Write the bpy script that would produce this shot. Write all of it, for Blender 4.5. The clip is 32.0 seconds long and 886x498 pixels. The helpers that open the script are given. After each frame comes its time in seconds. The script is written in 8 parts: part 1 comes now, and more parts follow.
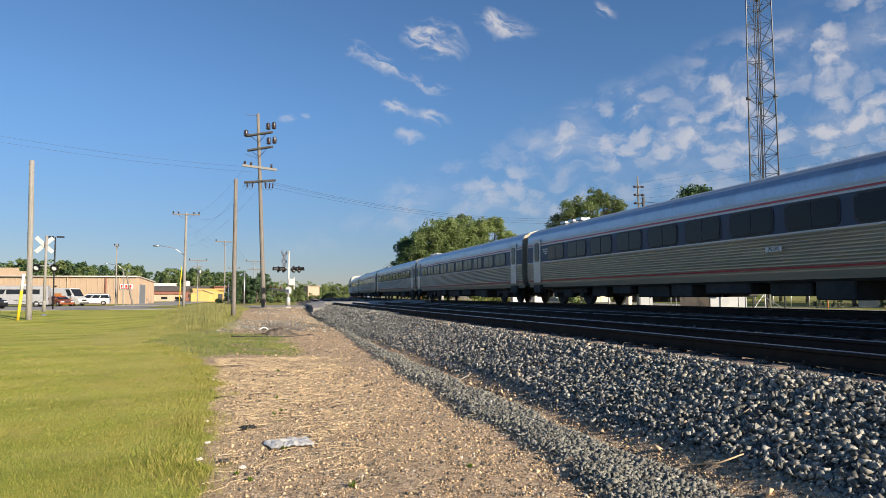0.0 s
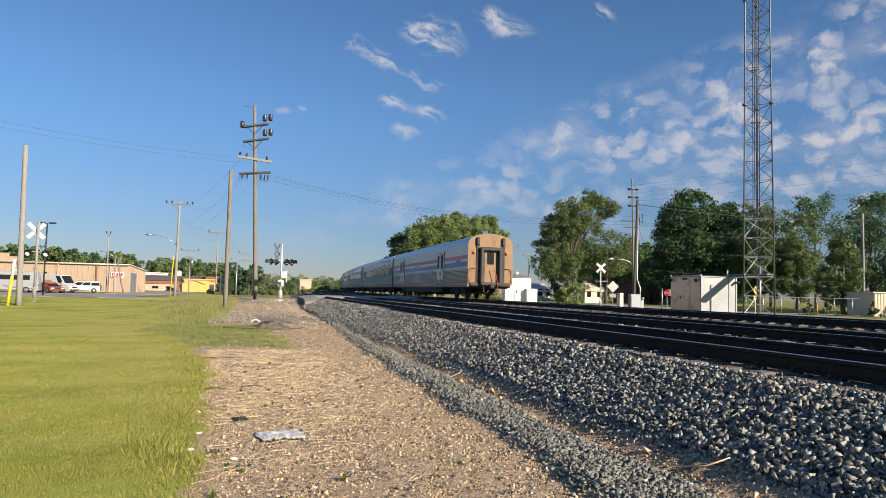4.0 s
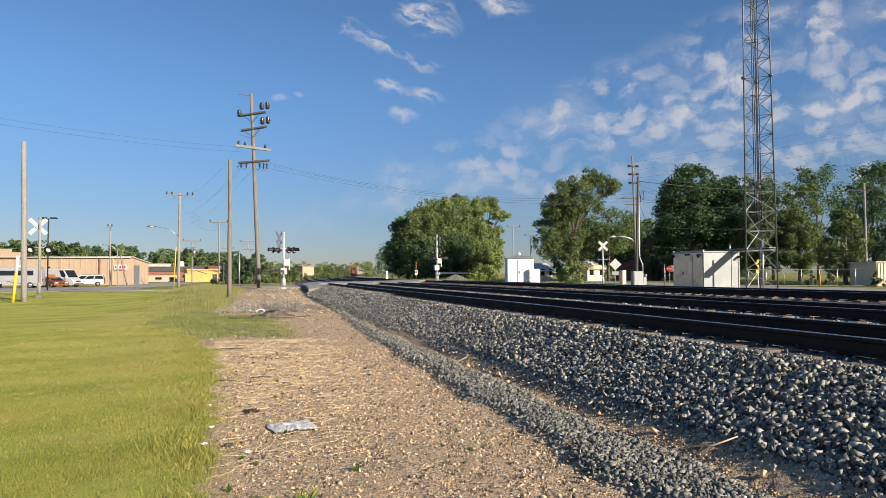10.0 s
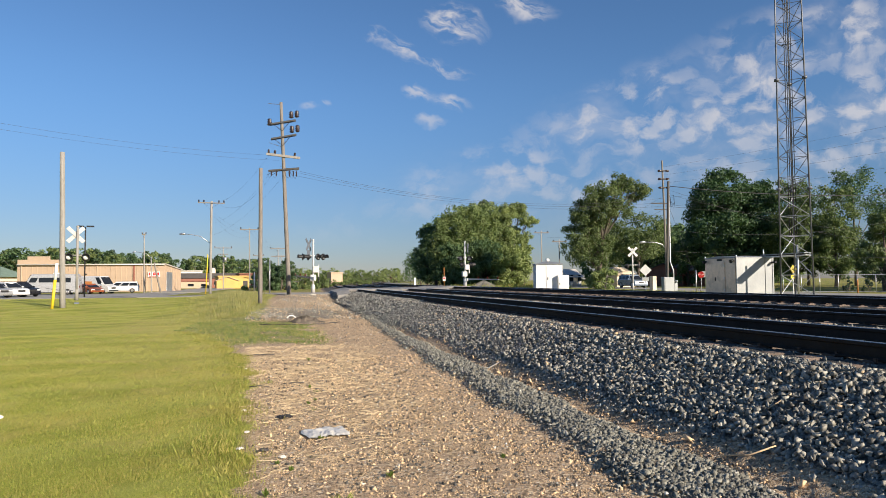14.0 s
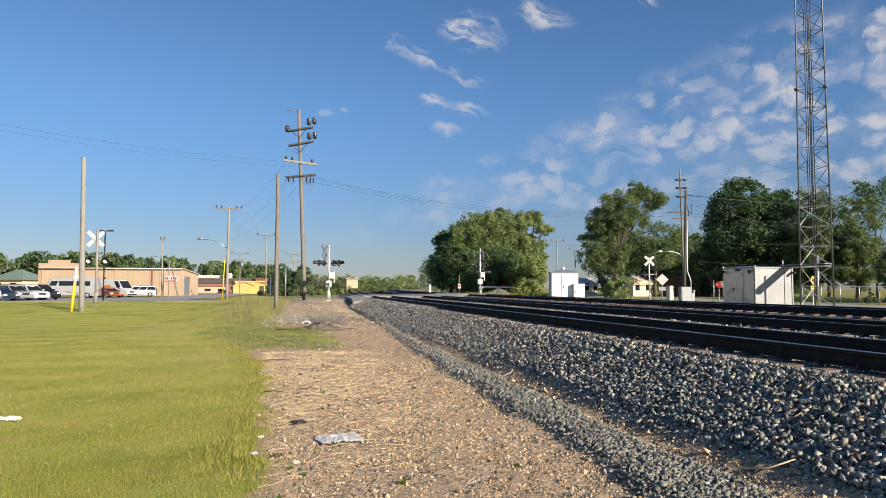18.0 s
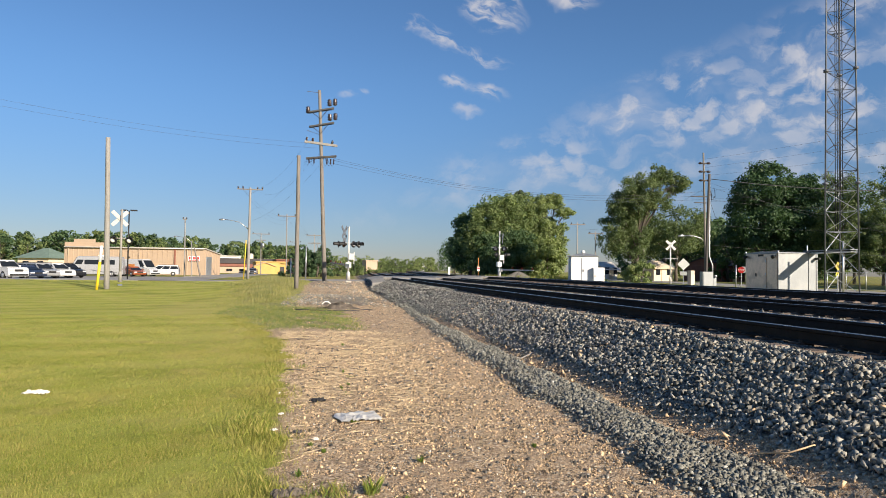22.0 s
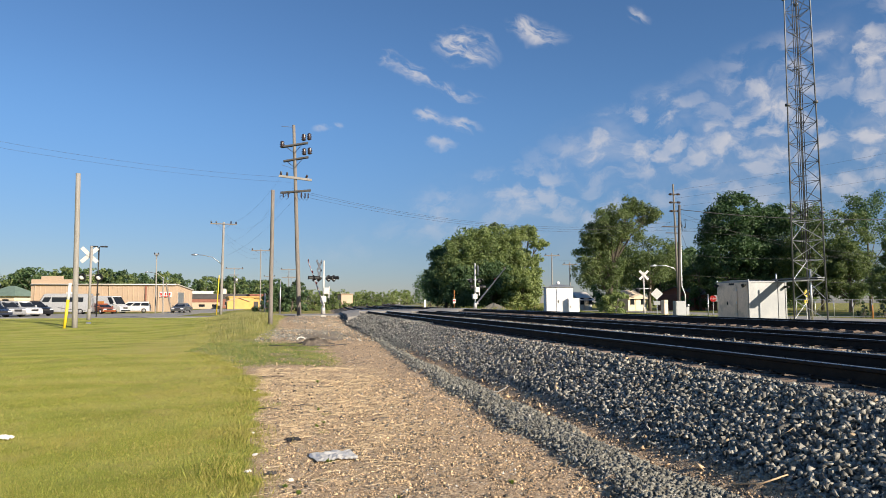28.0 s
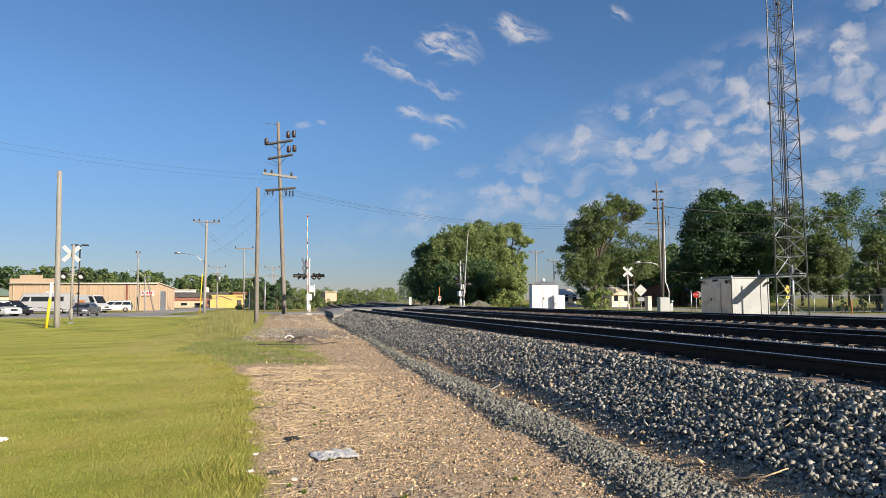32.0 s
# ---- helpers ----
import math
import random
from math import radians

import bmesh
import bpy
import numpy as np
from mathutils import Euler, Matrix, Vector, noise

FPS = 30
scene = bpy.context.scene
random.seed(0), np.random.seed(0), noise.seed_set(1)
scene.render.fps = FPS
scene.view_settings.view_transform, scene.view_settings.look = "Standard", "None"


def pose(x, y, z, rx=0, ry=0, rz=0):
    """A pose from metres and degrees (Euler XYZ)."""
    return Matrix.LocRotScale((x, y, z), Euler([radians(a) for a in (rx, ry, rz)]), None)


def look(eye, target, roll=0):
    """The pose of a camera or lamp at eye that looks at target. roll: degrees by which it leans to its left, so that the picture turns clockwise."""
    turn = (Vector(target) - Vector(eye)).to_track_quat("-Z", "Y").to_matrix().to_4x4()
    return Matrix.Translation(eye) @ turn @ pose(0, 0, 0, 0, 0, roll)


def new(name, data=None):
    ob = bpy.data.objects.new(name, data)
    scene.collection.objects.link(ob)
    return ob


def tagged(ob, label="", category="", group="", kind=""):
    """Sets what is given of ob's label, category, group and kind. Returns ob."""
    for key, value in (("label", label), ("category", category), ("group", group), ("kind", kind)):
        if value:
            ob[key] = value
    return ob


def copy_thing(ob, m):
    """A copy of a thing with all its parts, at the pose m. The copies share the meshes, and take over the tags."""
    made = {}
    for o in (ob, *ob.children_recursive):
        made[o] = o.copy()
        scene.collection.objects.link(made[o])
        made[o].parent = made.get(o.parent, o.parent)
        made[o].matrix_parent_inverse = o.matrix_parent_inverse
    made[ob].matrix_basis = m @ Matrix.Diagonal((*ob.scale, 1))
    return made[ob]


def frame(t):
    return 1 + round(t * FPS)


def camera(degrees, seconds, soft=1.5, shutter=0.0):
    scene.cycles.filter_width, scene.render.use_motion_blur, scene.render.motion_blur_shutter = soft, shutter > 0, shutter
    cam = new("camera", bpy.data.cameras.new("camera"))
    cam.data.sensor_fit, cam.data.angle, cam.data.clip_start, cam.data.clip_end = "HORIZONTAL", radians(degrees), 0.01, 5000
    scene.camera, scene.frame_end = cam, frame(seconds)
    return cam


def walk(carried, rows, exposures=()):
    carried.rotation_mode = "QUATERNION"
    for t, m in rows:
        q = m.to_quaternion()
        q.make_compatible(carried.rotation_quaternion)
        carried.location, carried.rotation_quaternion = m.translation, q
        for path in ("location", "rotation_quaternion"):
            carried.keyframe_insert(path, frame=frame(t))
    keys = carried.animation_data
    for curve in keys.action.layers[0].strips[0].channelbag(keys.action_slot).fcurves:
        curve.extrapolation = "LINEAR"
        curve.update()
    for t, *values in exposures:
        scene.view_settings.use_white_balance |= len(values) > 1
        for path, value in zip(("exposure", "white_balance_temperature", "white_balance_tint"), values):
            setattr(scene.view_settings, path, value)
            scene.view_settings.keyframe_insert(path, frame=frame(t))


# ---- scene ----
cam = camera(67.2, 32.0, 0.45)
PATH = [
    (0, (0.111, 0.057, 1.475), (0.648, 1.978, 1.613), -0.1),
    (0.5, (0.118, 0.078, 1.469), (0.654, 2.001, 1.6), 0.1),
    (1, (0.11, 0.051, 1.479), (0.644, 1.974, 1.608), 0.6),
    (1.5, (0.08, 0.024, 1.479), (0.615, 1.947, 1.609), 1.1),
    (2, (0.106, 0.013, 1.502), (0.643, 1.935, 1.632), 1.2),
    (2.5, (0.127, 0.078, 1.478), (0.665, 2.0, 1.609), 1.0),
    (3, (0.115, 0.124, 1.479), (0.662, 2.043, 1.609), 1.1),
    (3.5, (0.094, 0.067, 1.479), (0.644, 1.986, 1.61), 1.4),
    (5.5, (0.037, -0.006, 1.507), (0.614, 1.906, 1.602), 1.3),
    (6, (0.031, -0.007, 1.512), (0.567, 1.918, 1.592), 1.7),
    (6.5, (0.029, -0.014, 1.531), (0.576, 1.907, 1.618), 0.3),
    (7, (0.034, -0.015, 1.536), (0.574, 1.909, 1.624), 0.5),
    (7.5, (0.04, 0.01, 1.534), (0.553, 1.943, 1.588), 0.8),
    (8, (0.04, 0.014, 1.532), (0.54, 1.949, 1.589), 0.0),
    (8.5, (0.029, 0.004, 1.538), (0.537, 1.937, 1.596), 0.4),
    (9, (0.034, 0.002, 1.538), (0.555, 1.933, 1.596), 0.3),
    (9.5, (0.043, 0.008, 1.547), (0.59, 1.93, 1.616), 0.1),
    (10, (0.041, 0.007, 1.543), (0.595, 1.927, 1.619), -0.3),
    (10.5, (0.035, 0.002, 1.548), (0.565, 1.929, 1.627), -0.2),
    (11, (0.032, 0.0, 1.561), (0.529, 1.935, 1.646), -0.5),
    (11.5, (0.025, -0.008, 1.551), (0.515, 1.929, 1.637), 0.1),
    (12, (0.022, -0.009, 1.564), (0.511, 1.928, 1.653), -0.2),
    (12.5, (0.008, -0.023, 1.561), (0.507, 1.911, 1.662), -0.4),
    (13, (0.01, -0.018, 1.553), (0.492, 1.921, 1.646), -0.3),
    (13.5, (-0.002, -0.019, 1.548), (0.479, 1.92, 1.642), -0.5),
    (14, (-0.005, -0.017, 1.552), (0.469, 1.923, 1.647), -0.4),
    (14.5, (0.002, -0.018, 1.557), (0.473, 1.923, 1.658), -0.1),
    (16.5, (-0.009, -0.038, 1.558), (0.447, 1.906, 1.674), 0.2),
    (17, (0.001, -0.03, 1.558), (0.465, 1.911, 1.675), 0.0),
    (17.5, (-0.002, -0.027, 1.553), (0.459, 1.915, 1.684), 0.2),
    (18, (-0.003, -0.007, 1.549), (0.426, 1.943, 1.666), 0.2),
    (18.5, (-0.002, 0.011, 1.544), (0.442, 1.959, 1.627), 0.1),
    (19, (0.0, 0.027, 1.546), (0.427, 1.98, 1.621), 0.0),
    (19.5, (0.002, 0.026, 1.538), (0.428, 1.979, 1.612), 0.2),
    (20, (0.003, 0.018, 1.539), (0.415, 1.974, 1.608), -0.0),
    (20.5, (-0.006, 0.014, 1.535), (0.397, 1.972, 1.592), -0.0),
    (21, (-0.009, 0.003, 1.533), (0.379, 1.964, 1.585), 0.7),
    (21.5, (0.0, 0.012, 1.538), (0.368, 1.977, 1.597), 0.7),
    (22, (-0.003, -0.01, 1.535), (0.37, 1.954, 1.599), 0.8),
    (22.5, (-0.006, -0.012, 1.528), (0.382, 1.95, 1.558), 0.6),
    (23, (-0.016, -0.012, 1.528), (0.376, 1.949, 1.549), 0.8),
    (23.5, (-0.01, 0.013, 1.527), (0.383, 1.974, 1.546), 0.8),
    (24, (-0.009, 0.002, 1.527), (0.394, 1.96, 1.548), 0.7),
    (24.5, (-0.008, -0.002, 1.534), (0.401, 1.956, 1.558), 0.6),
    (26.5, (-0.014, 0.017, 1.543), (0.396, 1.973, 1.624), 1.6),
    (27, (-0.013, 0.002, 1.563), (0.391, 1.956, 1.691), 0.3),
    (27.5, (-0.004, -0.021, 1.561), (0.413, 1.929, 1.717), -0.1),
    (28, (-0.004, -0.052, 1.567), (0.439, 1.891, 1.728), 0.0),
    (28.5, (-0.053, -0.057, 1.557), (0.415, 1.881, 1.72), -0.5),
    (29, (-0.141, -0.024, 1.568), (0.31, 1.917, 1.729), -2.2),
    (29.5, (-0.182, -0.035, 1.583), (0.234, 1.916, 1.724), -2.1),
    (30, (-0.173, -0.017, 1.589), (0.263, 1.93, 1.729), -0.2),
    (30.5, (-0.167, -0.019, 1.582), (0.301, 1.92, 1.727), -0.5),
    (31, (-0.17, -0.014, 1.586), (0.295, 1.926, 1.736), -0.4),
    (31.5, (-0.172, -0.035, 1.584), (0.311, 1.9, 1.737), -0.1),
    (32, (-0.175, -0.025, 1.576), (0.316, 1.908, 1.729), -0.3),
]
walk(cam, [(t, look(eye, target, roll)) for t, eye, target, roll in PATH])

# ---- world, sun ----
SUN_AZ, SUN_EL = 34.0, 22.5            # azimuth from -y towards +x, elevation
sun_dir = Vector((math.sin(radians(SUN_AZ)) * math.cos(radians(SUN_EL)),
                  -math.cos(radians(SUN_AZ)) * math.cos(radians(SUN_EL)), math.sin(radians(SUN_EL))))
sun_data = bpy.data.lights.new("sun", "SUN")
sun_data.energy, sun_data.angle, sun_data.color = 5.0, radians(0.6), (1.0, 0.865, 0.695)
sun = new("sun", sun_data)
sun.matrix_world = look(tuple(sun_dir * 50), (0, 0, 0))
scene.view_settings.exposure = 0.75


class Nodes:
    """Short hand for node trees."""

    def __init__(self, tree):
        self.tree = tree
        tree.nodes.clear()

    def add(self, kind, *ins):
        n = self.tree.nodes.new(kind)
        for k, v in enumerate(ins):
            self.put(n, k, v)
        return n

    def put(self, n, k, v):
        s = n.inputs[k]
        if v is None:
            return
        if isinstance(v, bpy.types.Node):
            v = v.outputs[0]
        if isinstance(v, bpy.types.NodeSocket):
            self.tree.links.new(v, s)
        else:
            s.default_value = v

    def math(self, op, a, b=None, c=None, clamp=False):
        n = self.add("ShaderNodeMath", a, b, c)
        n.operation, n.use_clamp = op, clamp
        return n.outputs[0]

    def step(self, v, lo, hi):
        n = self.add("ShaderNodeMapRange")
        n.interpolation_type = "SMOOTHSTEP"
        for k, x in zip(("Value", "From Min", "From Max"), (v, lo, hi)):
            self.put(n, k, x)
        return n.outputs[0]

    def noise(self, vec, scale, detail=3.0, rough=0.55, warp=0.0):
        n = self.add("ShaderNodeTexNoise")
        for k, v in (("Vector", vec), ("Scale", scale), ("Detail", detail), ("Roughness", rough), ("Distortion", warp)):
            self.put(n, k, v)
        return n.outputs["Fac"]

    def mix(self, f, a, b, blend="MIX"):
        n = self.add("ShaderNodeMix")
        n.data_type, n.blend_type = "RGBA", blend
        self.put(n, 0, f)
        for k, v in ((6, a), (7, b)):
            if isinstance(v, tuple) and len(v) == 3:
                v = (*v, 1)
            self.put(n, k, v)
        return n.outputs[2]


world = bpy.data.worlds.new("world")
scene.world = world
world.use_nodes = True
W = Nodes(world.node_tree)
sky = W.add("ShaderNodeTexSky")
sky.sky_type, sky.sun_disc = "NISHITA", False
sky.sun_elevation, sky.sun_rotation = radians(SUN_EL), radians(180 - SUN_AZ)
sky.air_density, sky.dust_density, sky.ozone_density, sky.altitude = 1.0, 0.15, 4.0, 200
d = W.add("ShaderNodeTexCoord").outputs["Generated"]


def dot(v):
    n = W.add("ShaderNodeVectorMath", d, v)
    n.operation = "DOT_PRODUCT"
    return n.outputs["Value"]


# gnomonic plane of the sky about the bearing of the open line
ahead = W.math("MAXIMUM", dot((0.21385, 0.97616, 0.03727)), 0.02)
su = W.math("DIVIDE", dot((0.97683, -0.21401, 0.0003)), ahead)
sw = W.math("DIVIDE", dot((-0.00827, -0.03634, 0.99931)), ahead)
plane = W.add("ShaderNodeCombineXYZ", su, sw, 0.0).outputs[0]
warp1 = W.noise(plane, 9.0, 4.0, 0.6)
warp2 = W.noise(plane, 10.3, 4.0, 0.6)
cu = W.math("ADD", su, W.math("MULTIPLY", W.math("SUBTRACT", warp1, 0.5), 0.075))
cw = W.math("ADD", sw, W.math("MULTIPLY", W.math("SUBTRACT", warp2, 0.5), 0.060))
streak = W.add("ShaderNodeCombineXYZ", W.math("ADD", W.math("MULTIPLY", cu, 10.9), W.math("MULTIPLY", cw, -5.1)), W.math("ADD", W.math("MULTIPLY", cu, 14.0), W.math("MULTIPLY", cw, 30.0)), 0.0).outputs[0]
fine = W.noise(streak, 1.6, 6.0, 0.62, 0.4)


def wisp(u, w, a, b, turn, strength):
    c, s = math.cos(radians(turn)), math.sin(radians(turn))
    du, dw = W.math("SUBTRACT", cu, u), W.math("SUBTRACT", cw, w)
    p = W.math("DIVIDE", W.math("ADD", W.math("MULTIPLY", du, c), W.math("MULTIPLY", dw, s)), a)
    q = W.math("DIVIDE", W.math("SUBTRACT", W.math("MULTIPLY", dw, c), W.math("MULTIPLY", du, s)), b)
    r = W.math("SQRT", W.math("ADD", W.math("MULTIPLY", p, p), W.math("MULTIPLY", q, q)))
    return W.math("MULTIPLY", W.step(r, 1.0, 0.15), strength)


cover = 0.0
for row in ((0.040, 0.350, 0.062, 0.034, -22, 1.25), (0.150, 0.378, 0.060, 0.024, -20, 1.15), (-0.075, 0.331, 0.026, 0.014, -20, 0.8), (-0.036, 0.308, 0.048, 0.017, -28, 1.0),
            (0.025, 0.284, 0.052, 0.014, -22, 0.85), (-0.018, 0.245, 0.034, 0.014, -14, 0.8), (0.035, 0.230, 0.038, 0.015, -16, 0.9), (0.006, 0.202, 0.030, 0.011, -14, 0.65),
            (-0.178, 0.222, 0.024, 0.010, 8, 0.5), (-0.150, 0.232, 0.012, 0.008, 0, 0.5), (0.300, 0.405, 0.03, 0.016, -20, 0.7)):
    cover = W.math("ADD", cover, wisp(*row))
wisps = W.math("MULTIPLY", cover, W.step(fine, 0.40, 0.64))
# the field of small heaps on the sunny side: rounded puffs in slanting rows, closing up towards the horizon
field = W.step(W.math("ADD", W.math("MULTIPLY", su, 0.404), W.math("MULTIPLY", sw, -0.915)), -0.150, -0.075)
field = W.math("MULTIPLY", field, W.step(sw, 0.0, 0.10))
hu = W.math("ADD", W.math("MULTIPLY", cu, 0.85), W.math("MULTIPLY", cw, 0.30))
hw = W.math("SUBTRACT", W.math("MULTIPLY", cw, 1.35), W.math("MULTIPLY", cu, 0.30))
heap_at = W.add("ShaderNodeCombineXYZ", hu, hw, 0.0).outputs[0]
puff = W.add("ShaderNodeTexVoronoi", heap_at)
puff.feature = "SMOOTH_F1"
for k, v in (("Scale", 25.0), ("Smoothness", 0.25), ("Randomness", 0.9)):
    W.put(puff, k, v)
patches = W.step(W.noise(heap_at, 6.5, 2.0, 0.5), 0.36, 0.60)
body = W.step(W.math("ADD", puff.outputs["Distance"], W.math("MULTIPLY", W.math("SUBTRACT", W.noise(heap_at, 44.0, 4.0, 0.65), 0.5), 1.0)), 0.68, 0.20)
body = W.math("MULTIPLY", body, W.math("ADD", W.math("MULTIPLY", patches, 0.52), 0.34))
veil = W.math("MULTIPLY", W.step(W.noise(heap_at, 8.0, 4.0, 0.6), 0.40, 0.72), W.math("ADD", W.math("MULTIPLY", patches, 0.30), 0.18))
heaps = W.math("MULTIPLY", W.math("ADD", body, veil), W.math("ADD", W.math("MULTIPLY", W.step(sw, 0.06, 0.22), 0.45), 0.55))
cover = W.math("ADD", wisps, W.math("MULTIPLY", field, heaps), clamp=True)
cover = W.math("MULTIPLY", cover, W.step(sw, -0.02, 0.05))
rise = W.step(dot((0.0, 0.0, 1.0)), -0.02, 0.30)
tone = W.mix(1.0, sky.outputs[0], W.mix(rise, (0.61, 0.595, 0.715), (0.87, 1.05, 1.20)), "MULTIPLY")
back_sky = W.add("ShaderNodeBackground", tone, 0.061)
cloud = W.add("ShaderNodeBackground", (0.96, 0.93, 0.96, 1.0), 0.42)
both = W.add("ShaderNodeMixShader", W.math("MULTIPLY", cover, 0.75), back_sky, cloud)
W.add("ShaderNodeOutputWorld", both)


# ---- materials ----
def material(name, colour, rough=0.7, metal=0.0, scale=6.0, vary=0.25, bump=0.0, bump_scale=60.0, stretch=(1, 1, 1),
             per_object=0.0, spec=0.5, dirt=None, dirt_amount=0.5, per_island=0.0):
    """Paint or mineral with variation at two scales, relief and optional dirt."""
    m = bpy.data.materials.new(name)
    m.use_nodes = True
    n = Nodes(m.node_tree)
    at = n.add("ShaderNodeTexCoord").outputs["Object"]
    if stretch != (1, 1, 1):
        at = n.add("ShaderNodeMapping", at, None, None, stretch).outputs[0]
    big, small = n.noise(at, scale, 4.0, 0.6), n.noise(at, scale * 9.0, 3.0, 0.6)
    f = n.math("ADD", n.math("MULTIPLY", big, 0.6), n.math("MULTIPLY", small, 0.4))
    lo, hi = tuple(c * (1 - vary) for c in colour), tuple(min(1, c * (1 + vary)) for c in colour)
    col = n.mix(n.step(f, 0.3, 0.7), lo, hi)
    if dirt:
        col = n.mix(n.math("MULTIPLY", n.step(big, 0.48, 0.68), dirt_amount), col, dirt)
    for amount, source in ((per_object, ("ShaderNodeObjectInfo", "Random")), (per_island, ("ShaderNodeNewGeometry", "Random Per Island"))):
        if amount:
            r = n.add(source[0]).outputs[source[1]]
            k = n.math("ADD", n.math("MULTIPLY", r, 2 * amount), 1 - amount)
            col = n.mix(1.0, col, n.add("ShaderNodeCombineXYZ", k, k, k).outputs[0], "MULTIPLY")
    b = n.add("ShaderNodeBsdfPrincipled")
    n.put(b, "Base Color", col)
    n.put(b, "Roughness", n.math("ADD", n.math("MULTIPLY", small, 0.2), rough - 0.1, clamp=True))
    n.put(b, "Metallic", metal)
    n.put(b, "Specular IOR Level", spec)
    if bump:
        bn = n.add("ShaderNodeBump")
        n.put(bn, "Strength", bump)
        n.put(bn, "Distance", 0.02)
        n.put(bn, "Height", n.noise(at, bump_scale, 4.0, 0.6))
        n.put(b, "Normal", bn.outputs[0])
    n.add("ShaderNodeOutputMaterial", b)
    return m


def leaf_material(name, a, b_col, light=0.35):
    m = bpy.data.materials.new(name)
    m.use_nodes = True
    n = Nodes(m.node_tree)
    r = n.add("ShaderNodeNewGeometry").outputs["Random Per Island"]
    big = n.noise(n.add("ShaderNodeTexCoord").outputs["Object"], 0.7, 3.0)
    f = n.math("ADD", n.math("MULTIPLY", r, 0.5), n.math("MULTIPLY", n.step(big, 0.35, 0.65), 0.5))
    col = n.mix(f, a, b_col)
    p = n.add("ShaderNodeBsdfPrincipled")
    n.put(p, "Base Color", col)
    n.put(p, "Roughness", 0.55)
    n.put(p, "Specular IOR Level", 0.3)
    t = n.add("ShaderNodeBsdfTranslucent", n.mix(1.0, col, (1.1, 1.25, 0.7), "MULTIPLY"))
    n.add("ShaderNodeOutputMaterial", n.add("ShaderNodeMixShader", light, p, t))
    return m


def grass_material(name, a, b_col):
    """Mown blades: each its own shade, with broad yellow and deep green patches and mowing stripes over the lawn."""
    m = bpy.data.materials.new(name)
    m.use_nodes = True
    n = Nodes(m.node_tree)
    at = n.add("ShaderNodeNewGeometry")
    col = n.mix(at.outputs["Random Per Island"], a, b_col)
    pos = at.outputs["Position"]
    col = n.mix(n.math("MULTIPLY", n.step(n.noise(pos, 0.8, 4.0, 0.65), 0.46, 0.66), 0.55), col, (0.50, 0.42, 0.13))
    col = n.mix(n.math("MULTIPLY", n.step(n.noise(pos, 0.30, 3.0, 0.6, 0.5), 0.52, 0.66), 0.55), col, (0.16, 0.215, 0.028))
    col = n.mix(n.math("MULTIPLY", n.step(n.noise(pos, 3.2, 4.0, 0.7, 0.3), 0.50, 0.64), 0.5), col, (0.17, 0.19, 0.03))
    stripe = n.add("ShaderNodeTexWave", n.add("ShaderNodeMapping", pos, None, (0, 0, radians(62)), (0.16, 0.16, 0.16)).outputs[0])
    for k, v in (("Scale", 1.0), ("Distortion", 1.6), ("Detail", 2.0)):
        n.put(stripe, k, v)
    col = n.mix(n.math("MULTIPLY", n.step(stripe.outputs["Fac"], 0.3, 0.8), 0.16), col, (0.52, 0.49, 0.14))
    p = n.add("ShaderNodeBsdfPrincipled")
    n.put(p, "Base Color", col)
    n.put(p, "Roughness", 0.55)
    n.put(p, "Specular IOR Level", 0.3)
    t = n.add("ShaderNodeBsdfTranslucent", n.mix(1.0, col, (1.1, 1.25, 0.7), "MULTIPLY"))
    n.add("ShaderNodeOutputMaterial", n.add("ShaderNodeMixShader", 0.3, p, t))
    return m


def glass_material(name, colour, rough=0.06, spec=0.5):
    m = bpy.data.materials.new(name)
    m.use_nodes = True
    n = Nodes(m.node_tree)
    p = n.add("ShaderNodeBsdfPrincipled")
    for k, v in (("Base Color", (*colour, 1)), ("Roughness", rough), ("Specular IOR Level", spec)):
        n.put(p, k, v)
    n.add("ShaderNodeOutputMaterial", p)
    return m


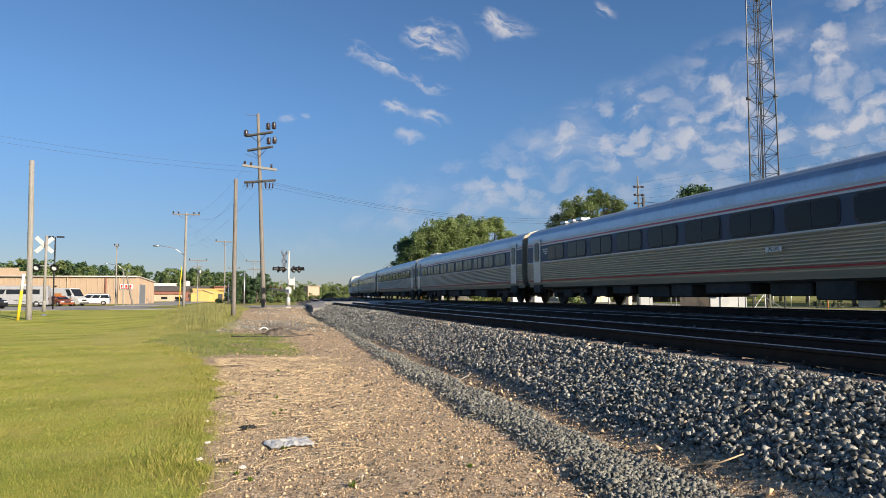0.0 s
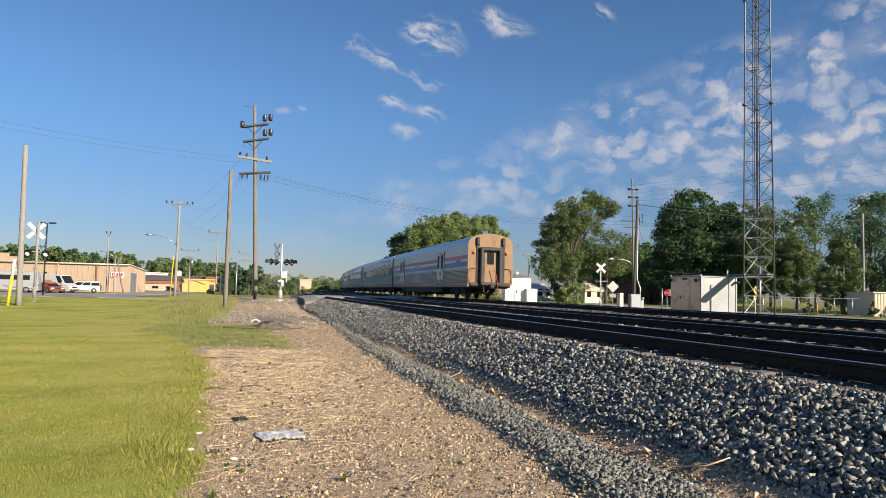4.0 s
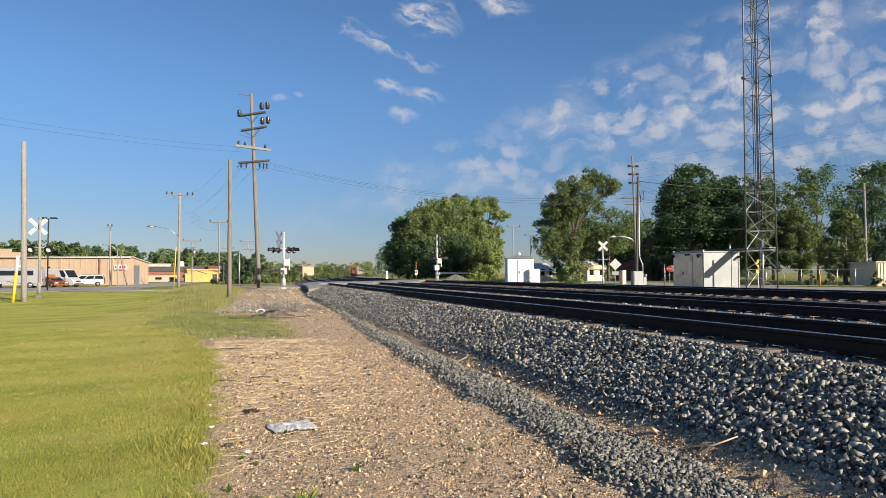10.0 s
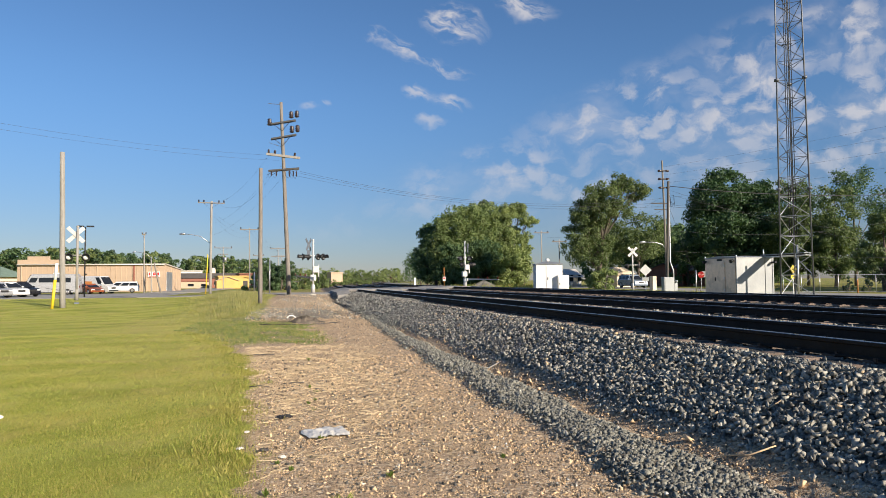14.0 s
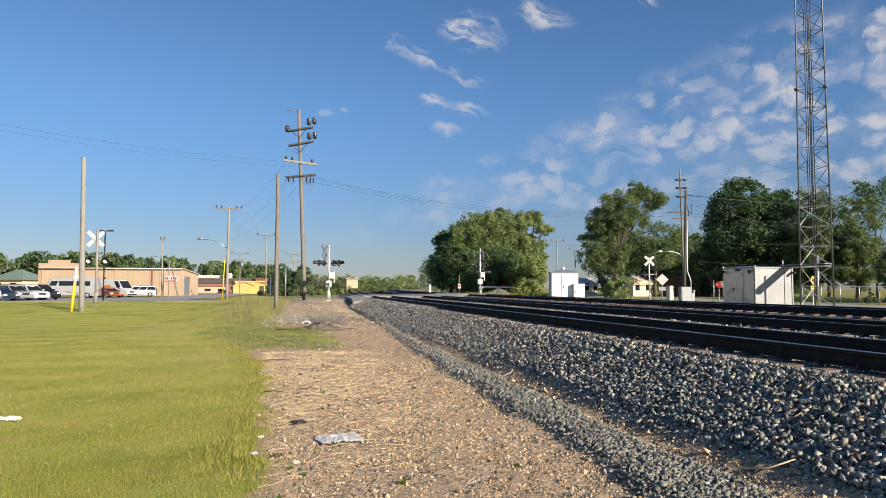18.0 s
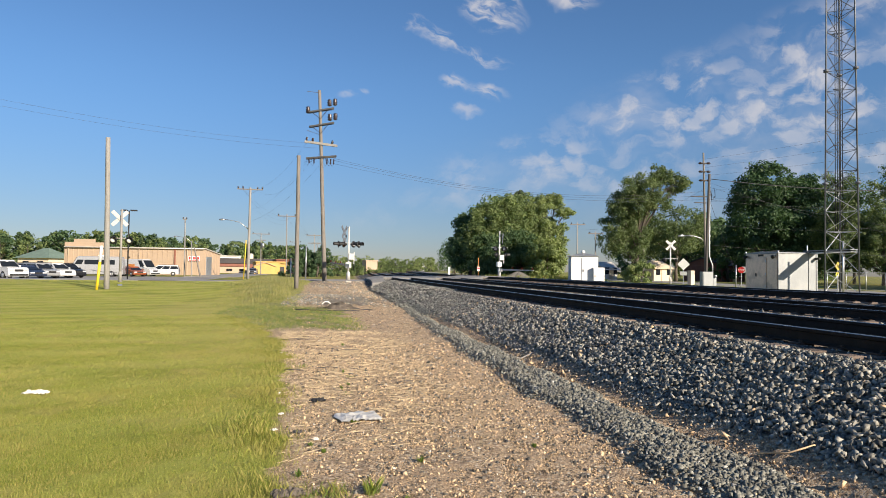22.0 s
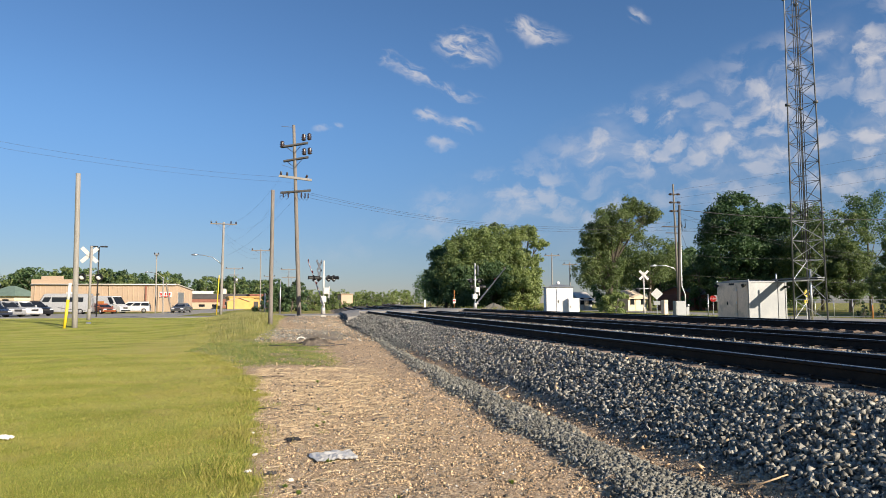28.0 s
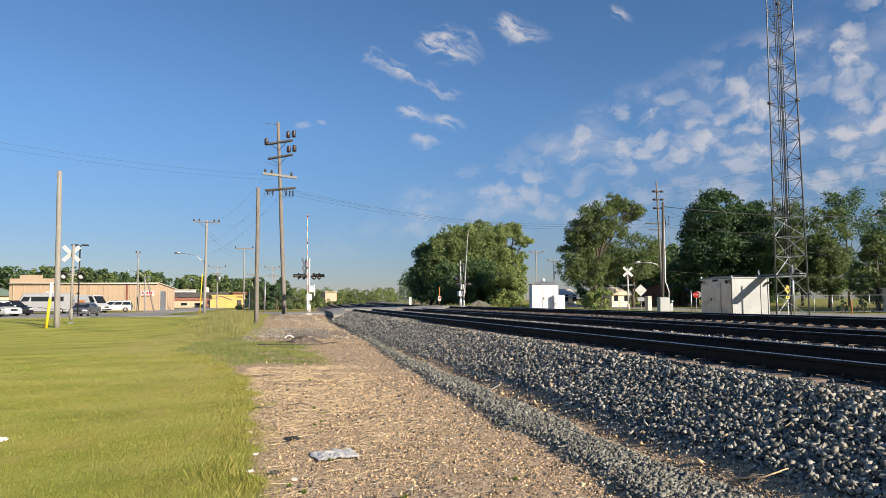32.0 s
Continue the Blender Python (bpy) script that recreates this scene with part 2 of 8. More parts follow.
def ground_material():
    """Mown lawn, weeds, tan dirt with straw, crushed stone and meadow, by the zones laid on the sheet."""
    m = bpy.data.materials.new("ground_cover")
    m.use_nodes = True
    n = Nodes(m.node_tree)
    at = n.add("ShaderNodeNewGeometry").outputs["Position"]

    def zone(name):
        a = n.add("ShaderNodeAttribute")
        a.attribute_name = name
        return a.outputs["Fac"]

    rag = n.math("MULTIPLY", n.math("SUBTRACT", n.noise(at, 2.2, 5.0, 0.65), 0.5), 0.8)

    def ragged(name):
        return n.step(n.math("ADD", zone(name), rag), 0.38, 0.62)

    grain, coarse, broad = n.noise(at, 90.0, 4.0, 0.7), n.noise(at, 14.0, 4.0, 0.6), n.noise(at, 0.35, 4.0, 0.6)
    bands = n.noise(n.add("ShaderNodeMapping", at, None, (0, 0, radians(25)), (0.08, 0.9, 1)).outputs[0], 1.0, 3.0)
    # dirt, set with small gravel of many colours
    def gravel(scale):
        c = n.add("ShaderNodeTexVoronoi", at)
        n.put(c, "Scale", scale)
        r = n.add("ShaderNodeValToRGB", n.add("ShaderNodeSeparateXYZ", c.outputs["Color"]).outputs[0])
        e = r.color_ramp.elements
        e[0].position, e[0].color = 0.0, (0.07, 0.06, 0.05, 1)
        e[1].position, e[1].color = 1.0, (0.74, 0.66, 0.54, 1)
        for p, col3 in ((0.22, (0.22, 0.16, 0.11)), (0.42, (0.42, 0.30, 0.19)), (0.70, (0.58, 0.43, 0.27)), (0.90, (0.68, 0.56, 0.40))):
            x = e.new(p)
            x.color = (*col3, 1)
        return r.outputs[0], c.outputs["Distance"]

    grit, grit_edge = gravel(46.0)
    fines, fines_edge = gravel(115.0)
    dirt = n.mix(n.step(coarse, 0.35, 0.7), (0.46, 0.305, 0.175), (0.60, 0.425, 0.255))
    dirt = n.mix(n.math("MULTIPLY", n.step(broad, 0.48, 0.68), 0.35), dirt, (0.33, 0.22, 0.135))
    dirt = n.mix(0.62, dirt, fines)
    dirt = n.mix(n.math("MULTIPLY", n.step(n.noise(at, 1.6, 4.0, 0.6), 0.34, 0.58), 0.72), dirt, grit)
    # straw swept in one direction
    fibres = n.noise(n.add("ShaderNodeMapping", at, None, (0, 0, radians(-14)), (6.0, 95.0, 1.0)).outputs[0], 1.0, 3.0, 0.6)
    straw = n.math("MULTIPLY", n.math("MULTIPLY", zone("straw"), n.step(fibres, 0.52, 0.66)), 0.8)
    dirt = n.mix(straw, dirt, (0.58, 0.45, 0.22))
    # lawn
    lawn = n.mix(n.step(grain, 0.3, 0.7), (0.23, 0.26, 0.036), (0.45, 0.45, 0.095))
    lawn = n.mix(n.math("MULTIPLY", n.step(bands, 0.44, 0.58), 0.45), lawn, (0.21, 0.255, 0.032))
    lawn = n.mix(n.math("MULTIPLY", n.step(n.noise(at, 0.8, 4.0, 0.65), 0.46, 0.66), 0.62), lawn, (0.43, 0.36, 0.12))
    lawn = n.mix(n.math("MULTIPLY", n.step(n.noise(at, 0.30, 3.0, 0.6, 0.5), 0.52, 0.66), 0.50), lawn, (0.14, 0.18, 0.025))
    stripe = n.add("ShaderNodeTexWave", n.add("ShaderNodeMapping", at, None, (0, 0, radians(62)), (0.16, 0.16, 0.16)).outputs[0])
    for k, v in (("Scale", 1.0), ("Distortion", 1.6), ("Detail", 2.0)):
        n.put(stripe, k, v)
    lawn = n.mix(n.math("MULTIPLY", n.step(stripe.outputs["Fac"], 0.3, 0.8), 0.22), lawn, (0.52, 0.50, 0.15))
    lawn = n.mix(n.math("MULTIPLY", zone("dry"), n.math("MULTIPLY", n.step(coarse, 0.25, 0.75), 0.8)), lawn, (0.47, 0.39, 0.14))
    weeds = n.mix(n.step(coarse, 0.35, 0.65), (0.15, 0.20, 0.05), (0.40, 0.33, 0.16))
    stone = n.mix(n.step(coarse, 0.3, 0.7), (0.05, 0.05, 0.048), (0.14, 0.135, 0.12))
    stone = n.mix(0.5, stone, n.mix(n.step(grain, 0.4, 0.6), (0.025, 0.025, 0.025), (0.17, 0.165, 0.15)))
    meadow = n.mix(n.step(broad, 0.4, 0.65), (0.17, 0.19, 0.04), (0.36, 0.31, 0.11))
    col = n.mix(ragged("lawn"), dirt, lawn)
    col = n.mix(ragged("weeds"), col, weeds)
    col = n.mix(ragged("stone"), col, stone)
    col = n.mix(zone("meadow"), col, meadow)
    b = n.add("ShaderNodeBsdfPrincipled")
    n.put(b, "Base Color", col)
    n.put(b, "Roughness", 0.95)
    n.put(b, "Specular IOR Level", 0.15)
    bn = n.add("ShaderNodeBump")
    n.put(bn, "Strength", 1.0)
    n.put(bn, "Distance", 0.011)
    n.put(bn, "Height", n.math("SUBTRACT", n.math("ADD", grain, n.math("MULTIPLY", coarse, 1.2)), n.math("ADD", n.math("MULTIPLY", grit_edge, 1.1), n.math("MULTIPLY", fines_edge, 0.5))))
    n.put(b, "Normal", bn.outputs[0])
    n.add("ShaderNodeOutputMaterial", b)
    return m


M = {
    "ground": ground_material(),
    "asphalt": material("asphalt", (0.27, 0.26, 0.24), 0.9, scale=0.8, vary=0.25, bump=0.3, bump_scale=120, dirt=(0.28, 0.25, 0.2), dirt_amount=0.4),
    "concrete": material("concrete", (0.50, 0.47, 0.42), 0.9, scale=2, vary=0.2, bump=0.2, dirt=(0.3, 0.26, 0.2)),
    "crossing": material("crossing_panel", (0.25, 0.235, 0.215), 0.85, scale=2.0, vary=0.3, bump=0.3, bump_scale=60),
    "stone": material("ballast_stone", (0.235, 0.224, 0.190), 0.60, scale=12, vary=0.35, bump=0.3, bump_scale=40, per_island=0.75),
    # a darker tone than the bank's stone, for the ridge and loose chips
    "stone_old": material("darker_ballast_stone", (0.19, 0.186, 0.156), 0.75, scale=12, vary=0.35, bump=0.3, bump_scale=40, per_island=0.5),
    "stone_tan": material("tan_stone", (0.54, 0.385, 0.23), 0.85, scale=12, vary=0.25, per_island=0.5),
    "stone_dark": material("dark_chip", (0.13, 0.115, 0.095), 0.8, scale=12, vary=0.35, per_island=0.6),
    "stone_white": material("pale_grey_stone", (0.50, 0.48, 0.43), 0.7, scale=12, vary=0.25, per_island=0.4),
    "pebble": material("pebble", (0.46, 0.335, 0.205), 0.85, scale=20, vary=0.3, per_island=0.7),
    "stone_one": material("loose_stone", (0.235, 0.224, 0.190), 0.85, scale=12, vary=0.35, bump=0.3, bump_scale=40, per_object=0.5),
    "straw": material("straw", (0.49, 0.375, 0.23), 0.8, scale=9, vary=0.25, per_island=0.35),
    "blade": grass_material("grass_blade", (0.115, 0.155, 0.018), (0.42, 0.43, 0.098)),
    "blade_dry": leaf_material("dry_blade", (0.28, 0.26, 0.06), (0.48, 0.40, 0.14), 0.3),
    "blade_low": leaf_material("low_weed_leaf", (0.13, 0.18, 0.06), (0.27, 0.31, 0.12), 0.3),
    "rank": leaf_material("rank_grass", (0.17, 0.20, 0.07), (0.42, 0.37, 0.17), 0.3),
    "weed": leaf_material("weed_leaf", (0.09, 0.15, 0.03), (0.22, 0.27, 0.06), 0.3),
    "rail": material("rail_rust", (0.034, 0.026, 0.021), 0.8, 0.0, scale=4, vary=0.3, bump=0.2, spec=0.15),
    "rail_head": material("rail_head", (0.42, 0.41, 0.40), 0.28, 0.95, scale=2, vary=0.15),
    "tie": material("creosoted_tie", (0.15, 0.112, 0.088), 0.9, scale=3, vary=0.4, bump=0.7, bump_scale=14, stretch=(1, 8, 8), per_object=0.3),
    "plate": material("tie_plate", (0.10, 0.06, 0.04), 0.8, 0.2, scale=9, vary=0.3),
    "pole": material("weathered_pole", (0.20, 0.18, 0.16), 0.9, scale=2.0, vary=0.3, bump=0.7, bump_scale=12, stretch=(9, 9, 0.6)),
    "pole_grey": material("grey_pole", (0.275, 0.262, 0.243), 0.9, scale=2.0, vary=0.25, bump=0.6, bump_scale=12, stretch=(9, 9, 0.6)),
    "pole_dark": material("dark_pole", (0.085, 0.078, 0.072), 0.9, scale=2.0, vary=0.3, bump=0.6, bump_scale=12, stretch=(9, 9, 0.6)),
    "wire": material("wire", (0.05, 0.05, 0.055), 0.6, 0.3, vary=0.1),
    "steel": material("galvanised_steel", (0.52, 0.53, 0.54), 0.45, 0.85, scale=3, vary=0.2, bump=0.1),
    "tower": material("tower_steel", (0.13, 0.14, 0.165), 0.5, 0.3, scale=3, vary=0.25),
    "silver": material("silver_paint", (0.60, 0.60, 0.58), 0.5, 0.3, scale=3, vary=0.12, dirt=(0.35, 0.3, 0.25), dirt_amount=0.3),
    "white": material("white_paint", (0.80, 0.79, 0.76), 0.5, scale=3, vary=0.06, dirt=(0.55, 0.5, 0.42), dirt_amount=0.25),
    "black": material("black_paint", (0.016, 0.016, 0.017), 0.6, scale=3, vary=0.3),
    "yellow": material("yellow_plastic", (0.78, 0.55, 0.03), 0.5, scale=3, vary=0.1),
    "amber": material("yellow_sign", (0.80, 0.62, 0.02), 0.5, scale=3, vary=0.08),
    "red": material("red_paint", (0.55, 0.03, 0.025), 0.5, scale=3, vary=0.15),
    "orange": material("orange_paint", (0.58, 0.23, 0.06), 0.5, scale=3, vary=0.15),
    "porcelain": material("dark_insulator", (0.03, 0.018, 0.015), 0.25, scale=3, vary=0.3),
    "bungalow": material("aluminium_panel", (0.27, 0.285, 0.295), 0.5, 0.4, scale=1.2, vary=0.1, bump=0.08, bump_scale=8, dirt=(0.36, 0.36, 0.35), dirt_amount=0.3),
    # tan base imitates bright ground mirrored in the aluminium end; the dirt is separate
    "bungalow_reflect": material("tan_reflection_panel", (0.74, 0.59, 0.47), 0.38, 0.45, scale=1.5, vary=0.18, dirt=(0.25, 0.2, 0.16), dirt_amount=0.5),
    "tan_wall": material("tan_metal_siding", (0.455, 0.34, 0.24), 0.6, scale=0.25, vary=0.06, dirt=(0.5, 0.36, 0.24), dirt_amount=0.3),
    "cream_wall": material("cream_wall", (0.70, 0.58, 0.43), 0.8, scale=0.5, vary=0.08),
    "yellow_wall": material("yellow_wall", (0.56, 0.36, 0.11), 0.75, scale=0.5, vary=0.12),
    "brick_wall": material("brown_wall", (0.24, 0.10, 0.07), 0.85, scale=1.0, vary=0.2),
    "white_wall": material("white_siding", (0.66, 0.64, 0.60), 0.75, scale=0.6, vary=0.08),
    "green_roof": material("green_roof", (0.14, 0.20, 0.16), 0.75, scale=1.0, vary=0.2),
    "roof_edge": material("roof_metal", (0.62, 0.58, 0.52), 0.5, 0.3, scale=0.6, vary=0.1),
    "dark_roof": material("dark_roof", (0.06, 0.055, 0.055), 0.8, scale=0.8, vary=0.25),
    "window_dark": glass_material("dark_glass", (0.015, 0.018, 0.022), 0.08, 0.28),
    "bark": material("bark", (0.12, 0.10, 0.08), 0.95, scale=3, vary=0.35, bump=0.8, bump_scale=10, stretch=(4, 4, 0.8)),
    "leaf_mid": leaf_material("leaf_mid", (0.11, 0.165, 0.066), (0.265, 0.315, 0.125), 0.42),
    "leaf_light": leaf_material("leaf_light", (0.16, 0.215, 0.085), (0.34, 0.385, 0.16), 0.42),
    "leaf_olive": leaf_material("leaf_olive", (0.075, 0.115, 0.048), (0.19, 0.235, 0.098), 0.40),
    "leaf_dark": leaf_material("leaf_dark", (0.046, 0.092, 0.044), (0.125, 0.19, 0.08), 0.33),
    "leaf_maple": leaf_material("leaf_maple", (0.032, 0.075, 0.034), (0.095, 0.155, 0.066), 0.3),
    "leaf_pine": leaf_material("leaf_pine", (0.030, 0.064, 0.034), (0.09, 0.135, 0.06), 0.2),
    "bag": material("clear_plastic_bag", (0.54, 0.52, 0.48), 0.35, scale=12, vary=0.15, bump=0.6, bump_scale=30, spec=0.6),
    "paper": material("crumpled_paper", (0.72, 0.68, 0.62), 0.8, scale=12, vary=0.2),
    "tyre": material("tyre_rubber", (0.02, 0.02, 0.02), 0.85, scale=8, vary=0.3),
    "rim": material("alloy_rim", (0.45, 0.45, 0.46), 0.35, 0.8, scale=8, vary=0.2),
    "lamp_glass": glass_material("lamp_glass", (0.55, 0.56, 0.58), 0.15),
    "red_glass": glass_material("red_glass", (0.10, 0.008, 0.008), 0.15),
}


# ---- mesh tools ----
class Geo:
    """A growing mesh: lists of places and faces."""

    def __init__(self, smooth=False):
        self.v, self.f, self.smooth = [], [], smooth

    def add(self, verts, faces, m=None):
        k = len(self.v)
        self.v += [tuple(m @ Vector(p)) for p in verts] if m else [tuple(p) for p in verts]
        self.f += [tuple(i + k for i in f) for f in faces]
        return self

    def box(self, c, s, bevel=0.0, m=None):
        """A box of centre c and size s, its edges taken off."""
        hx, hy, hz = (x / 2 for x in s)
        b = min(bevel, hx * 0.45, hy * 0.45, hz * 0.45)
        if b <= 0:
            vs = [(c[0] + i * hx, c[1] + j * hy, c[2] + k * hz) for i in (-1, 1) for j in (-1, 1) for k in (-1, 1)]
            return self.add(vs, [(0, 1, 3, 2), (4, 6, 7, 5), (0, 4, 5, 1), (2, 3, 7, 6), (0, 2, 6, 4), (1, 5, 7, 3)], m)
        vs, ix = [], {}
        for i in (-1, 1):
            for j in (-1, 1):
                for k in (-1, 1):
                    for a in range(3):
                        off = [b, b, b]
                        off[a] = 0
                        ix[i, j, k, a] = len(vs)
                        vs.append((c[0] + i * (hx - off[0]), c[1] + j * (hy - off[1]), c[2] + k * (hz - off[2])))
        fs = []
        sg = (-1, 1)
        for s1 in sg:
            fs.append([ix[s1, j, k, 0] for j, k in ((-1, -1), (1, -1), (1, 1), (-1, 1))])
            fs.append([ix[i, s1, k, 1] for i, k in ((-1, -1), (1, -1), (1, 1), (-1, 1))])
            fs.append([ix[i, j, s1, 2] for i, j in ((-1, -1), (1, -1), (1, 1), (-1, 1))])
            for s2 in sg:
                fs.append([ix[s1, s2, -1, 0], ix[s1, s2, 1, 0], ix[s1, s2, 1, 1], ix[s1, s2, -1, 1]])
                fs.append([ix[s1, -1, s2, 0], ix[s1, 1, s2, 0], ix[s1, 1, s2, 2], ix[s1, -1, s2, 2]])
                fs.append([ix[-1, s1, s2, 1], ix[1, s1, s2, 1], ix[1, s1, s2, 2], ix[-1, s1, s2, 2]])
                for s3 in sg:
                    fs.append([ix[s1, s2, s3, 0], ix[s1, s2, s3, 1], ix[s1, s2, s3, 2]])
        return self.add(vs, fs, m)

    def tube(self, pts, radii, n=8, caps=True):
        """A round bar along pts."""
        pts = [Vector(p) for p in pts]
        radii = [radii] * len(pts) if isinstance(radii, (int, float)) else radii
        vs, fs, ref = [], [], None
        for i, p in enumerate(pts):
            t = (pts[min(i + 1, len(pts) - 1)] - pts[max(i - 1, 0)]).normalized()
            if ref is None:
                ref = Vector((0, 0, 1)) if abs(t.z) < 0.9 else Vector((1, 0, 0))
            a = t.cross(ref).normalized()
            b = t.cross(a).normalized()
            for k in range(n):
                w = 2 * math.pi * k / n
                vs.append(p + (a * math.cos(w) + b * math.sin(w)) * radii[i])
        for i in range(len(pts) - 1):
            for k in range(n):
                q = (k + 1) % n
                fs.append((i * n + k, i * n + q, (i + 1) * n + q, (i + 1) * n + k))
        if caps:
            fs += [tuple(range(n - 1, -1, -1)), tuple(range((len(pts) - 1) * n, len(pts) * n))]
        return self.add(vs, fs)

    def extrude(self, outline, axis, lo, hi, closed=True, caps=True):
        """An outline of 2D points swept from lo to hi along axis 0, 1 or 2."""
        def at(p, h):
            return (h, *p) if axis == 0 else (p[0], h, p[1]) if axis == 1 else (*p, h)
        n = len(outline)
        vs = [at(p, lo) for p in outline] + [at(p, hi) for p in outline]
        fs = [(i, (i + 1) % n, n + (i + 1) % n, n + i) for i in range(n if closed else n - 1)]
        if caps and closed:
            fs += [tuple(range(n)), tuple(range(2 * n - 1, n - 1, -1))]
        return self.add(vs, fs)

    def loft(self, rings, caps=True):
        n = len(rings[0])
        vs = [p for r in rings for p in r]
        fs = [(i * n + k, i * n + (k + 1) % n, (i + 1) * n + (k + 1) % n, (i + 1) * n + k) for i in range(len(rings) - 1) for k in range(n)]
        if caps:
            fs += [tuple(range(n - 1, -1, -1)), tuple(range((len(rings) - 1) * n, len(rings) * n))]
        return self.add(vs, fs)

    def mesh(self, name, mat):
        me = bpy.data.meshes.new(name)
        me.from_pydata(self.v, [], self.f)
        me.materials.append(mat)
        if self.smooth:
            me.polygons.foreach_set("use_smooth", [True] * len(me.polygons))
        me.update()
        bm = bmesh.new()
        bm.from_mesh(me)
        bmesh.ops.recalc_face_normals(bm, faces=bm.faces)
        bm.to_mesh(me)
        bm.free()
        return me


def part(name, geo, mat, parent=None, label="", m=None):
    """Links a Geo (or a mesh) as one object under a thing or a part."""
    me = geo if isinstance(geo, bpy.types.Mesh) else geo.mesh(name, M[mat])
    ob = new(name, me)
    if parent:
        ob.parent = parent
    if m is not None:
        ob.matrix_basis = m
    return tagged(ob, label)


def thing(name, m, label, category, group="", kind=""):
    ob = new(name)
    ob.empty_display_size = 0.2
    ob.matrix_basis = m
    return tagged(ob, label, category, group, kind)


def bulk(name, verts, faces, mat, parent=None, kind="stuff", label="", category=""):
    """A large mesh from arrays of equal faces."""
    me = bpy.data.meshes.new(name)
    n, k = faces.shape
    me.vertices.add(len(verts))
    me.vertices.foreach_set("co", np.asarray(verts, np.float32).ravel())
    me.loops.add(n * k)
    me.loops.foreach_set("vertex_index", faces.astype(np.int32).ravel())
    me.polygons.add(n)
    me.polygons.foreach_set("loop_start", np.arange(0, n * k, k, dtype=np.int32))
    me.polygons.foreach_set("loop_total", np.full(n, k, np.int32))
    me.materials.append(M[mat])
    me.update(calc_edges=True)
    ob = new(name, me)
    if parent:
        ob.parent = parent
    return tagged(ob, label, category, "", kind)


def ss(x, lo, hi):
    t = np.clip((np.asarray(x, float) - lo) / (hi - lo), 0, 1)
    return t * t * (3 - 2 * t)


# ---- the line: three tracks, straight, then bending to the right ----
BEND_Y, BEND_R, BEND_END = 25.0, 1150.0, 240.0
CROSS = (52.5, 64.0)            # the level crossing, along the near track
TRACKS = (("near", 6.40, 0.92), ("middle", 10.70, 0.92), ("far", 14.90, 1.05))


def bend(y):
    """How far the line has bent to the right at y."""
    y = np.asarray(y, float)
    e = np.clip(y - BEND_Y, 0, BEND_END - BEND_Y)
    return e * e / (2 * BEND_R) + np.clip(y - BEND_END, 0, None) * (BEND_END - BEND_Y) / BEND_R


# ---- the ground sheet ----
def lawn_edge(y):
    return np.interp(y, [0, 5.5, 6.4, 8.0, 9.5, 11.8, 14.5, 18.1, 21.2, 22.8, 27, 31, 36.5, 60],
                     [-0.2, -0.24, -0.30, -0.38, -0.43, -0.47, -0.75, -1.5, -2.3, -3.1, -2.9, -2.2, -1.2, 0.2]) \
        + 0.05 * np.sin(4.3 * y + 0.6) + 0.035 * np.sin(9.1 * y + 2.0)


def ridge_at(xb, y):
    """How much of the windrow of spilled stone lies at xb from the line."""
    left = np.interp(y, [0, 5, 10, 16, 25, 38], [2.55, 2.62, 2.70, 2.85, 3.30, 3.70])
    wave = 0.05 * np.sin(1.7 * y) + 0.03 * np.sin(4.1 * y + 1.0)
    return ss(xb + wave, left - 0.10, left + 0.18) * (1 - ss(xb - wave, 3.26, 3.46) * (1 - ss(y, 19, 27)))


def height(x, y):
    x, y = np.asarray(x, float), np.asarray(y, float)
    xb = x - bend(y)
    z = 0.0 * xb
    rise = 0.38 * ss(y, 34, 46) * ss(-x, 3.5, 8) + 0.50 * ss(y, 22, 52) * (1 - ss(-x, 3.5, 8))
    z = z + rise * (1 - ss(xb, 2.0, 3.6) * (1 - ss(y, 46, 56)))
    z = z + 0.06 * ss(-x, 1.5, 5) * (1 - ss(y, 20, 34)) - 0.10 * ss(-x, 1.0, 3.0) * ss(y, 18, 26) * (1 - ss(y, 30, 40))
    z = np.where(y > 58, z - 0.42 * ss(y, 58, 84) * ss(-x, 2, 12) - 0.25 * ss(y, 84, 150), z)
    z = z + 0.07 * ridge_at(xb, y)
    bed = 0.712 * np.clip((xb - 3.50) / 1.58, 0, 1)
    z = np.maximum(z, bed)
    z = np.where(xb > 5.0, np.maximum(z, 0.66 + 0.065 * ss(xb, 5.1, 5.4) - 0.03 * (ss(xb, 7.7, 8.1) - ss(xb, 9.0, 9.4)) - 0.03 * ss(xb, 12.0, 12.4) + 0.155 * ss(xb, 13.3, 13.6)), z)
    z = z - 0.28 * ss(xb, 16.4, 18.2) - 0.42 * ss(xb, 20, 42) * (1 - 0.55 * ss(y, 55, 75))
    return z


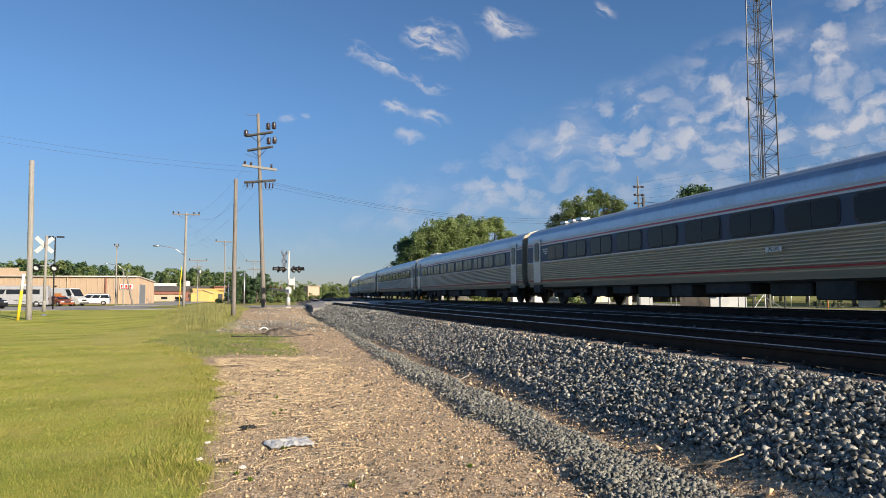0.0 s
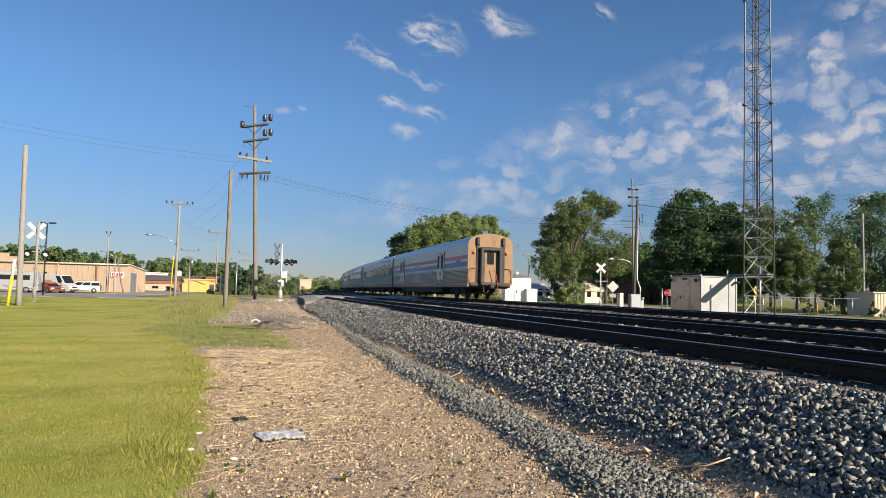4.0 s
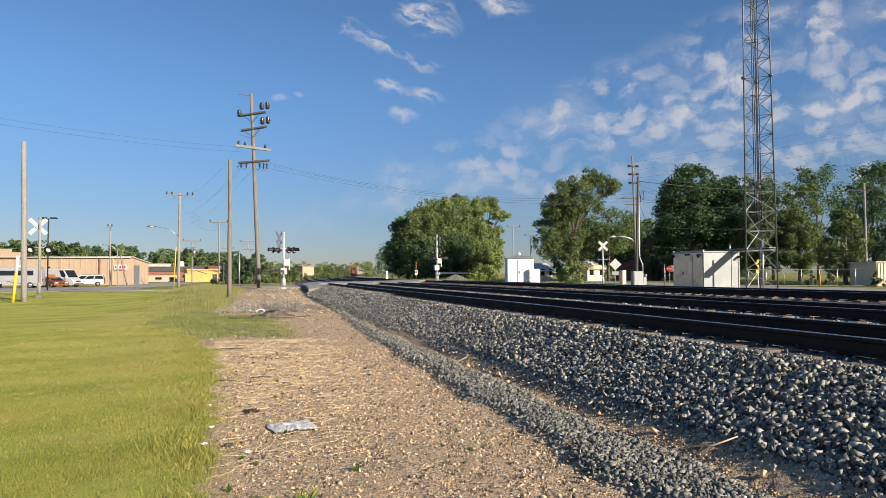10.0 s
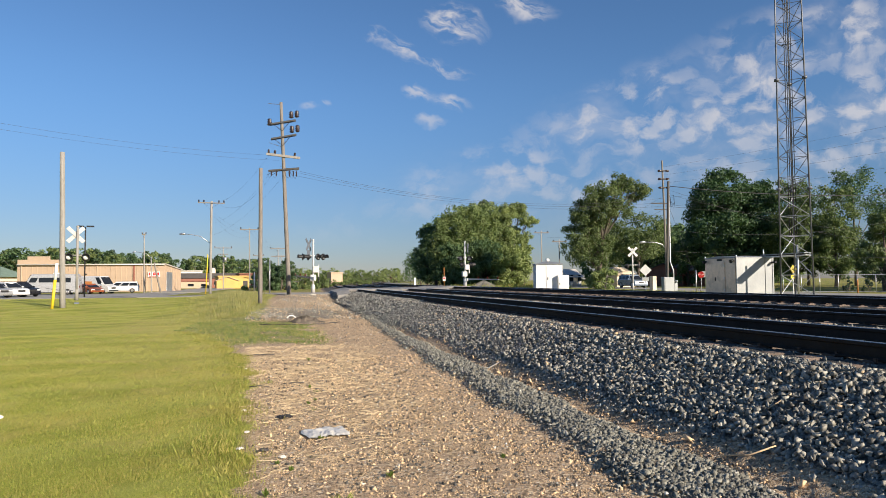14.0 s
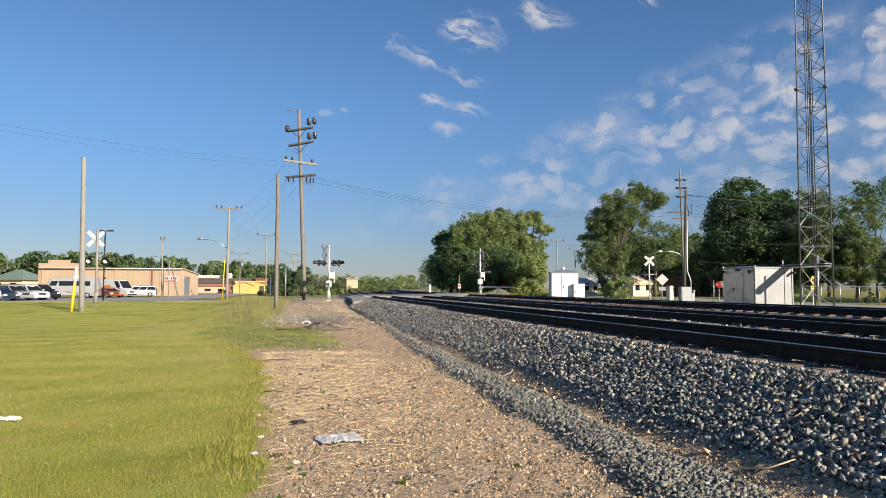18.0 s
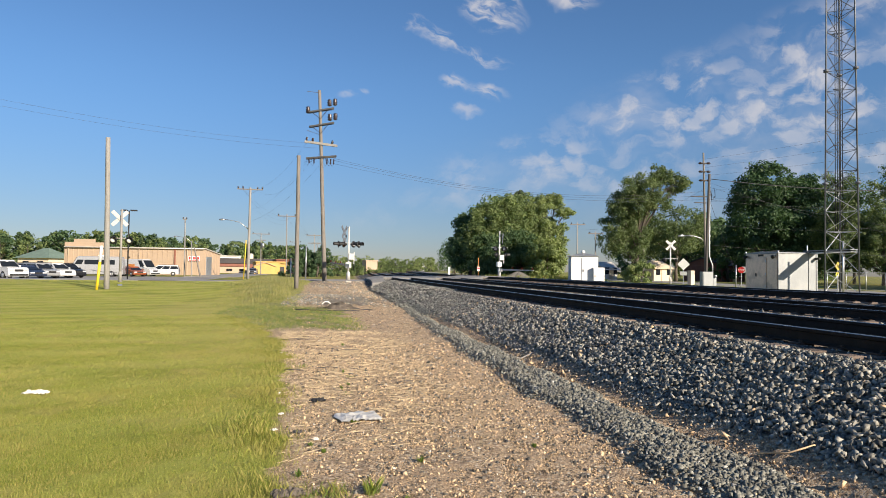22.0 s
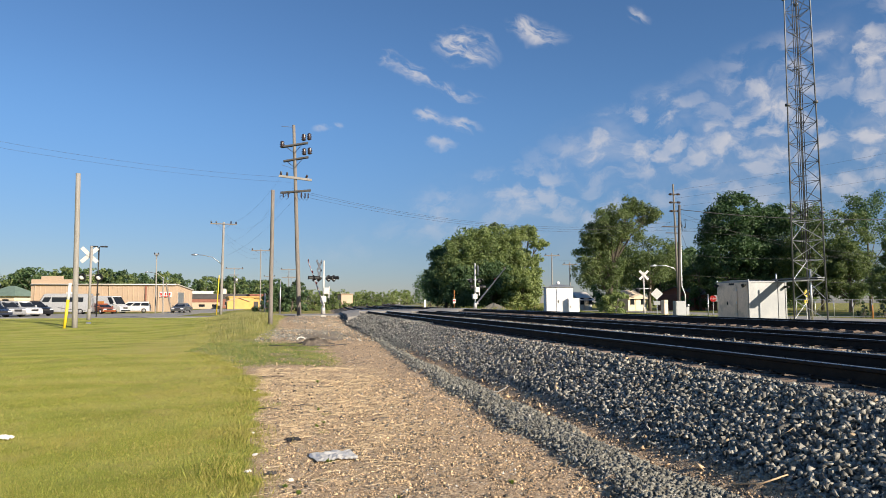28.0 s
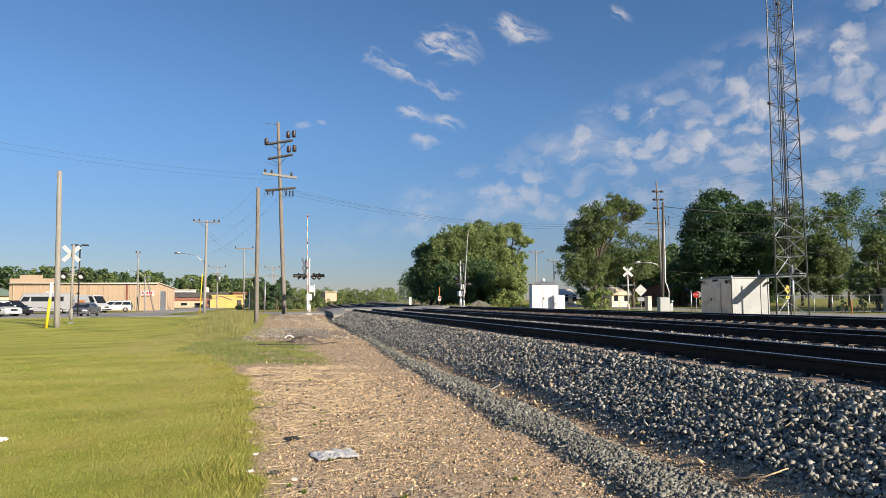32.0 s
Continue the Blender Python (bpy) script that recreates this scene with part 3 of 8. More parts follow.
def build_ground():
    xs = np.unique(np.concatenate([np.linspace(-2500, -120, 14), np.linspace(-120, -20, 34), np.linspace(-20, -4, 48), np.linspace(-4, 6, 110),
                                   np.linspace(6, 20, 40), np.linspace(20, 60, 50), np.linspace(60, 200, 28), np.linspace(200, 2500, 14)]))
    ys = np.unique(np.concatenate([np.linspace(-300, 0, 12), np.linspace(0, 3, 8), np.linspace(3, 16, 110), np.linspace(16, 70, 150),
                                   np.linspace(70, 300, 70), np.linspace(300, 3000, 24)]))
    X, Y = np.meshgrid(xs, ys)
    Z = height(X, Y)
    rng = np.random.default_rng(3)
    near = (np.abs(X) < 12) & (Y < 45) & (Y > 0)
    Z = Z + np.where(near, rng.normal(0, 0.008, X.shape), 0)
    nx, ny = len(xs), len(ys)
    i = np.arange(ny - 1)[:, None] * nx + np.arange(nx - 1)[None]
    faces = np.stack([i, i + 1, i + nx + 1, i + nx], -1).reshape(-1, 4)
    ob = bulk("ground", np.stack([X, Y, Z], -1).reshape(-1, 3), faces, "ground", None, "structure",
              "mown grass, tan dirt with straw and crushed stone beside the tracks", "ground")
    ob.data.polygons.foreach_set("use_smooth", [True] * len(ob.data.polygons))
    xb = X - bend(Y)
    lawn = ss(lawn_edge(Y) - X, -0.35, 0.35) * (1 - ss(Y, 52, 60) * (X > -4))
    weeds = 0.62 * ss(Y, 16.2, 18) * (1 - ss(Y + 0.8 * X, 25, 27.5)) * ss(1.3 - X, -0.4, 0.8) * ss(X - lawn_edge(Y), -0.3, 0.6)
    weeds = np.maximum(weeds, ss(Y - 1.7 * X, 27, 30) * ss(-X, 0.3, 1.2) * (1 - ss(-X - 0.075 * Y - 0.4, 0, 1)) * (1 - ss(Y, 60, 66)))
    stone = ss(xb, 3.76, 3.94) * (1 - ss(xb, 18.0, 19.5))
    stone = np.maximum(stone, 0.62 * ridge_at(xb, Y) * (Y < 60))
    stone = np.maximum(stone, 0.55 * ss(xb, 2.4, 3.6) * ss(Y, 20, 34))
    stone = np.maximum(stone, 0.50 * ss(Y, 24, 28) * (1 - ss(Y, 33, 36)) * ss(X, -1.5, 0))
    stone = np.maximum(stone, 0.46 * ss(Y, 38, 46) * (1 - ss(Y, 66, 70)) * ss(X, -2.5, 0))
    meadow = np.maximum(ss(xb, 19, 21), ss(Y, 66, 74) * (1 - ss(xb, 3.0, 3.6)))
    meadow = np.maximum(meadow, ss(Y, 66, 70) * ss(-xb, -3, -1))
    dry = ss(lawn_edge(Y) - X, -0.2, 0.2) * (1 - ss(lawn_edge(Y) - X - 0.04 * Y, 0.9, 2.6)) * ss(Y, 8, 13)
    straw = ss(X + 0.6, 0, 0.6) * (1 - ss(X, 1.2, 2.6)) * ss(Y, 5, 6.5) * (1 - ss(Y, 13.5, 16))
    for name, v in (("lawn", lawn), ("weeds", weeds), ("stone", stone), ("meadow", meadow), ("straw", straw), ("dry", dry)):
        ob.data.attributes.new(name, "FLOAT", "POINT").data.foreach_set("value", np.asarray(v, np.float32).ravel())
    return ob


ground = build_ground()


def gz(x, y):
    return float(height(x, y))


def sheet(name, rows, mat, label, category, thick=0.05):
    """A paved strip over the ground: rows of (left x, right x, y)."""
    g, top = Geo(), []
    for xl, xr, y in rows:
        n = 40
        top.append([(xl + (xr - xl) * k / n, y, gz(xl + (xr - xl) * k / n, y) + thick) for k in range(n + 1)])
    n = len(top[0])
    vs = [p for r in top for p in r]
    fs = [(i * n + k, i * n + k + 1, (i + 1) * n + k + 1, (i + 1) * n + k) for i in range(len(top) - 1) for k in range(n - 1)]
    g.add(vs, fs)
    g.add([(x, y, z - thick - 0.1) for x, y, z in vs], fs)
    edge = [k for k in range(n)] + [i * n + n - 1 for i in range(1, len(top))] + [(len(top) - 1) * n + k for k in range(n - 2, -1, -1)] + [i * n for i in range(len(top) - 2, 0, -1)]
    ring = [vs[k] for k in edge]
    low = [(x, y, z - thick - 0.1) for x, y, z in ring]
    m = len(ring)
    g.add(ring + low, [(k, (k + 1) % m, m + (k + 1) % m, m + k) for k in range(m)])
    return tagged(new(name, g.mesh(name, M[mat])), label, category, "", "structure")


def build_paving():
    sheet("road", [(-14 - 3 * k / 8, 4.6, 57 + k) for k in range(9)], "asphalt", "grey asphalt road leading to the level crossing", "road", 0.025)
    sheet("road", [(-75, -13 if k > 3 else -11, 57 + 3.2 * k) for k in range(16)], "asphalt", "grey asphalt road and car park with parked vehicles", "road", 0.02)
    sheet("road", [(-20 + 0.02 * k, -12 + 0.1 * k, 108 + 6 * k) for k in range(14)], "asphalt", "grey asphalt side road beyond the car park", "road")
    sheet("road", [(18.6, 42.0, 58 + k) for k in range(8)], "asphalt", "grey asphalt road beyond the level crossing", "road", 0.04)
    sheet("road", [(41.0, 48.5, -60 + 10 * k) for k in range(40)], "asphalt", "grey asphalt road running beside the tracks", "road", 0.06)


build_paving()


def rail_outline():
    return [(-0.07, 0), (0.07, 0), (0.07, 0.015), (0.012, 0.03), (0.012, 0.12), (0.036, 0.135), (0.036, 0.168), (-0.036, 0.168), (-0.036, 0.135), (-0.012, 0.12), (-0.012, 0.03), (-0.07, 0.015)]


def build_tracks():
    ys = np.concatenate([np.linspace(-160, 25, 12), np.linspace(32, 240, 36), np.linspace(260, 1500, 24)])
    for name, x0, top in TRACKS:
        track = thing("railway_track", pose(0, 0, 0), "dark steel railway track on timber ties in grey ballast", "track", "parallel tracks", "structure")
        for side in (-0.755, 0.755):
            g, h = Geo(), Geo()
            slope = np.gradient(x0 + bend(ys), ys)
            rings = [[(x0 + bend(y) + side + p[0], y - p[0] * s, top - 0.17 + p[1]) for p in rail_outline()] for y, s in zip(ys, slope)]
            g.loft([[tuple(map(float, q)) for q in r] for r in rings])
            rail = part("rail", g, "rail", track)
            cap = [(-0.034, 0.1685), (0.034, 0.1685), (0.030, 0.1735), (-0.030, 0.1735)]
            h.loft([[(float(x0 + bend(y) + side + p[0]), float(y), top - 0.17 + p[1]) for p in cap] for y in ys])
            part("running_surface", h, "rail_head", rail, "polished running surface")
        rng = random.Random(len(name))
        tie_me = Geo().box((0, 0, -0.09), (2.6, 0.23, 0.18), 0.018).mesh("tie", M["tie"])
        plate_me = Geo().box((0, 0, 0.008), (0.33, 0.18, 0.022), 0.006).box((0.10, 0.05, 0.03), (0.03, 0.03, 0.04)).box((-0.10, -0.05, 0.03), (0.03, 0.03, 0.04)).mesh("plate", M["plate"])
        far_g = Geo()
        y, count = 1.5, 0
        while y < 230:
            x = x0 + float(bend(y))
            if not CROSS[0] < y - 0.35 * (x0 - 6.4) < CROSS[1]:
                if y < 60:
                    tie = part("tie", tie_me, "tie", track, m=pose(x + rng.uniform(-0.06, 0.06), y, top - 0.185, 0, rng.uniform(-0.6, 0.6), rng.uniform(-1.2, 1.2)))
                    if y < 24:
                        for side in (-0.755, 0.755):
                            part("tie_plate", plate_me, "plate", tie, m=pose(side, 0, 0))
                else:
                    far_g.box((x, y, top - 0.275), (2.6, 0.23, 0.18))
            y += 0.54 + rng.uniform(-0.03, 0.03)
        tagged(part("far_ties", far_g, "tie", track), kind="stuff")
        # the crossing's panels between and beside the rails
        for k, (a, b) in enumerate(((-1.55, -0.80), (-0.68, 0.68), (0.80, 1.55))):
            for j in range(5):
                yy = CROSS[0] + 0.35 * (x0 - 6.4) + 2.3 * j
                g = Geo().box((x0 + float(bend(yy + 1.1)) + (a + b) / 2, yy + 1.13, top - 0.09), (b - a, 2.26, 0.172), 0.02)
                part("crossing_panel", g, "crossing", track)


def build_crossing_road():
    """Asphalt infill of the level crossing, level with the rails, with a ramp on either side."""
    for x0, x1, z0, z1 in ((3.9, 4.84, 0.72, 0.905), (7.96, 9.14, 0.905, 0.905), (12.26, 13.34, 0.905, 1.035), (16.46, 18.7, 1.035, 0.62)):
        g, n = Geo(), 6
        rows = []
        y = CROSS[0] - 1.6 + 0.35 * ((x0 + x1) / 2 - 6.4)
        rows.append([(x0 + float(bend(y)), y, 0.5), (x1 + float(bend(y)), y, 0.66), (x1 + float(bend(y)), y, 0.3), (x0 + float(bend(y)), y, 0.3)])
        for k in range(n + 1):
            f = k / n
            y = CROSS[0] + 0.35 * ((x0 + x1) / 2 - 6.4) + (CROSS[1] - CROSS[0]) * f
            rows.append([(x0 + float(bend(y)), y, z0), (x1 + float(bend(y)), y, z1), (x1 + float(bend(y)), y, 0.3), (x0 + float(bend(y)), y, 0.3)])
        g.loft(rows)
        tagged(new("road", g.mesh("road", M["asphalt"])), "grey asphalt between the tracks of the level crossing", "road", "", "structure")


build_tracks()
build_crossing_road()


# ---- poles, wires, signals ----
def wire(name, a, b, sag, label, radius=0.007, n=14):
    pts = [tuple(a[i] + (b[i] - a[i]) * k / n - (4 * sag * (k / n) * (1 - k / n) if i == 2 else 0) for i in range(3)) for k in range(n + 1)]
    g = Geo(True).tube(pts, radius, 5)
    return tagged(new(name, g.mesh(name, M["wire"])), label, "cable", "overhead lines")


def shaft(g, base, top, r0, r1, n=12):
    """A round pole with a slight unevenness."""
    rng = random.Random(int(base[0] * 100))
    pts = [tuple(base[i] + (top[i] - base[i]) * k / 6 + (rng.uniform(-0.01, 0.01) if i < 2 and 0 < k < 6 else 0) for i in range(3)) for k in range(7)]
    return g.tube(pts, [r0 + (r1 - r0) * k / 6 for k in range(7)], n)


def pole(base, top, r0, r1, mat, label):
    p = thing("utility_pole", pose(*base), label, "pole", "utility poles")
    d3 = tuple(t - b for t, b in zip(top, base))
    part("shaft", shaft(Geo(True), (0, 0, -0.3), d3, r0, r1), mat, p)
    return p, d3


def on(d3, h):
    """The pole's axis at the height h over its base."""
    return (d3[0] * h / d3[2], d3[1] * h / d3[2], h)


def insulator(g, x, y, z, s=1.0, up=1):
    radii = (0.05, 0.11, 0.06, 0.12, 0.06, 0.10, 0.04)
    g.tube([(x, y, z + up * k * 0.05 * s) for k in range(7)], [r * s for r in radii], 8)


def cross_arm(p, d3, h, length, mat, turn, tilt=0.0, pins=(), size=0.11, braces=True):
    """A cross arm with its pins, braces and insulators."""
    x, y, z = on(d3, h)
    m = pose(x, y - 0.14, z, 0, tilt, turn)
    arm = part("cross_arm", Geo().box((0, 0, 0), (length, size, size * 1.2), 0.012), mat, p, m=m)
    if braces:
        for s in (-1, 1):
            part("brace", Geo().tube([(s * length * 0.30, 0.0, -0.02), (s * 0.05, 0.05, -0.6)], 0.018, 6), "tower", arm)
    for u in pins:
        g = Geo(True)
        insulator(g, u, 0, size * 0.6)
        part("insulator", g, "porcelain", arm)
    return arm


def build_poles():
    # plain tall poles
    pole((-11.58, 40.51, gz(-11.58, 40.5)), (-11.65, 40.21, 8.75), 0.155, 0.125, "pole_grey", "plain grey wooden pole standing in the mown grass")
    pole((-1.1, 39.25, gz(-1.1, 39.25)), (-1.1, 38.95, 8.01), 0.125, 0.10, "pole", "plain brown wooden pole among tall weeds")
    # the tall line pole
    b, d3 = pole((0.72, 56.24, gz(0.72, 56.24)), (0.0, 55.81, 16.31), 0.19, 0.12, "pole", "tall leaning wooden line pole with four dark cross arms")
    part("top_rod", Geo().tube([(d3[0] - 1.0, d3[1], d3[2] - 0.15), (d3[0] + 0.05, d3[1], d3[2] - 0.2)], 0.02, 6), "tower", b)
    for h in (14.15, 12.95):
        x, y, z = on(d3, h)
        for yy in (-0.18, 0.16):
            part("cross_arm", Geo().box((0, 0, 0), (2.1, 0.09, 0.13), 0.01), "black", b, m=pose(x + 0.1, y + yy, z, 0, -14, 8))
        for s in (-1, 1):
            part("brace", Geo().tube([(x + s * 0.75, y - 0.2, z + s * 0.18), (x + 0.02, y - 0.2, z - 0.75)], 0.025, 6), "black", b)
        for u, w in ((-0.98, 0.10), (0.75, 0.62), (1.2, 0.66)):
            if u < 0 and h < 13:
                continue
            g = Geo(True)
            insulator(g, x + u, y - 0.1, z + w - 0.33 + u * 0.1, 1.9)
            part("insulator", g, "porcelain", b)
    x, y, z = on(d3, 12.2)
    part("side_rod", Geo().tube([(x - 1.1, y, z + 0.25), (x, y, z - 0.1)], 0.018, 6), "tower", b)
    cross_arm(b, d3, 11.36, 2.7, "pole_grey", -4, 6, (-1.2, 0.9, -0.7), 0.16, False)
    for yy in (-0.25, 0.22):
        x, y, z = on(d3, 10.25)
        part("cross_arm", Geo().box((0, 0, 0), (2.5, 0.10, 0.12), 0.01), "black", b, m=pose(x, y + yy, z, 0, -8, 8))
    for k, u in enumerate((-1.0, -0.6, 0.45, 0.75, 1.0)):
        x, y, z = on(d3, 10.1)
        part("cutout", Geo().box((x + u, y - 0.3, z - 0.2), (0.10, 0.10, 0.42), 0.02), "porcelain", b)
        part("jumper", Geo().tube([(x + u, y - 0.3, z - 0.4), (x + u - 0.1, y - 0.35, z - 0.6), (x + u - 0.35, y - 0.3, z - 0.35), (x + u * 0.4, y - 0.3, z + 0.1)], 0.016, 5), "black", b)
    # street pole with lamp arm
    p, d3 = pole((-8.6, 89.03, gz(-8.6, 89)), (-8.48, 88.57, 11.83), 0.19, 0.13, "pole_grey", "pale wooden street pole with a lamp arm and one cross arm")
    cross_arm(p, d3, d3[2] - 0.25, 3.2, "pole", 4, 0, (-1.5, -0.9, 0.9, 1.5))
    arm = part("lamp_arm", Geo(True).tube([(0, 0, 6.4), (-1.2, 0.1, 7.3), (-2.4, 0.2, 7.55), (-3.0, 0.3, 7.6)], 0.045, 8), "steel", p)
    part("lamp_head", Geo(True).tube([(-3.0, 0.3, 7.6), (-3.3, 0.3, 7.62), (-3.75, 0.3, 7.58)], [0.06, 0.14, 0.08], 8), "steel", arm)
    part("guy_guard", Geo(True).tube([(-0.5, -0.3, 0), (-0.3, -0.2, 5.0)], 0.06, 8), "yellow", p, "yellow plastic guy-wire guard")
    # far line of poles on the left
    for x, y, top, arm_len in ((-20.6, 112.2, 9.4, 0.6), (-18.9, 108.7, 5.0, 0), (-4.84, 113.8, 10.2, 3.0), (-11.5, 146.0, 9.0, 3.6), (-0.42, 164.1, 9.6, 3.8), (0.5, 235.0, 10.5, 3.4), (-6.0, 200, 9.5, 3.2)):
        z = gz(x, y)
        q, e3 = pole((x, y, z), (x - 0.1, y, z + top), 0.12, 0.08, "pole_grey", "distant pale wooden pole beside the road")
        if arm_len:
            cross_arm(q, e3, top - 0.3, arm_len, "pole", 3, 0, (-arm_len * 0.45, arm_len * 0.45), 0.12)
        if y > 140 and y < 150:
            cross_arm(q, e3, top - 1.6, 2.0, "pole", 3, 0, (), 0.12)
            part("transformer", Geo(True).tube([(0.35, -0.2, top - 3.2), (0.35, -0.2, top - 2.2)], 0.3, 12), "steel", q)
        if y > 160 and y < 170:
            cross_arm(q, e3, top - 2.2, 3.2, "pole", 3, 0, (), 0.14)
    q = thing("utility_pole", pose(-17.6, 108.9, gz(-17.6, 109)), "leaning prop pole beside a short pole", "pole", "utility poles")
    part("shaft", shaft(Geo(True), (0, 0, -0.2), (-1.0, -0.2, 4.6), 0.13, 0.10), "pole", q)
    # the pole with three double arms, across the tracks
    p, d3 = pole((37.01, 58.55, gz(37, 58.5)), (36.48, 58.18, 13.22), 0.115, 0.08, "pole", "grey wooden line pole with stacked short arms")
    for h in (11.95, 11.15, 10.3):
        arm = cross_arm(p, d3, h, 0.8, "pole_dark", -10, 0, (), 0.10, False)
        for s in (-1, 1):
            g = Geo(True)
            g.tube([(s * 0.16, 0, 0), (s * 0.24, 0, 0), (s * 0.36, 0, 0), (s * 0.50, 0, 0), (s * 0.58, 0, 0)], [0.03, 0.10, 0.11, 0.10, 0.03], 10)
            part("insulator", g, "porcelain", arm)
    part("side_arm", Geo().box((-0.62, -0.1, 0), (1.7, 0.09, 0.10), 0.01), "pole_dark", p, m=pose(*on(d3, 8.75)))
    part("side_arm", Geo().box((-0.45, -0.1, 0), (1.3, 0.07, 0.08), 0.01), "pole_dark", p, m=pose(*on(d3, 8.15)))
    arm = part("lamp_arm", Geo(True).tube([(-0.1, 0, 4.3), (-0.5, 0, 4.75), (-1.3, 0, 4.95), (-2.3, 0, 4.95)], 0.04, 8), "steel", p)
    part("lamp_head", Geo(True).tube([(-2.3, 0, 4.95), (-2.5, 0, 4.96), (-2.95, 0, 4.90)], [0.05, 0.13, 0.08], 8), "steel", arm)
    # the service pole with its conduit and cabinet
    p, d3 = pole((31.27, 49.56, gz(31.27, 49.5)), (31.38, 49.18, 9.7), 0.115, 0.10, "pole_dark", "dark service pole with a bright conduit and meter box")
    part("conduit", Geo(True).tube([(0.45, -0.35, 0.2), (0.42, -0.35, 1.9), (0.2, -0.25, 2.6), (0.24, -0.24, 9.2)], 0.05, 8), "steel", p, "bright metal conduit")
    for a in (0, 1, 2):
        part("jumper", Geo(True).tube([(0.1, -0.2, 9.0 - a * 0.2), (0.45, -0.2, 7.6 - a * 0.2), (0.75, -0.2, 7.4 + a * 0.1), (0.7, -0.2, 8.2)], 0.018, 5), "black", p)
    box = thing("meter_cabinet", pose(30.95, 48.9, gz(31, 49)), "silver steel meter cabinet at the foot of the service pole", "cabinet")
    part("body", Geo().box((0, 0, 0.68), (0.95, 0.45, 1.36), 0.03), "bungalow", box)
    part("door", Geo().box((-0.05, -0.235, 0.72), (0.7, 0.03, 1.1), 0.012), "bungalow", box)
    part("meter", Geo(True).tube([(0.66, -0.1, 1.0), (0.66, -0.3, 1.0)], 0.1, 12), "steel", box)
    part("side_box", Geo().box((0.66, 0, 0.55), (0.3, 0.3, 0.7), 0.02), "bungalow", box)
    cab = thing("relay_cabinet", pose(38.35, 63.37, gz(38.35, 63.4), 0, 0, 15), "beige roadside relay cabinet on a plinth", "cabinet")
    part("body", Geo().box((0, 0, 0.85), (0.55, 0.5, 1.5), 0.03), "cream_wall", cab)
    part("plinth", Geo().box((0, 0, 0.06), (0.7, 0.65, 0.14), 0.02), "concrete", cab)
    # distant poles across the tracks
    for x, y, top, arm_len in ((40.7, 78.2, 6.0, 0), (48, 118, 10.5, 3.0), (52.5, 120, 9.0, 3.0), (40, 135, 8.2, 3.5), (60.5, 53.5, 10.5, 0), (22.7, 44.0, 0.0, 0)):
        if not top:
            continue
        z = gz(x, y)
        q, e3 = pole((x, y, z), (x, y, z + top), 0.13, 0.10, "pole_grey", "slim grey pole across the tracks")
        if arm_len:
            cross_arm(q, e3, top - 0.4, arm_len, "pole", -5, 0, (-1.2, 1.2), 0.12)
    lamp = thing("car_park_lamp", pose(-16.9, 65.2, gz(-16.9, 65.2)), "black car park lamp post with two flat heads", "lamp post")
    part("post", Geo(True).tube([(0, 0, 0), (0, 0, 6.3)], 0.06, 8), "black", lamp)
    for s in (-1, 1):
        part("lamp_head", Geo().box((s * 0.4, 0, 6.32), (0.55, 0.35, 0.12), 0.02), "black", lamp)
    lamp = thing("street_lamp", pose(-24.5, 140.0, gz(-24.5, 140)), "grey street lamp with a curved arm behind the building", "lamp post")
    part("post", Geo(True).tube([(0, 0, 0), (0, 0, 6.6)], 0.09, 8), "steel", lamp)
    arm = part("lamp_arm", Geo(True).tube([(0, 0, 6.4), (-1.0, 0, 7.3), (-2.8, 0, 7.6)], 0.05, 8), "steel", lamp)
    part("lamp_head", Geo(True).tube([(-2.8, 0, 7.6), (-3.0, 0, 7.6), (-3.4, 0, 7.5)], [0.05, 0.13, 0.07], 8), "steel", arm)


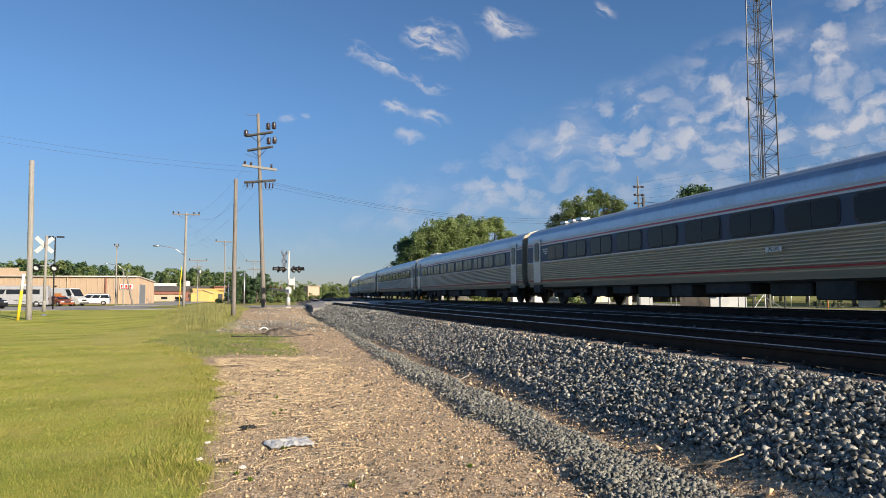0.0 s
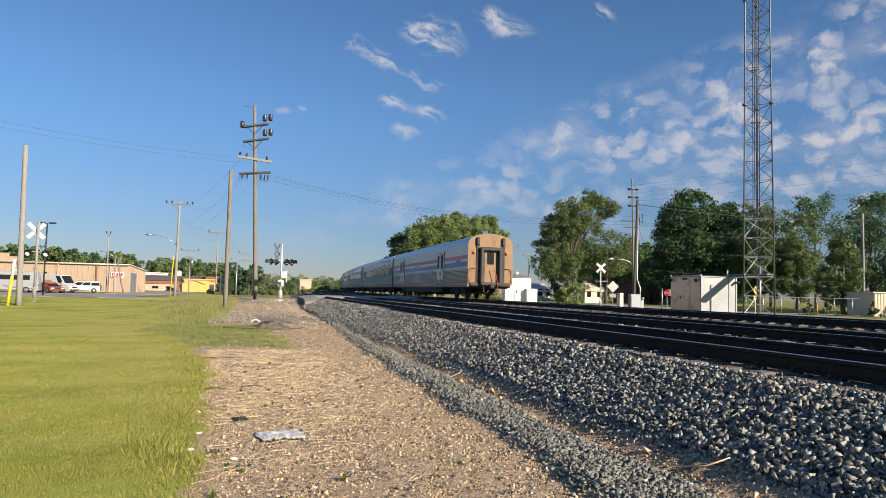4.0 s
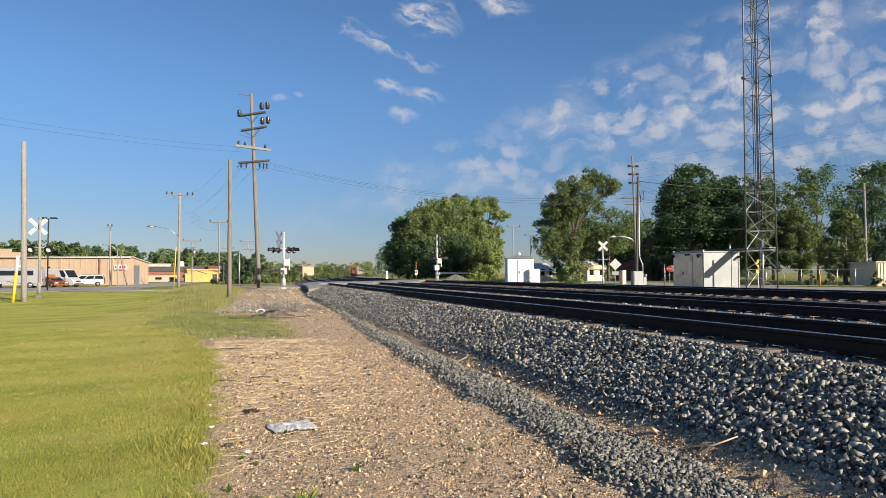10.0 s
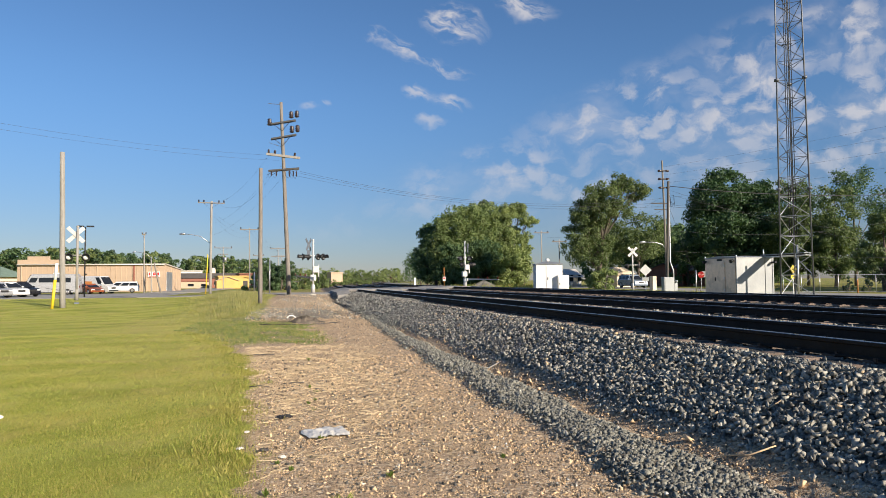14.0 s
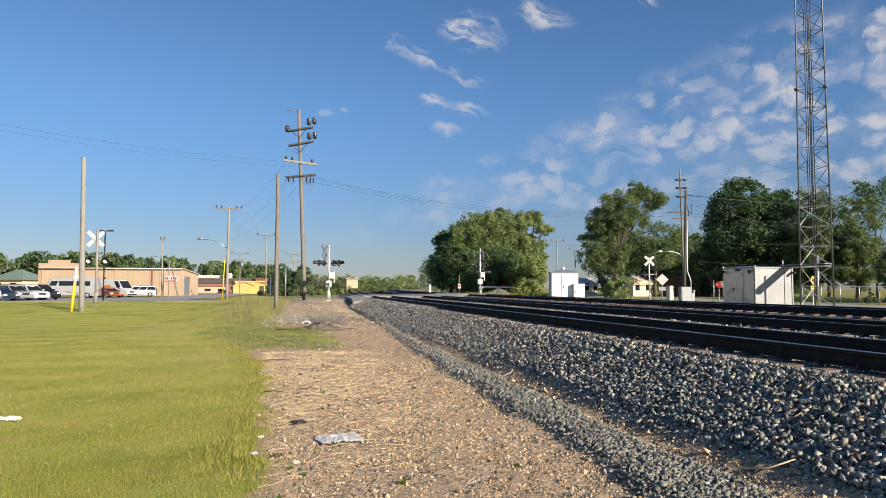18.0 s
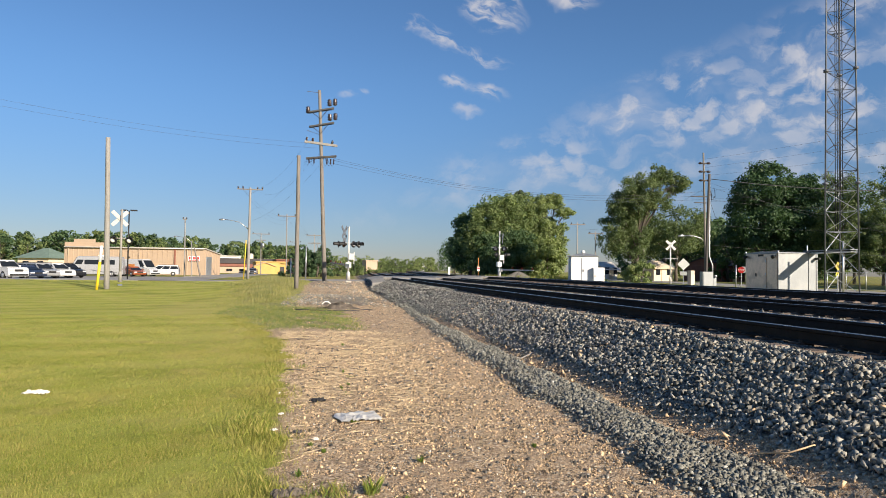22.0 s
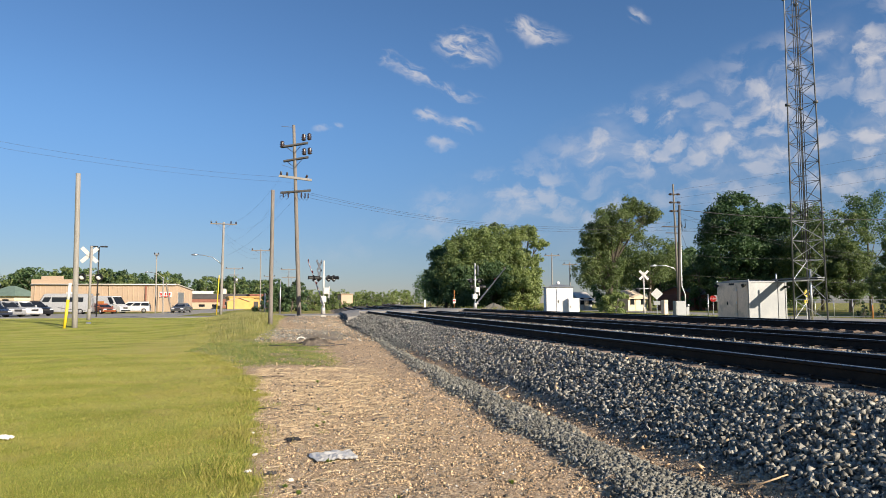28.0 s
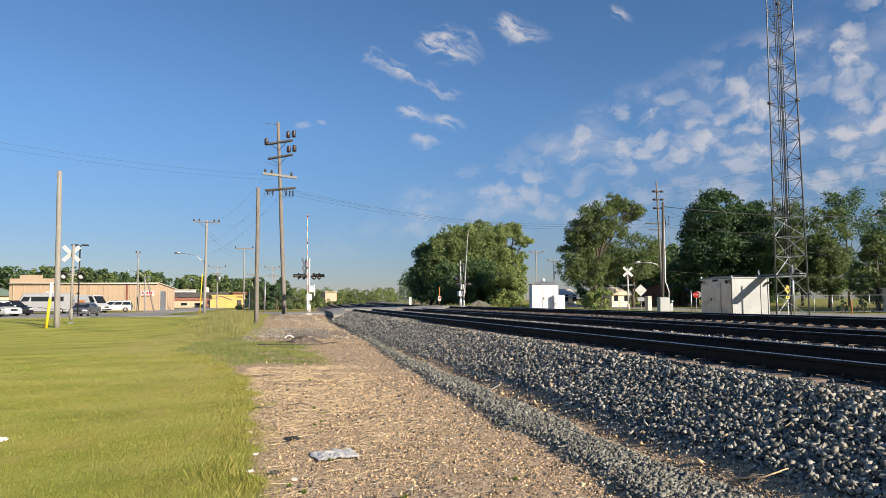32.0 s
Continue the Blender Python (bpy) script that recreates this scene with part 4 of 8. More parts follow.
def build_wires():
    lbl = "thin black overhead wire between poles"
    bx, by = 0.25, 55.9
    for k, (z1, z2) in enumerate(((12.1, 13.5), (11.7, 13.2))):
        wire("overhead_wire", (bx - 0.8 + 0.4 * k, by, z1 - 0.2), (-33 - k, 38, z2), 1.1, lbl, 0.006)
    for k, z1 in enumerate((11.0, 10.7, 10.3)):
        wire("overhead_wire", (bx + 0.6 * k - 0.3, by, z1), (36.6 + 0.4 * k, 58.2, 9.5 - 0.35 * k), 1.6 - 0.15 * k, lbl, 0.008, 20)
    for k, (dx, z1, z2, sag) in enumerate(((-1.2, 11.9, 11.6, 1.3), (-1.0, 10.6, 9.0, 1.0), (-0.2, 10.0, 7.6, 0.7), (-0.6, 10.8, 11.5, 1.6))):
        wire("overhead_wire", (bx + dx, by, z1), (-8.5 + 0.5 * k - 0.6, 88.6, z2), sag, lbl, 0.005)
    for k in range(3):
        wire("overhead_wire", (-8.5 + k - 1, 88.6, 11.6 - 1.4 * k), (-4.9, 113.8, 9.9 - 0.4 * k), 0.8, lbl)
        wire("overhead_wire", (-4.9 + 0.7 * k, 113.8, 9.9), (-0.4 + 0.7 * k, 164, 9.0), 1.2, lbl)
    for k, (z1, z2, yy) in enumerate(((12.6, 22, 30), (11.8, 20.5, 30), (11.0, 18.5, 30), (9.5, 17.0, 28), (8.7, 13.8, 28), (8.5, 12.2, 26))):
        wire("overhead_wire", (36.6, 58.3, z1), (75, yy, z2 * 0.92), 0.8, lbl, 0.006, 18)
    for k, (z1, end, sag, r) in enumerate(((9.3, (66, 48, 10.2), 0.9, 0.028), (9.0, (56, 44, 3.8), 1.0, 0.008), (8.6, (58, 50, 5.4), 0.6, 0.008), (5.6, (60.5, 53.5, 7.5), 0.9, 0.008), (7.6, (60.5, 53.5, 9.5), 0.9, 0.008), (3.9, (60.5, 53.5, 3.6), 0.3, 0.008))):
        wire("overhead_wire", (31.4, 49.2, z1), end, sag, "pale twisted service cable" if r > 0.02 else lbl, r, 18)
    wire("overhead_wire", (31.3, 49.3, 8.0), (35.8, 51.4, 0.3), 0.0, "steel guy wire of the service pole", 0.012, 4)
    wire("overhead_wire", (37.0, 58.4, 9.9), (48, 118, 9.8), 1.6, lbl)
    wire("overhead_wire", (36.8, 58.4, 8.5), (52.5, 120, 8.6), 1.2, lbl)


def blade_board(g, length, width, angle, x, y, z):
    m = pose(x, y, z, 0, angle, 0)
    return g.box((0, 0, 0), (length, 0.03, width), 0.006, m)


def crossing_signal(x, y, tall, turn, boards, lamps, gate, label, mat="silver", cabinet=True, board_mat="white", lamp_out=0.55, singles=()):
    """A level crossing mast: crossbuck, lamp arms with hoods, foundation, and the gate mechanism where there is one."""
    z = gz(x, y)
    s = thing("crossing_signal", pose(x, y, z, 0, 0, turn), label, "crossing signal", "level crossing signals")
    part("foundation", Geo().box((0, 0, 0.02), (0.42, 0.42, 0.2) if cabinet else (0.28, 0.28, 0.12), 0.03), "concrete" if cabinet else "board_shade_stub", s)
    part("base", Geo(True).tube([(0, 0, 0.2), (0, 0, 0.75), (0, 0, 0.85)], [0.17, 0.14, 0.08] if cabinet else [0.11, 0.10, 0.08], 12), mat, s)
    part("mast", Geo(True).tube([(0, 0, 0.3), (0, 0, tall)], 0.07, 12), mat, s)
    part("cap", Geo(True).tube([(0, 0, tall), (0, 0, tall + 0.06), (0, 0, tall + 0.1)], [0.09, 0.08, 0.02], 12), mat, s)
    for side, zz, bx in boards:
        for a in (45, -45):
            board = part("crossbuck_board", blade_board(Geo(), 1.22, 0.23, a, bx, side * 0.12 - (0.01 if a > 0 else -0.03), zz), board_mat, s)
            if board_mat == "white":
                for k in range(7):
                    u = -0.42 + 0.14 * k
                    c, q = math.cos(radians(a)), math.sin(radians(a))
                    part("letter_bar", Geo().box((0, 0, 0), (0.045, 0.006, 0.09), 0, pose(bx + u * c, side * 0.145 + (-0.012 if a > 0 else 0.028), zz - u * q, 0, a, 0)), "steel", board)
    for xx, zz, heading in singles:
        m = pose(xx, 0, zz, 0, 0, heading)
        lamp = part("signal_lamp", Geo(True).tube([(0.0, 0, 0), (0.03, 0, 0)], 0.26, 20), "black", s, m=m)
        rows = [[(xh, r * math.cos(math.pi * (q / 14) * 1.3 - 0.47), r * math.sin(math.pi * (q / 14) * 1.3 - 0.47)) for q in range(15)] for xh, r in ((0.03, 0.16), (0.40, 0.185))]
        part("hood", Geo(True).add(rows[0] + rows[1], [(q, q + 1, 16 + q, 15 + q) for q in range(14)]), "black", lamp)
        # lenses turned to the viewer are coloured pale for the sky they mirror
        part("lens", Geo(True).tube([(0.03, 0, 0), (0.07, 0, 0), (0.09, 0, 0)], [0.15, 0.13, 0.04], 16), "lamp_glass" if -95 < heading < -30 else "red_glass", lamp)
        part("housing", Geo(True).tube([(0, 0, 0), (-0.15, 0, 0), (-0.26, 0, 0)], [0.15, 0.14, 0.05], 12), "black", lamp)
    if singles:
        part("lamp_arm", Geo(True).tube([(-0.8, 0, singles[0][1] + 0.1), (0.8, 0, singles[0][1] + 0.1)], 0.035, 8), mat, s)
    for zz, facing in lamps:
        arm = part("lamp_arm", Geo(True).tube([(-lamp_out - 0.15, 0, zz + 0.12), (lamp_out + 0.15, 0, zz + 0.12)], 0.035, 8), mat, s)
        for k in (-1, 1):
            xx = k * lamp_out
            back = part("lamp_background", Geo(True).tube([(xx, facing * 0.06, zz), (xx, facing * 0.085, zz)], 0.235, 20), "black", arm)
            hood = Geo(True)
            n, rows = 14, []
            for yy, r in ((0.09, 0.17), (0.38, 0.19)):
                rows.append([(xx + r * math.cos(math.pi * (q / n) * 1.2 - 0.3), facing * yy, zz + r * math.sin(math.pi * (q / n) * 1.2 - 0.3)) for q in range(n + 1)])
            hood.add(rows[0] + rows[1], [(q, q + 1, n + 2 + q, n + 1 + q) for q in range(n)])
            part("hood", hood, "black", back)
            # pale glass on the viewer's side imitates skylight on the lens
            part("lens", Geo(True).tube([(xx, facing * 0.09, zz), (xx, facing * 0.13, zz), (xx, facing * 0.15, zz)], [0.155, 0.13, 0.04], 16), "red_glass" if facing > 0 else "lamp_glass", back)
            part("housing", Geo(True).tube([(xx, facing * 0.05, zz), (xx, -facing * 0.10, zz), (xx, -facing * 0.2, zz)], [0.15, 0.14, 0.05], 12), "black", back)
    if cabinet:
        part("junction_box", Geo().box((0.18, -0.05, 2.0), (0.46, 0.36, 0.52), 0.05), "silver", s)
        part("mechanism_box", Geo().box((0, 0.16, 1.35), (0.45, 0.5, 0.5), 0.04), mat, s)
        part("bracket", Geo().box((0.42, 0, 1.9), (0.08, 0.1, 0.95), 0.02), mat, s)
    return s


def gate_arm(x, y, z, length, label, lift):
    """A striped gate arm; its own x axis points along the arm."""
    g = thing("gate_arm", pose(x, y, z), label, "barrier", "level crossing gates")
    n = int(length / 0.45)
    for k in range(n):
        a, b = k / n, (k + 1) / n
        h0, h1 = 0.16 - 0.10 * a, 0.16 - 0.10 * b
        seg = Geo().extrude([(length * a, -h0 / 2), (length * b, -h1 / 2), (length * b, h1 / 2), (length * a, h0 / 2)], 1, -0.025, 0.025)
        part("arm_segment", seg, "shaded_red" if (k % 2 and lift) else "board_pale", g, "red reflective band, dulled as on the unlit side" if (k % 2 and lift) else "")
    part("counterweight", Geo().box((-0.55, 0.0, -0.05), (0.9, 0.12, 0.30), 0.03), "silver", g)
    for f in (0.35, 0.65, 0.97):
        part("gate_lamp", Geo(True).tube([(length * f, 0, 0.05), (length * f, 0, 0.22)], 0.05, 8), "red_glass", g)
    return g


M["board_pale"] = material("greyed_white_board", (0.46, 0.46, 0.45), 0.6, 0.1, scale=4, vary=0.15)
# red dulled in its colour for the arm's unlit side
M["shaded_red"] = material("shaded_red_band", (0.40, 0.22, 0.20), 0.6, 0.0, scale=4, vary=0.2)
# dark slate puts the boards' unlit side into the colour; also the dark footings
M["board_shade_stub"] = material("shaded_board_dark_stub", (0.13, 0.15, 0.18), 0.6, 0.2, scale=4, vary=0.2)


def build_signals():
    crossing_signal(-11.72, 43.6, 4.55, 14, [(1, 4.1, -0.1)], [(2.75, -1)], None, "grey flashing-light crossing signal with white crossbuck seen from behind", "pole_grey", False, "board_pale", 0.45)
    crossing_signal(2.49, 52.8, 4.28, 0, [], [], None, "silver crossing signal with crossbuck, black hooded lamps and white box", "silver", True, "board_shade_stub", 0.5, ((-0.78, 2.98, 195), (-0.38, 2.98, 205), (0.36, 2.98, -42), (0.76, 2.98, -38)))
    extra = [o for o in scene.objects if o.name.startswith("crossing_signal")][-1]
    for a in (45, -45):
        part("crossbuck_board", blade_board(Geo(), 1.22, 0.23, a, 0, 0.02 if a > 0 else -0.02, 0), "board_shade_stub", extra, m=pose(-0.36, -0.1, 3.95, 0, 0, 62))
    part("track_count_sign", Geo().box((0, 0, 0), (0.5, 0.02, 0.36), 0.005), "board_shade_stub", extra, m=pose(-0.36, -0.1, 3.32, 0, 0, 62))
    crossing_signal(17.26, 61.8, 4.45, 0, [], [], None, "silver crossing signal with stacked lamps beside the far track", "silver", True, "steel", 0.45,
                    ((-0.42, 2.85, -92), (0.42, 2.85, -88), (-0.30, 2.25, 25), (0.62, 2.25, 15)))
    extra = [o for o in scene.objects if o.name.startswith("crossing_signal")][-1]
    for a in (45, -45):
        part("crossbuck_board", blade_board(Geo(), 1.22, 0.23, a, 0, 0.02 if a > 0 else -0.02, 0), "board_shade_stub", extra, m=pose(0.32, 0.1, 3.85, 0, 0, 68))
    crossing_signal(34.2, 60.2, 4.25, -14, [(-1, 4.0, -0.0)], [(2.55, 1)], None, "white crossbuck mast with dark lamps beside the road", "silver", False)
    # small boxes, markers and posts
    g = thing("marker_post", pose(17.2, 70.0, gz(17.2, 70)), "slim post with a red and white marker plate", "marker")
    part("post", Geo(True).tube([(0, 0, 0), (0, 0, 2.1)], 0.035, 8), "orange", g)
    part("plate", Geo().box((0, -0.05, 0.9), (0.3, 0.02, 0.45), 0.005), "white", g)
    part("plate", Geo().box((0, -0.06, 0.95), (0.24, 0.02, 0.2), 0.005), "red", g)
    g = thing("marker_post", pose(16.0, 80.0, gz(16.0, 80)), "short white marker post beside the track", "marker")
    part("post", Geo().box((0, 0, 0.55), (0.25, 0.06, 1.1), 0.02), "white", g)
    for x, y, h, m2 in ((-2.2, 60.5, 1.9, "steel"), (-0.9, 61.0, 3.0, "steel"), (29.5, 80.5, 1.6, "yellow"), (28.0, 80, 1.6, "steel"), (51.6, 50.6, 1.2, "orange"), (57.5, 50.0, 1.1, "orange"), (39.5, 57.5, 2.2, "steel")):
        g = thing("marker_post", pose(x, y, gz(x, y)), "slim upright marker post beside the road", "marker")
        part("post", Geo(True).tube([(0, 0, 0), (0, 0, h)], 0.05, 8), m2, g)
        part("cap", Geo(True).tube([(0, 0, h), (0, 0, h + 0.05)], [0.055, 0.02], 8), m2, g)
    # the leaning yellow guard over its guy wire beside the plain pole
    g = thing("guy_guard", pose(-11.95, 40.0, gz(-11.95, 40)), "leaning yellow plastic guy-wire guard with a white top", "guard")
    part("sleeve", Geo(True).tube([(0, 0, -0.05), (0.13, 0, 1.55)], 0.075, 10), "yellow", g)
    part("upper_sleeve", Geo(True).tube([(0.13, 0, 1.55), (0.20, 0, 2.45)], 0.078, 10), "white", g)
    # signs
    g = thing("warning_sign", pose(33.3, 56.3, gz(33.3, 56.3), 0, 0, -30), "diamond road sign seen from behind, with a small plate", "road sign")
    part("post", Geo().box((0, 0, 1.3), (0.06, 0.05, 2.6), 0.01), "steel", g)
    # back of the panel coloured white to look sunlit
    part("diamond_panel", Geo().box((0, -0.04, 0), (0.78, 0.012, 0.78), 0.004, pose(0, 0, 2.1, 0, 45, 0)), "white", g)
    part("plate", Geo().box((0, -0.05, 1.25), (0.6, 0.012, 0.35), 0.004), "silver", g)
    g = thing("stop_sign", pose(40.0, 57.4, gz(40, 57.4) - 0.25, 0, 0, -38), "red octagonal stop sign on a leaning post", "road sign")
    part("post", Geo().box((0, 0, 1.1), (0.06, 0.05, 2.2), 0.01), "steel", g)
    oct8 = [(0.32 * math.cos(math.pi * (k + 0.5) / 4), 2.05 + 0.32 * math.sin(math.pi * (k + 0.5) / 4)) for k in range(8)]
    panel = part("octagon_panel", Geo().extrude(oct8, 1, -0.06, -0.045), "red", g)
    part("rear_plate", Geo().extrude([(p[0] + 0.2, p[1] + 0.03) for p in oct8], 1, 0.05, 0.06), "silver", g)
    text(panel, "STOP", 0.22, pose(0, -0.064, 2.05, 90, 0, 0), "white")
    g = thing("crossing_sign", pose(37.9, 43.0, gz(37.9, 43), 0, 0, 4), "yellow diamond warning sign with a yellow arrow plate", "road sign")
    part("post", Geo().box((0, 0, 1.2), (0.06, 0.05, 2.4), 0.01), "steel", g)
    panel = part("diamond_panel", Geo().box((0, -0.04, 0), (0.46, 0.012, 0.46), 0.004, pose(0, 0, 2.05, 0, 45, 0)), "amber", g)
    for a in (45, -45):
        part("symbol_bar", Geo().box((0, -0.052, 0), (0.34, 0.008, 0.07), 0, pose(0, 0, 2.05, 0, a + 20, 0)), "black", panel)
    plate = part("arrow_plate", Geo().box((0, -0.04, 1.48), (0.42, 0.012, 0.26), 0.004), "amber", g)
    part("arrow", Geo().extrude([(-0.14, 1.48), (-0.04, 1.56), (-0.04, 1.51), (0.14, 1.51), (0.14, 1.45), (-0.04, 1.45), (-0.04, 1.40)], 1, -0.054, -0.047), "black", plate)


def text(parent, words, size, m, mat, name="lettering"):
    c = bpy.data.curves.new(name, "FONT")
    c.body, c.size, c.align_x, c.align_y, c.extrude = words, size, "CENTER", "CENTER", 0.003
    c.materials.append(M[mat])
    ob = new(name, c)
    ob.parent, ob.matrix_basis = parent, m
    return ob


# ---- railway houses and tower ----
def build_railway_houses():
    z = gz(20.6, 49)
    s = thing("signal_house", pose(20.55, 49.3, z, 0, 0, -16), "white metal signal house with a low pitched roof", "shed")
    part("plinth", Geo().box((0, 0, -0.05), (2.2, 2.2, 0.3), 0.03), "concrete", s)
    part("wall", Geo().box((0, 0, 1.15), (2.05, 2.05, 2.2), 0.02), "white", s)
    for k in range(5):
        part("wall_seam", Geo().box((-1.035, -0.8 + 0.4 * k, 1.15), (0.03, 0.05, 2.2), 0.008), "white", s)
    part("roof", Geo().add([(-1.1, -1.1, 2.25), (1.1, -1.1, 2.25), (1.1, 1.1, 2.25), (-1.1, 1.1, 2.25), (0, 0, 2.5), (-1.1, -1.1, 2.19), (1.1, -1.1, 2.19), (1.1, 1.1, 2.19), (-1.1, 1.1, 2.19)],
                           [(0, 1, 4), (1, 2, 4), (2, 3, 4), (3, 0, 4), (5, 6, 1, 0), (6, 7, 2, 1), (7, 8, 3, 2), (8, 5, 0, 3), (8, 7, 6, 5)]), "bungalow", s)
    part("vent", Geo(True).tube([(0, 0, 2.45), (0, 0, 2.62), (0, 0, 2.68)], [0.14, 0.16, 0.05], 12), "white", s)
    d2 = part("door", Geo().box((0.25, -1.04, 1.1), (0.95, 0.04, 1.95), 0.012), "white", s)
    part("handle", Geo().box((-0.1, -1.08, 1.1), (0.05, 0.05, 0.18), 0.01), "black", d2)
    a = thing("equipment_cabinet", pose(21.25, 48.0, gz(21.2, 48.0), 0, 0, -16), "small white metal cabinet beside the signal house", "cabinet")
    part("body", Geo().box((0, 0, 0.65), (0.85, 0.7, 1.4), 0.02), "white", a)
    part("door", Geo().box((0, -0.36, 0.65), (0.75, 0.03, 1.2), 0.01), "white", a)
    part("latch", Geo().box((-0.28, -0.385, 0.7), (0.04, 0.03, 0.14), 0.006), "black", a)
    # the equipment bungalow
    p1, p2 = Vector((25.98, 33.9)), Vector((28.5, 33.9))
    ax = (p2 - p1).normalized()
    turn = math.degrees(math.atan2(ax.y, ax.x))
    z = gz(26.5, 35.5)
    long, wide, tall = 2.52, 2.95, 2.20
    b = thing("equipment_bungalow", pose(p1.x, p1.y, z, 0, 0, turn), "aluminium railway equipment bungalow, its end doors coloured tan as a reflection", "shed")
    part("foundation", Geo().box((long / 2, wide / 2, -0.05), (long - 0.2, wide - 0.2, 0.3), 0.02), "concrete", b)
    part("wall", Geo().box((long / 2, wide / 2, 0.1 + tall / 2), (long, wide, tall), 0.02), "bungalow", b)
    part("roof", Geo().extrude([(-0.05, tall + 0.10), (-0.05, tall + 0.15), (wide / 2, tall + 0.24), (wide + 0.05, tall + 0.15), (wide + 0.05, tall + 0.10)], 0, -0.06, long + 0.06), "bungalow", b)
    part("corner_post", Geo().box((0.02, -0.012, 0.1 + tall / 2), (0.09, 0.05, tall), 0.012), "bungalow", b)
    part("corner_post", Geo().box((long - 0.02, -0.012, 0.1 + tall / 2), (0.09, 0.05, tall), 0.012), "bungalow", b)
    part("seam", Geo().box((long * 0.80, -0.012, 0.1 + tall / 2), (0.12, 0.04, tall), 0.01), "bungalow", b)
    end = part("end_panel", Geo().box((-0.016, wide / 2, 0.1 + tall / 2), (0.04, wide - 0.1, tall - 0.02), 0.01), "bungalow_reflect", b, "end wall coloured tan for the ground it mirrors")
    dr = part("door", Geo().box((-0.05, wide / 2, 1.1), (0.04, 1.0, 1.95), 0.012), "bungalow_reflect", b)
    for zz in (0.4, 1.1, 1.85):
        part("hinge", Geo().box((-0.08, wide / 2 - 0.48, zz), (0.03, 0.08, 0.14), 0.008), "steel", dr)
    part("handle", Geo().box((-0.09, wide / 2 + 0.38, 1.05), (0.05, 0.05, 0.2), 0.01), "black", dr)
    part("nameplate", Geo().box((-0.045, wide / 2, 2.2), (0.02, 0.5, 0.12), 0.005), "black", end)
    for yy in (0.2, wide - 0.2):
        part("lamp", Geo(True).tube([(-0.05, yy, 2.15), (-0.25, yy, 2.08)], [0.06, 0.12], 10), "black", b)
    for xx, yy in ((0.02, 0.02), (0.02, wide - 0.02), (long - 0.02, 0.02), (long - 0.5, 0.05)):
        part("lifting_eye", Geo(True).tube([(xx, yy, tall + 0.12), (xx, yy, tall + 0.26)], 0.05, 8), "steel", b)
    part("camera_housing", Geo().box((long - 0.1, -0.2, tall - 0.18), (0.14, 0.34, 0.12), 0.02), "black", b)
    part("antenna_post", Geo(True).tube([(long - 0.55, 0.1, tall + 0.1), (long - 0.55, 0.1, tall + 0.6)], 0.035, 8), "steel", b)
    # cable bridge between bungalow and tower
    w = thing("cable_bridge", pose(p1.x, p1.y, z, 0, 0, turn), "grey steel cable bridge from the bungalow to the tower", "cable bridge")
    for name, z0, w0, mat, th in (("tray", tall + 0.14, 0.45, "steel", 0.07), ("hood", tall + 0.27, 0.55, "bungalow", 0.05)):
        part(name, Geo().box((long - 0.30, -1.35, z0), (w0, 3.5, th), 0.01), mat, w)
    for k in range(3):
        part("cable", Geo(True).tube([(long - 0.45 + 0.1 * k, 0.3, tall + 0.20), (long - 0.45 + 0.1 * k, -3.0, tall + 0.20)], 0.035, 8), "black", w)
    part("support_post", Geo(True).tube([(long - 0.30, -2.3, -0.2), (long - 0.30, -2.3, tall + 0.75)], 0.055, 8), "steel", w)


def build_tower():
    """Three-legged lattice mast."""
    z = gz(27.1, 30.5)
    t = thing("lattice_tower", pose(27.1, 30.5, z, 0, 0, -38), "tall grey steel lattice radio tower", "tower")
    tall = 31.5

    def leg(k, h):
        r = 0.90 - 0.0100 * h
        a = radians((210, 330, 90)[k])
        return Vector((r * math.cos(a), r * math.sin(a), h))
    levels = [0.2 + 1.06 * k for k in range(30)]
    for k in range(3):
        part("leg", Geo(True).tube([leg(k, 0) + Vector((0, 0, -0.1)), leg(k, 17), leg(k, tall)], [0.042, 0.038, 0.034], 8), "tower", t)
        part("footing", Geo(True).tube([leg(k, 0) - Vector((0, 0, 0.15)), leg(k, 0) + Vector((0, 0, 0.16))], 0.28, 12), "concrete", t)
        for h in (5.9, 11.9, 17.9):
            part("flange", Geo(True).tube([leg(k, h - 0.06), leg(k, h + 0.06)], 0.13, 10), "tower", t)
    for i in range(len(levels) - 1):
        for k in range(3):
            q = (k + 1) % 3
            a, b = (leg(k, levels[i]), leg(q, levels[i + 1])) if i % 2 else (leg(q, levels[i]), leg(k, levels[i + 1]))
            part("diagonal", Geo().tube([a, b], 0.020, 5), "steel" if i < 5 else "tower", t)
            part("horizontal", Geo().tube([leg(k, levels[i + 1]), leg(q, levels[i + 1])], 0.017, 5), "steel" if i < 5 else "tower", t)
    for k, (x, y) in enumerate(((-0.25, 0.1), (-0.15, 0.16), (0.0, 0.15), (0.1, 0.2))):
        part("cable_run", Geo(True).tube([(x, y, 3.4), (x * 0.8, y * 0.8, tall)], 0.020, 6), "black", t)
    for h in range(5, 31, 3):
        part("cable_ladder_rung", Geo().box((-0.08, 0.15, h), (0.5, 0.05, 0.05)), "tower", t)


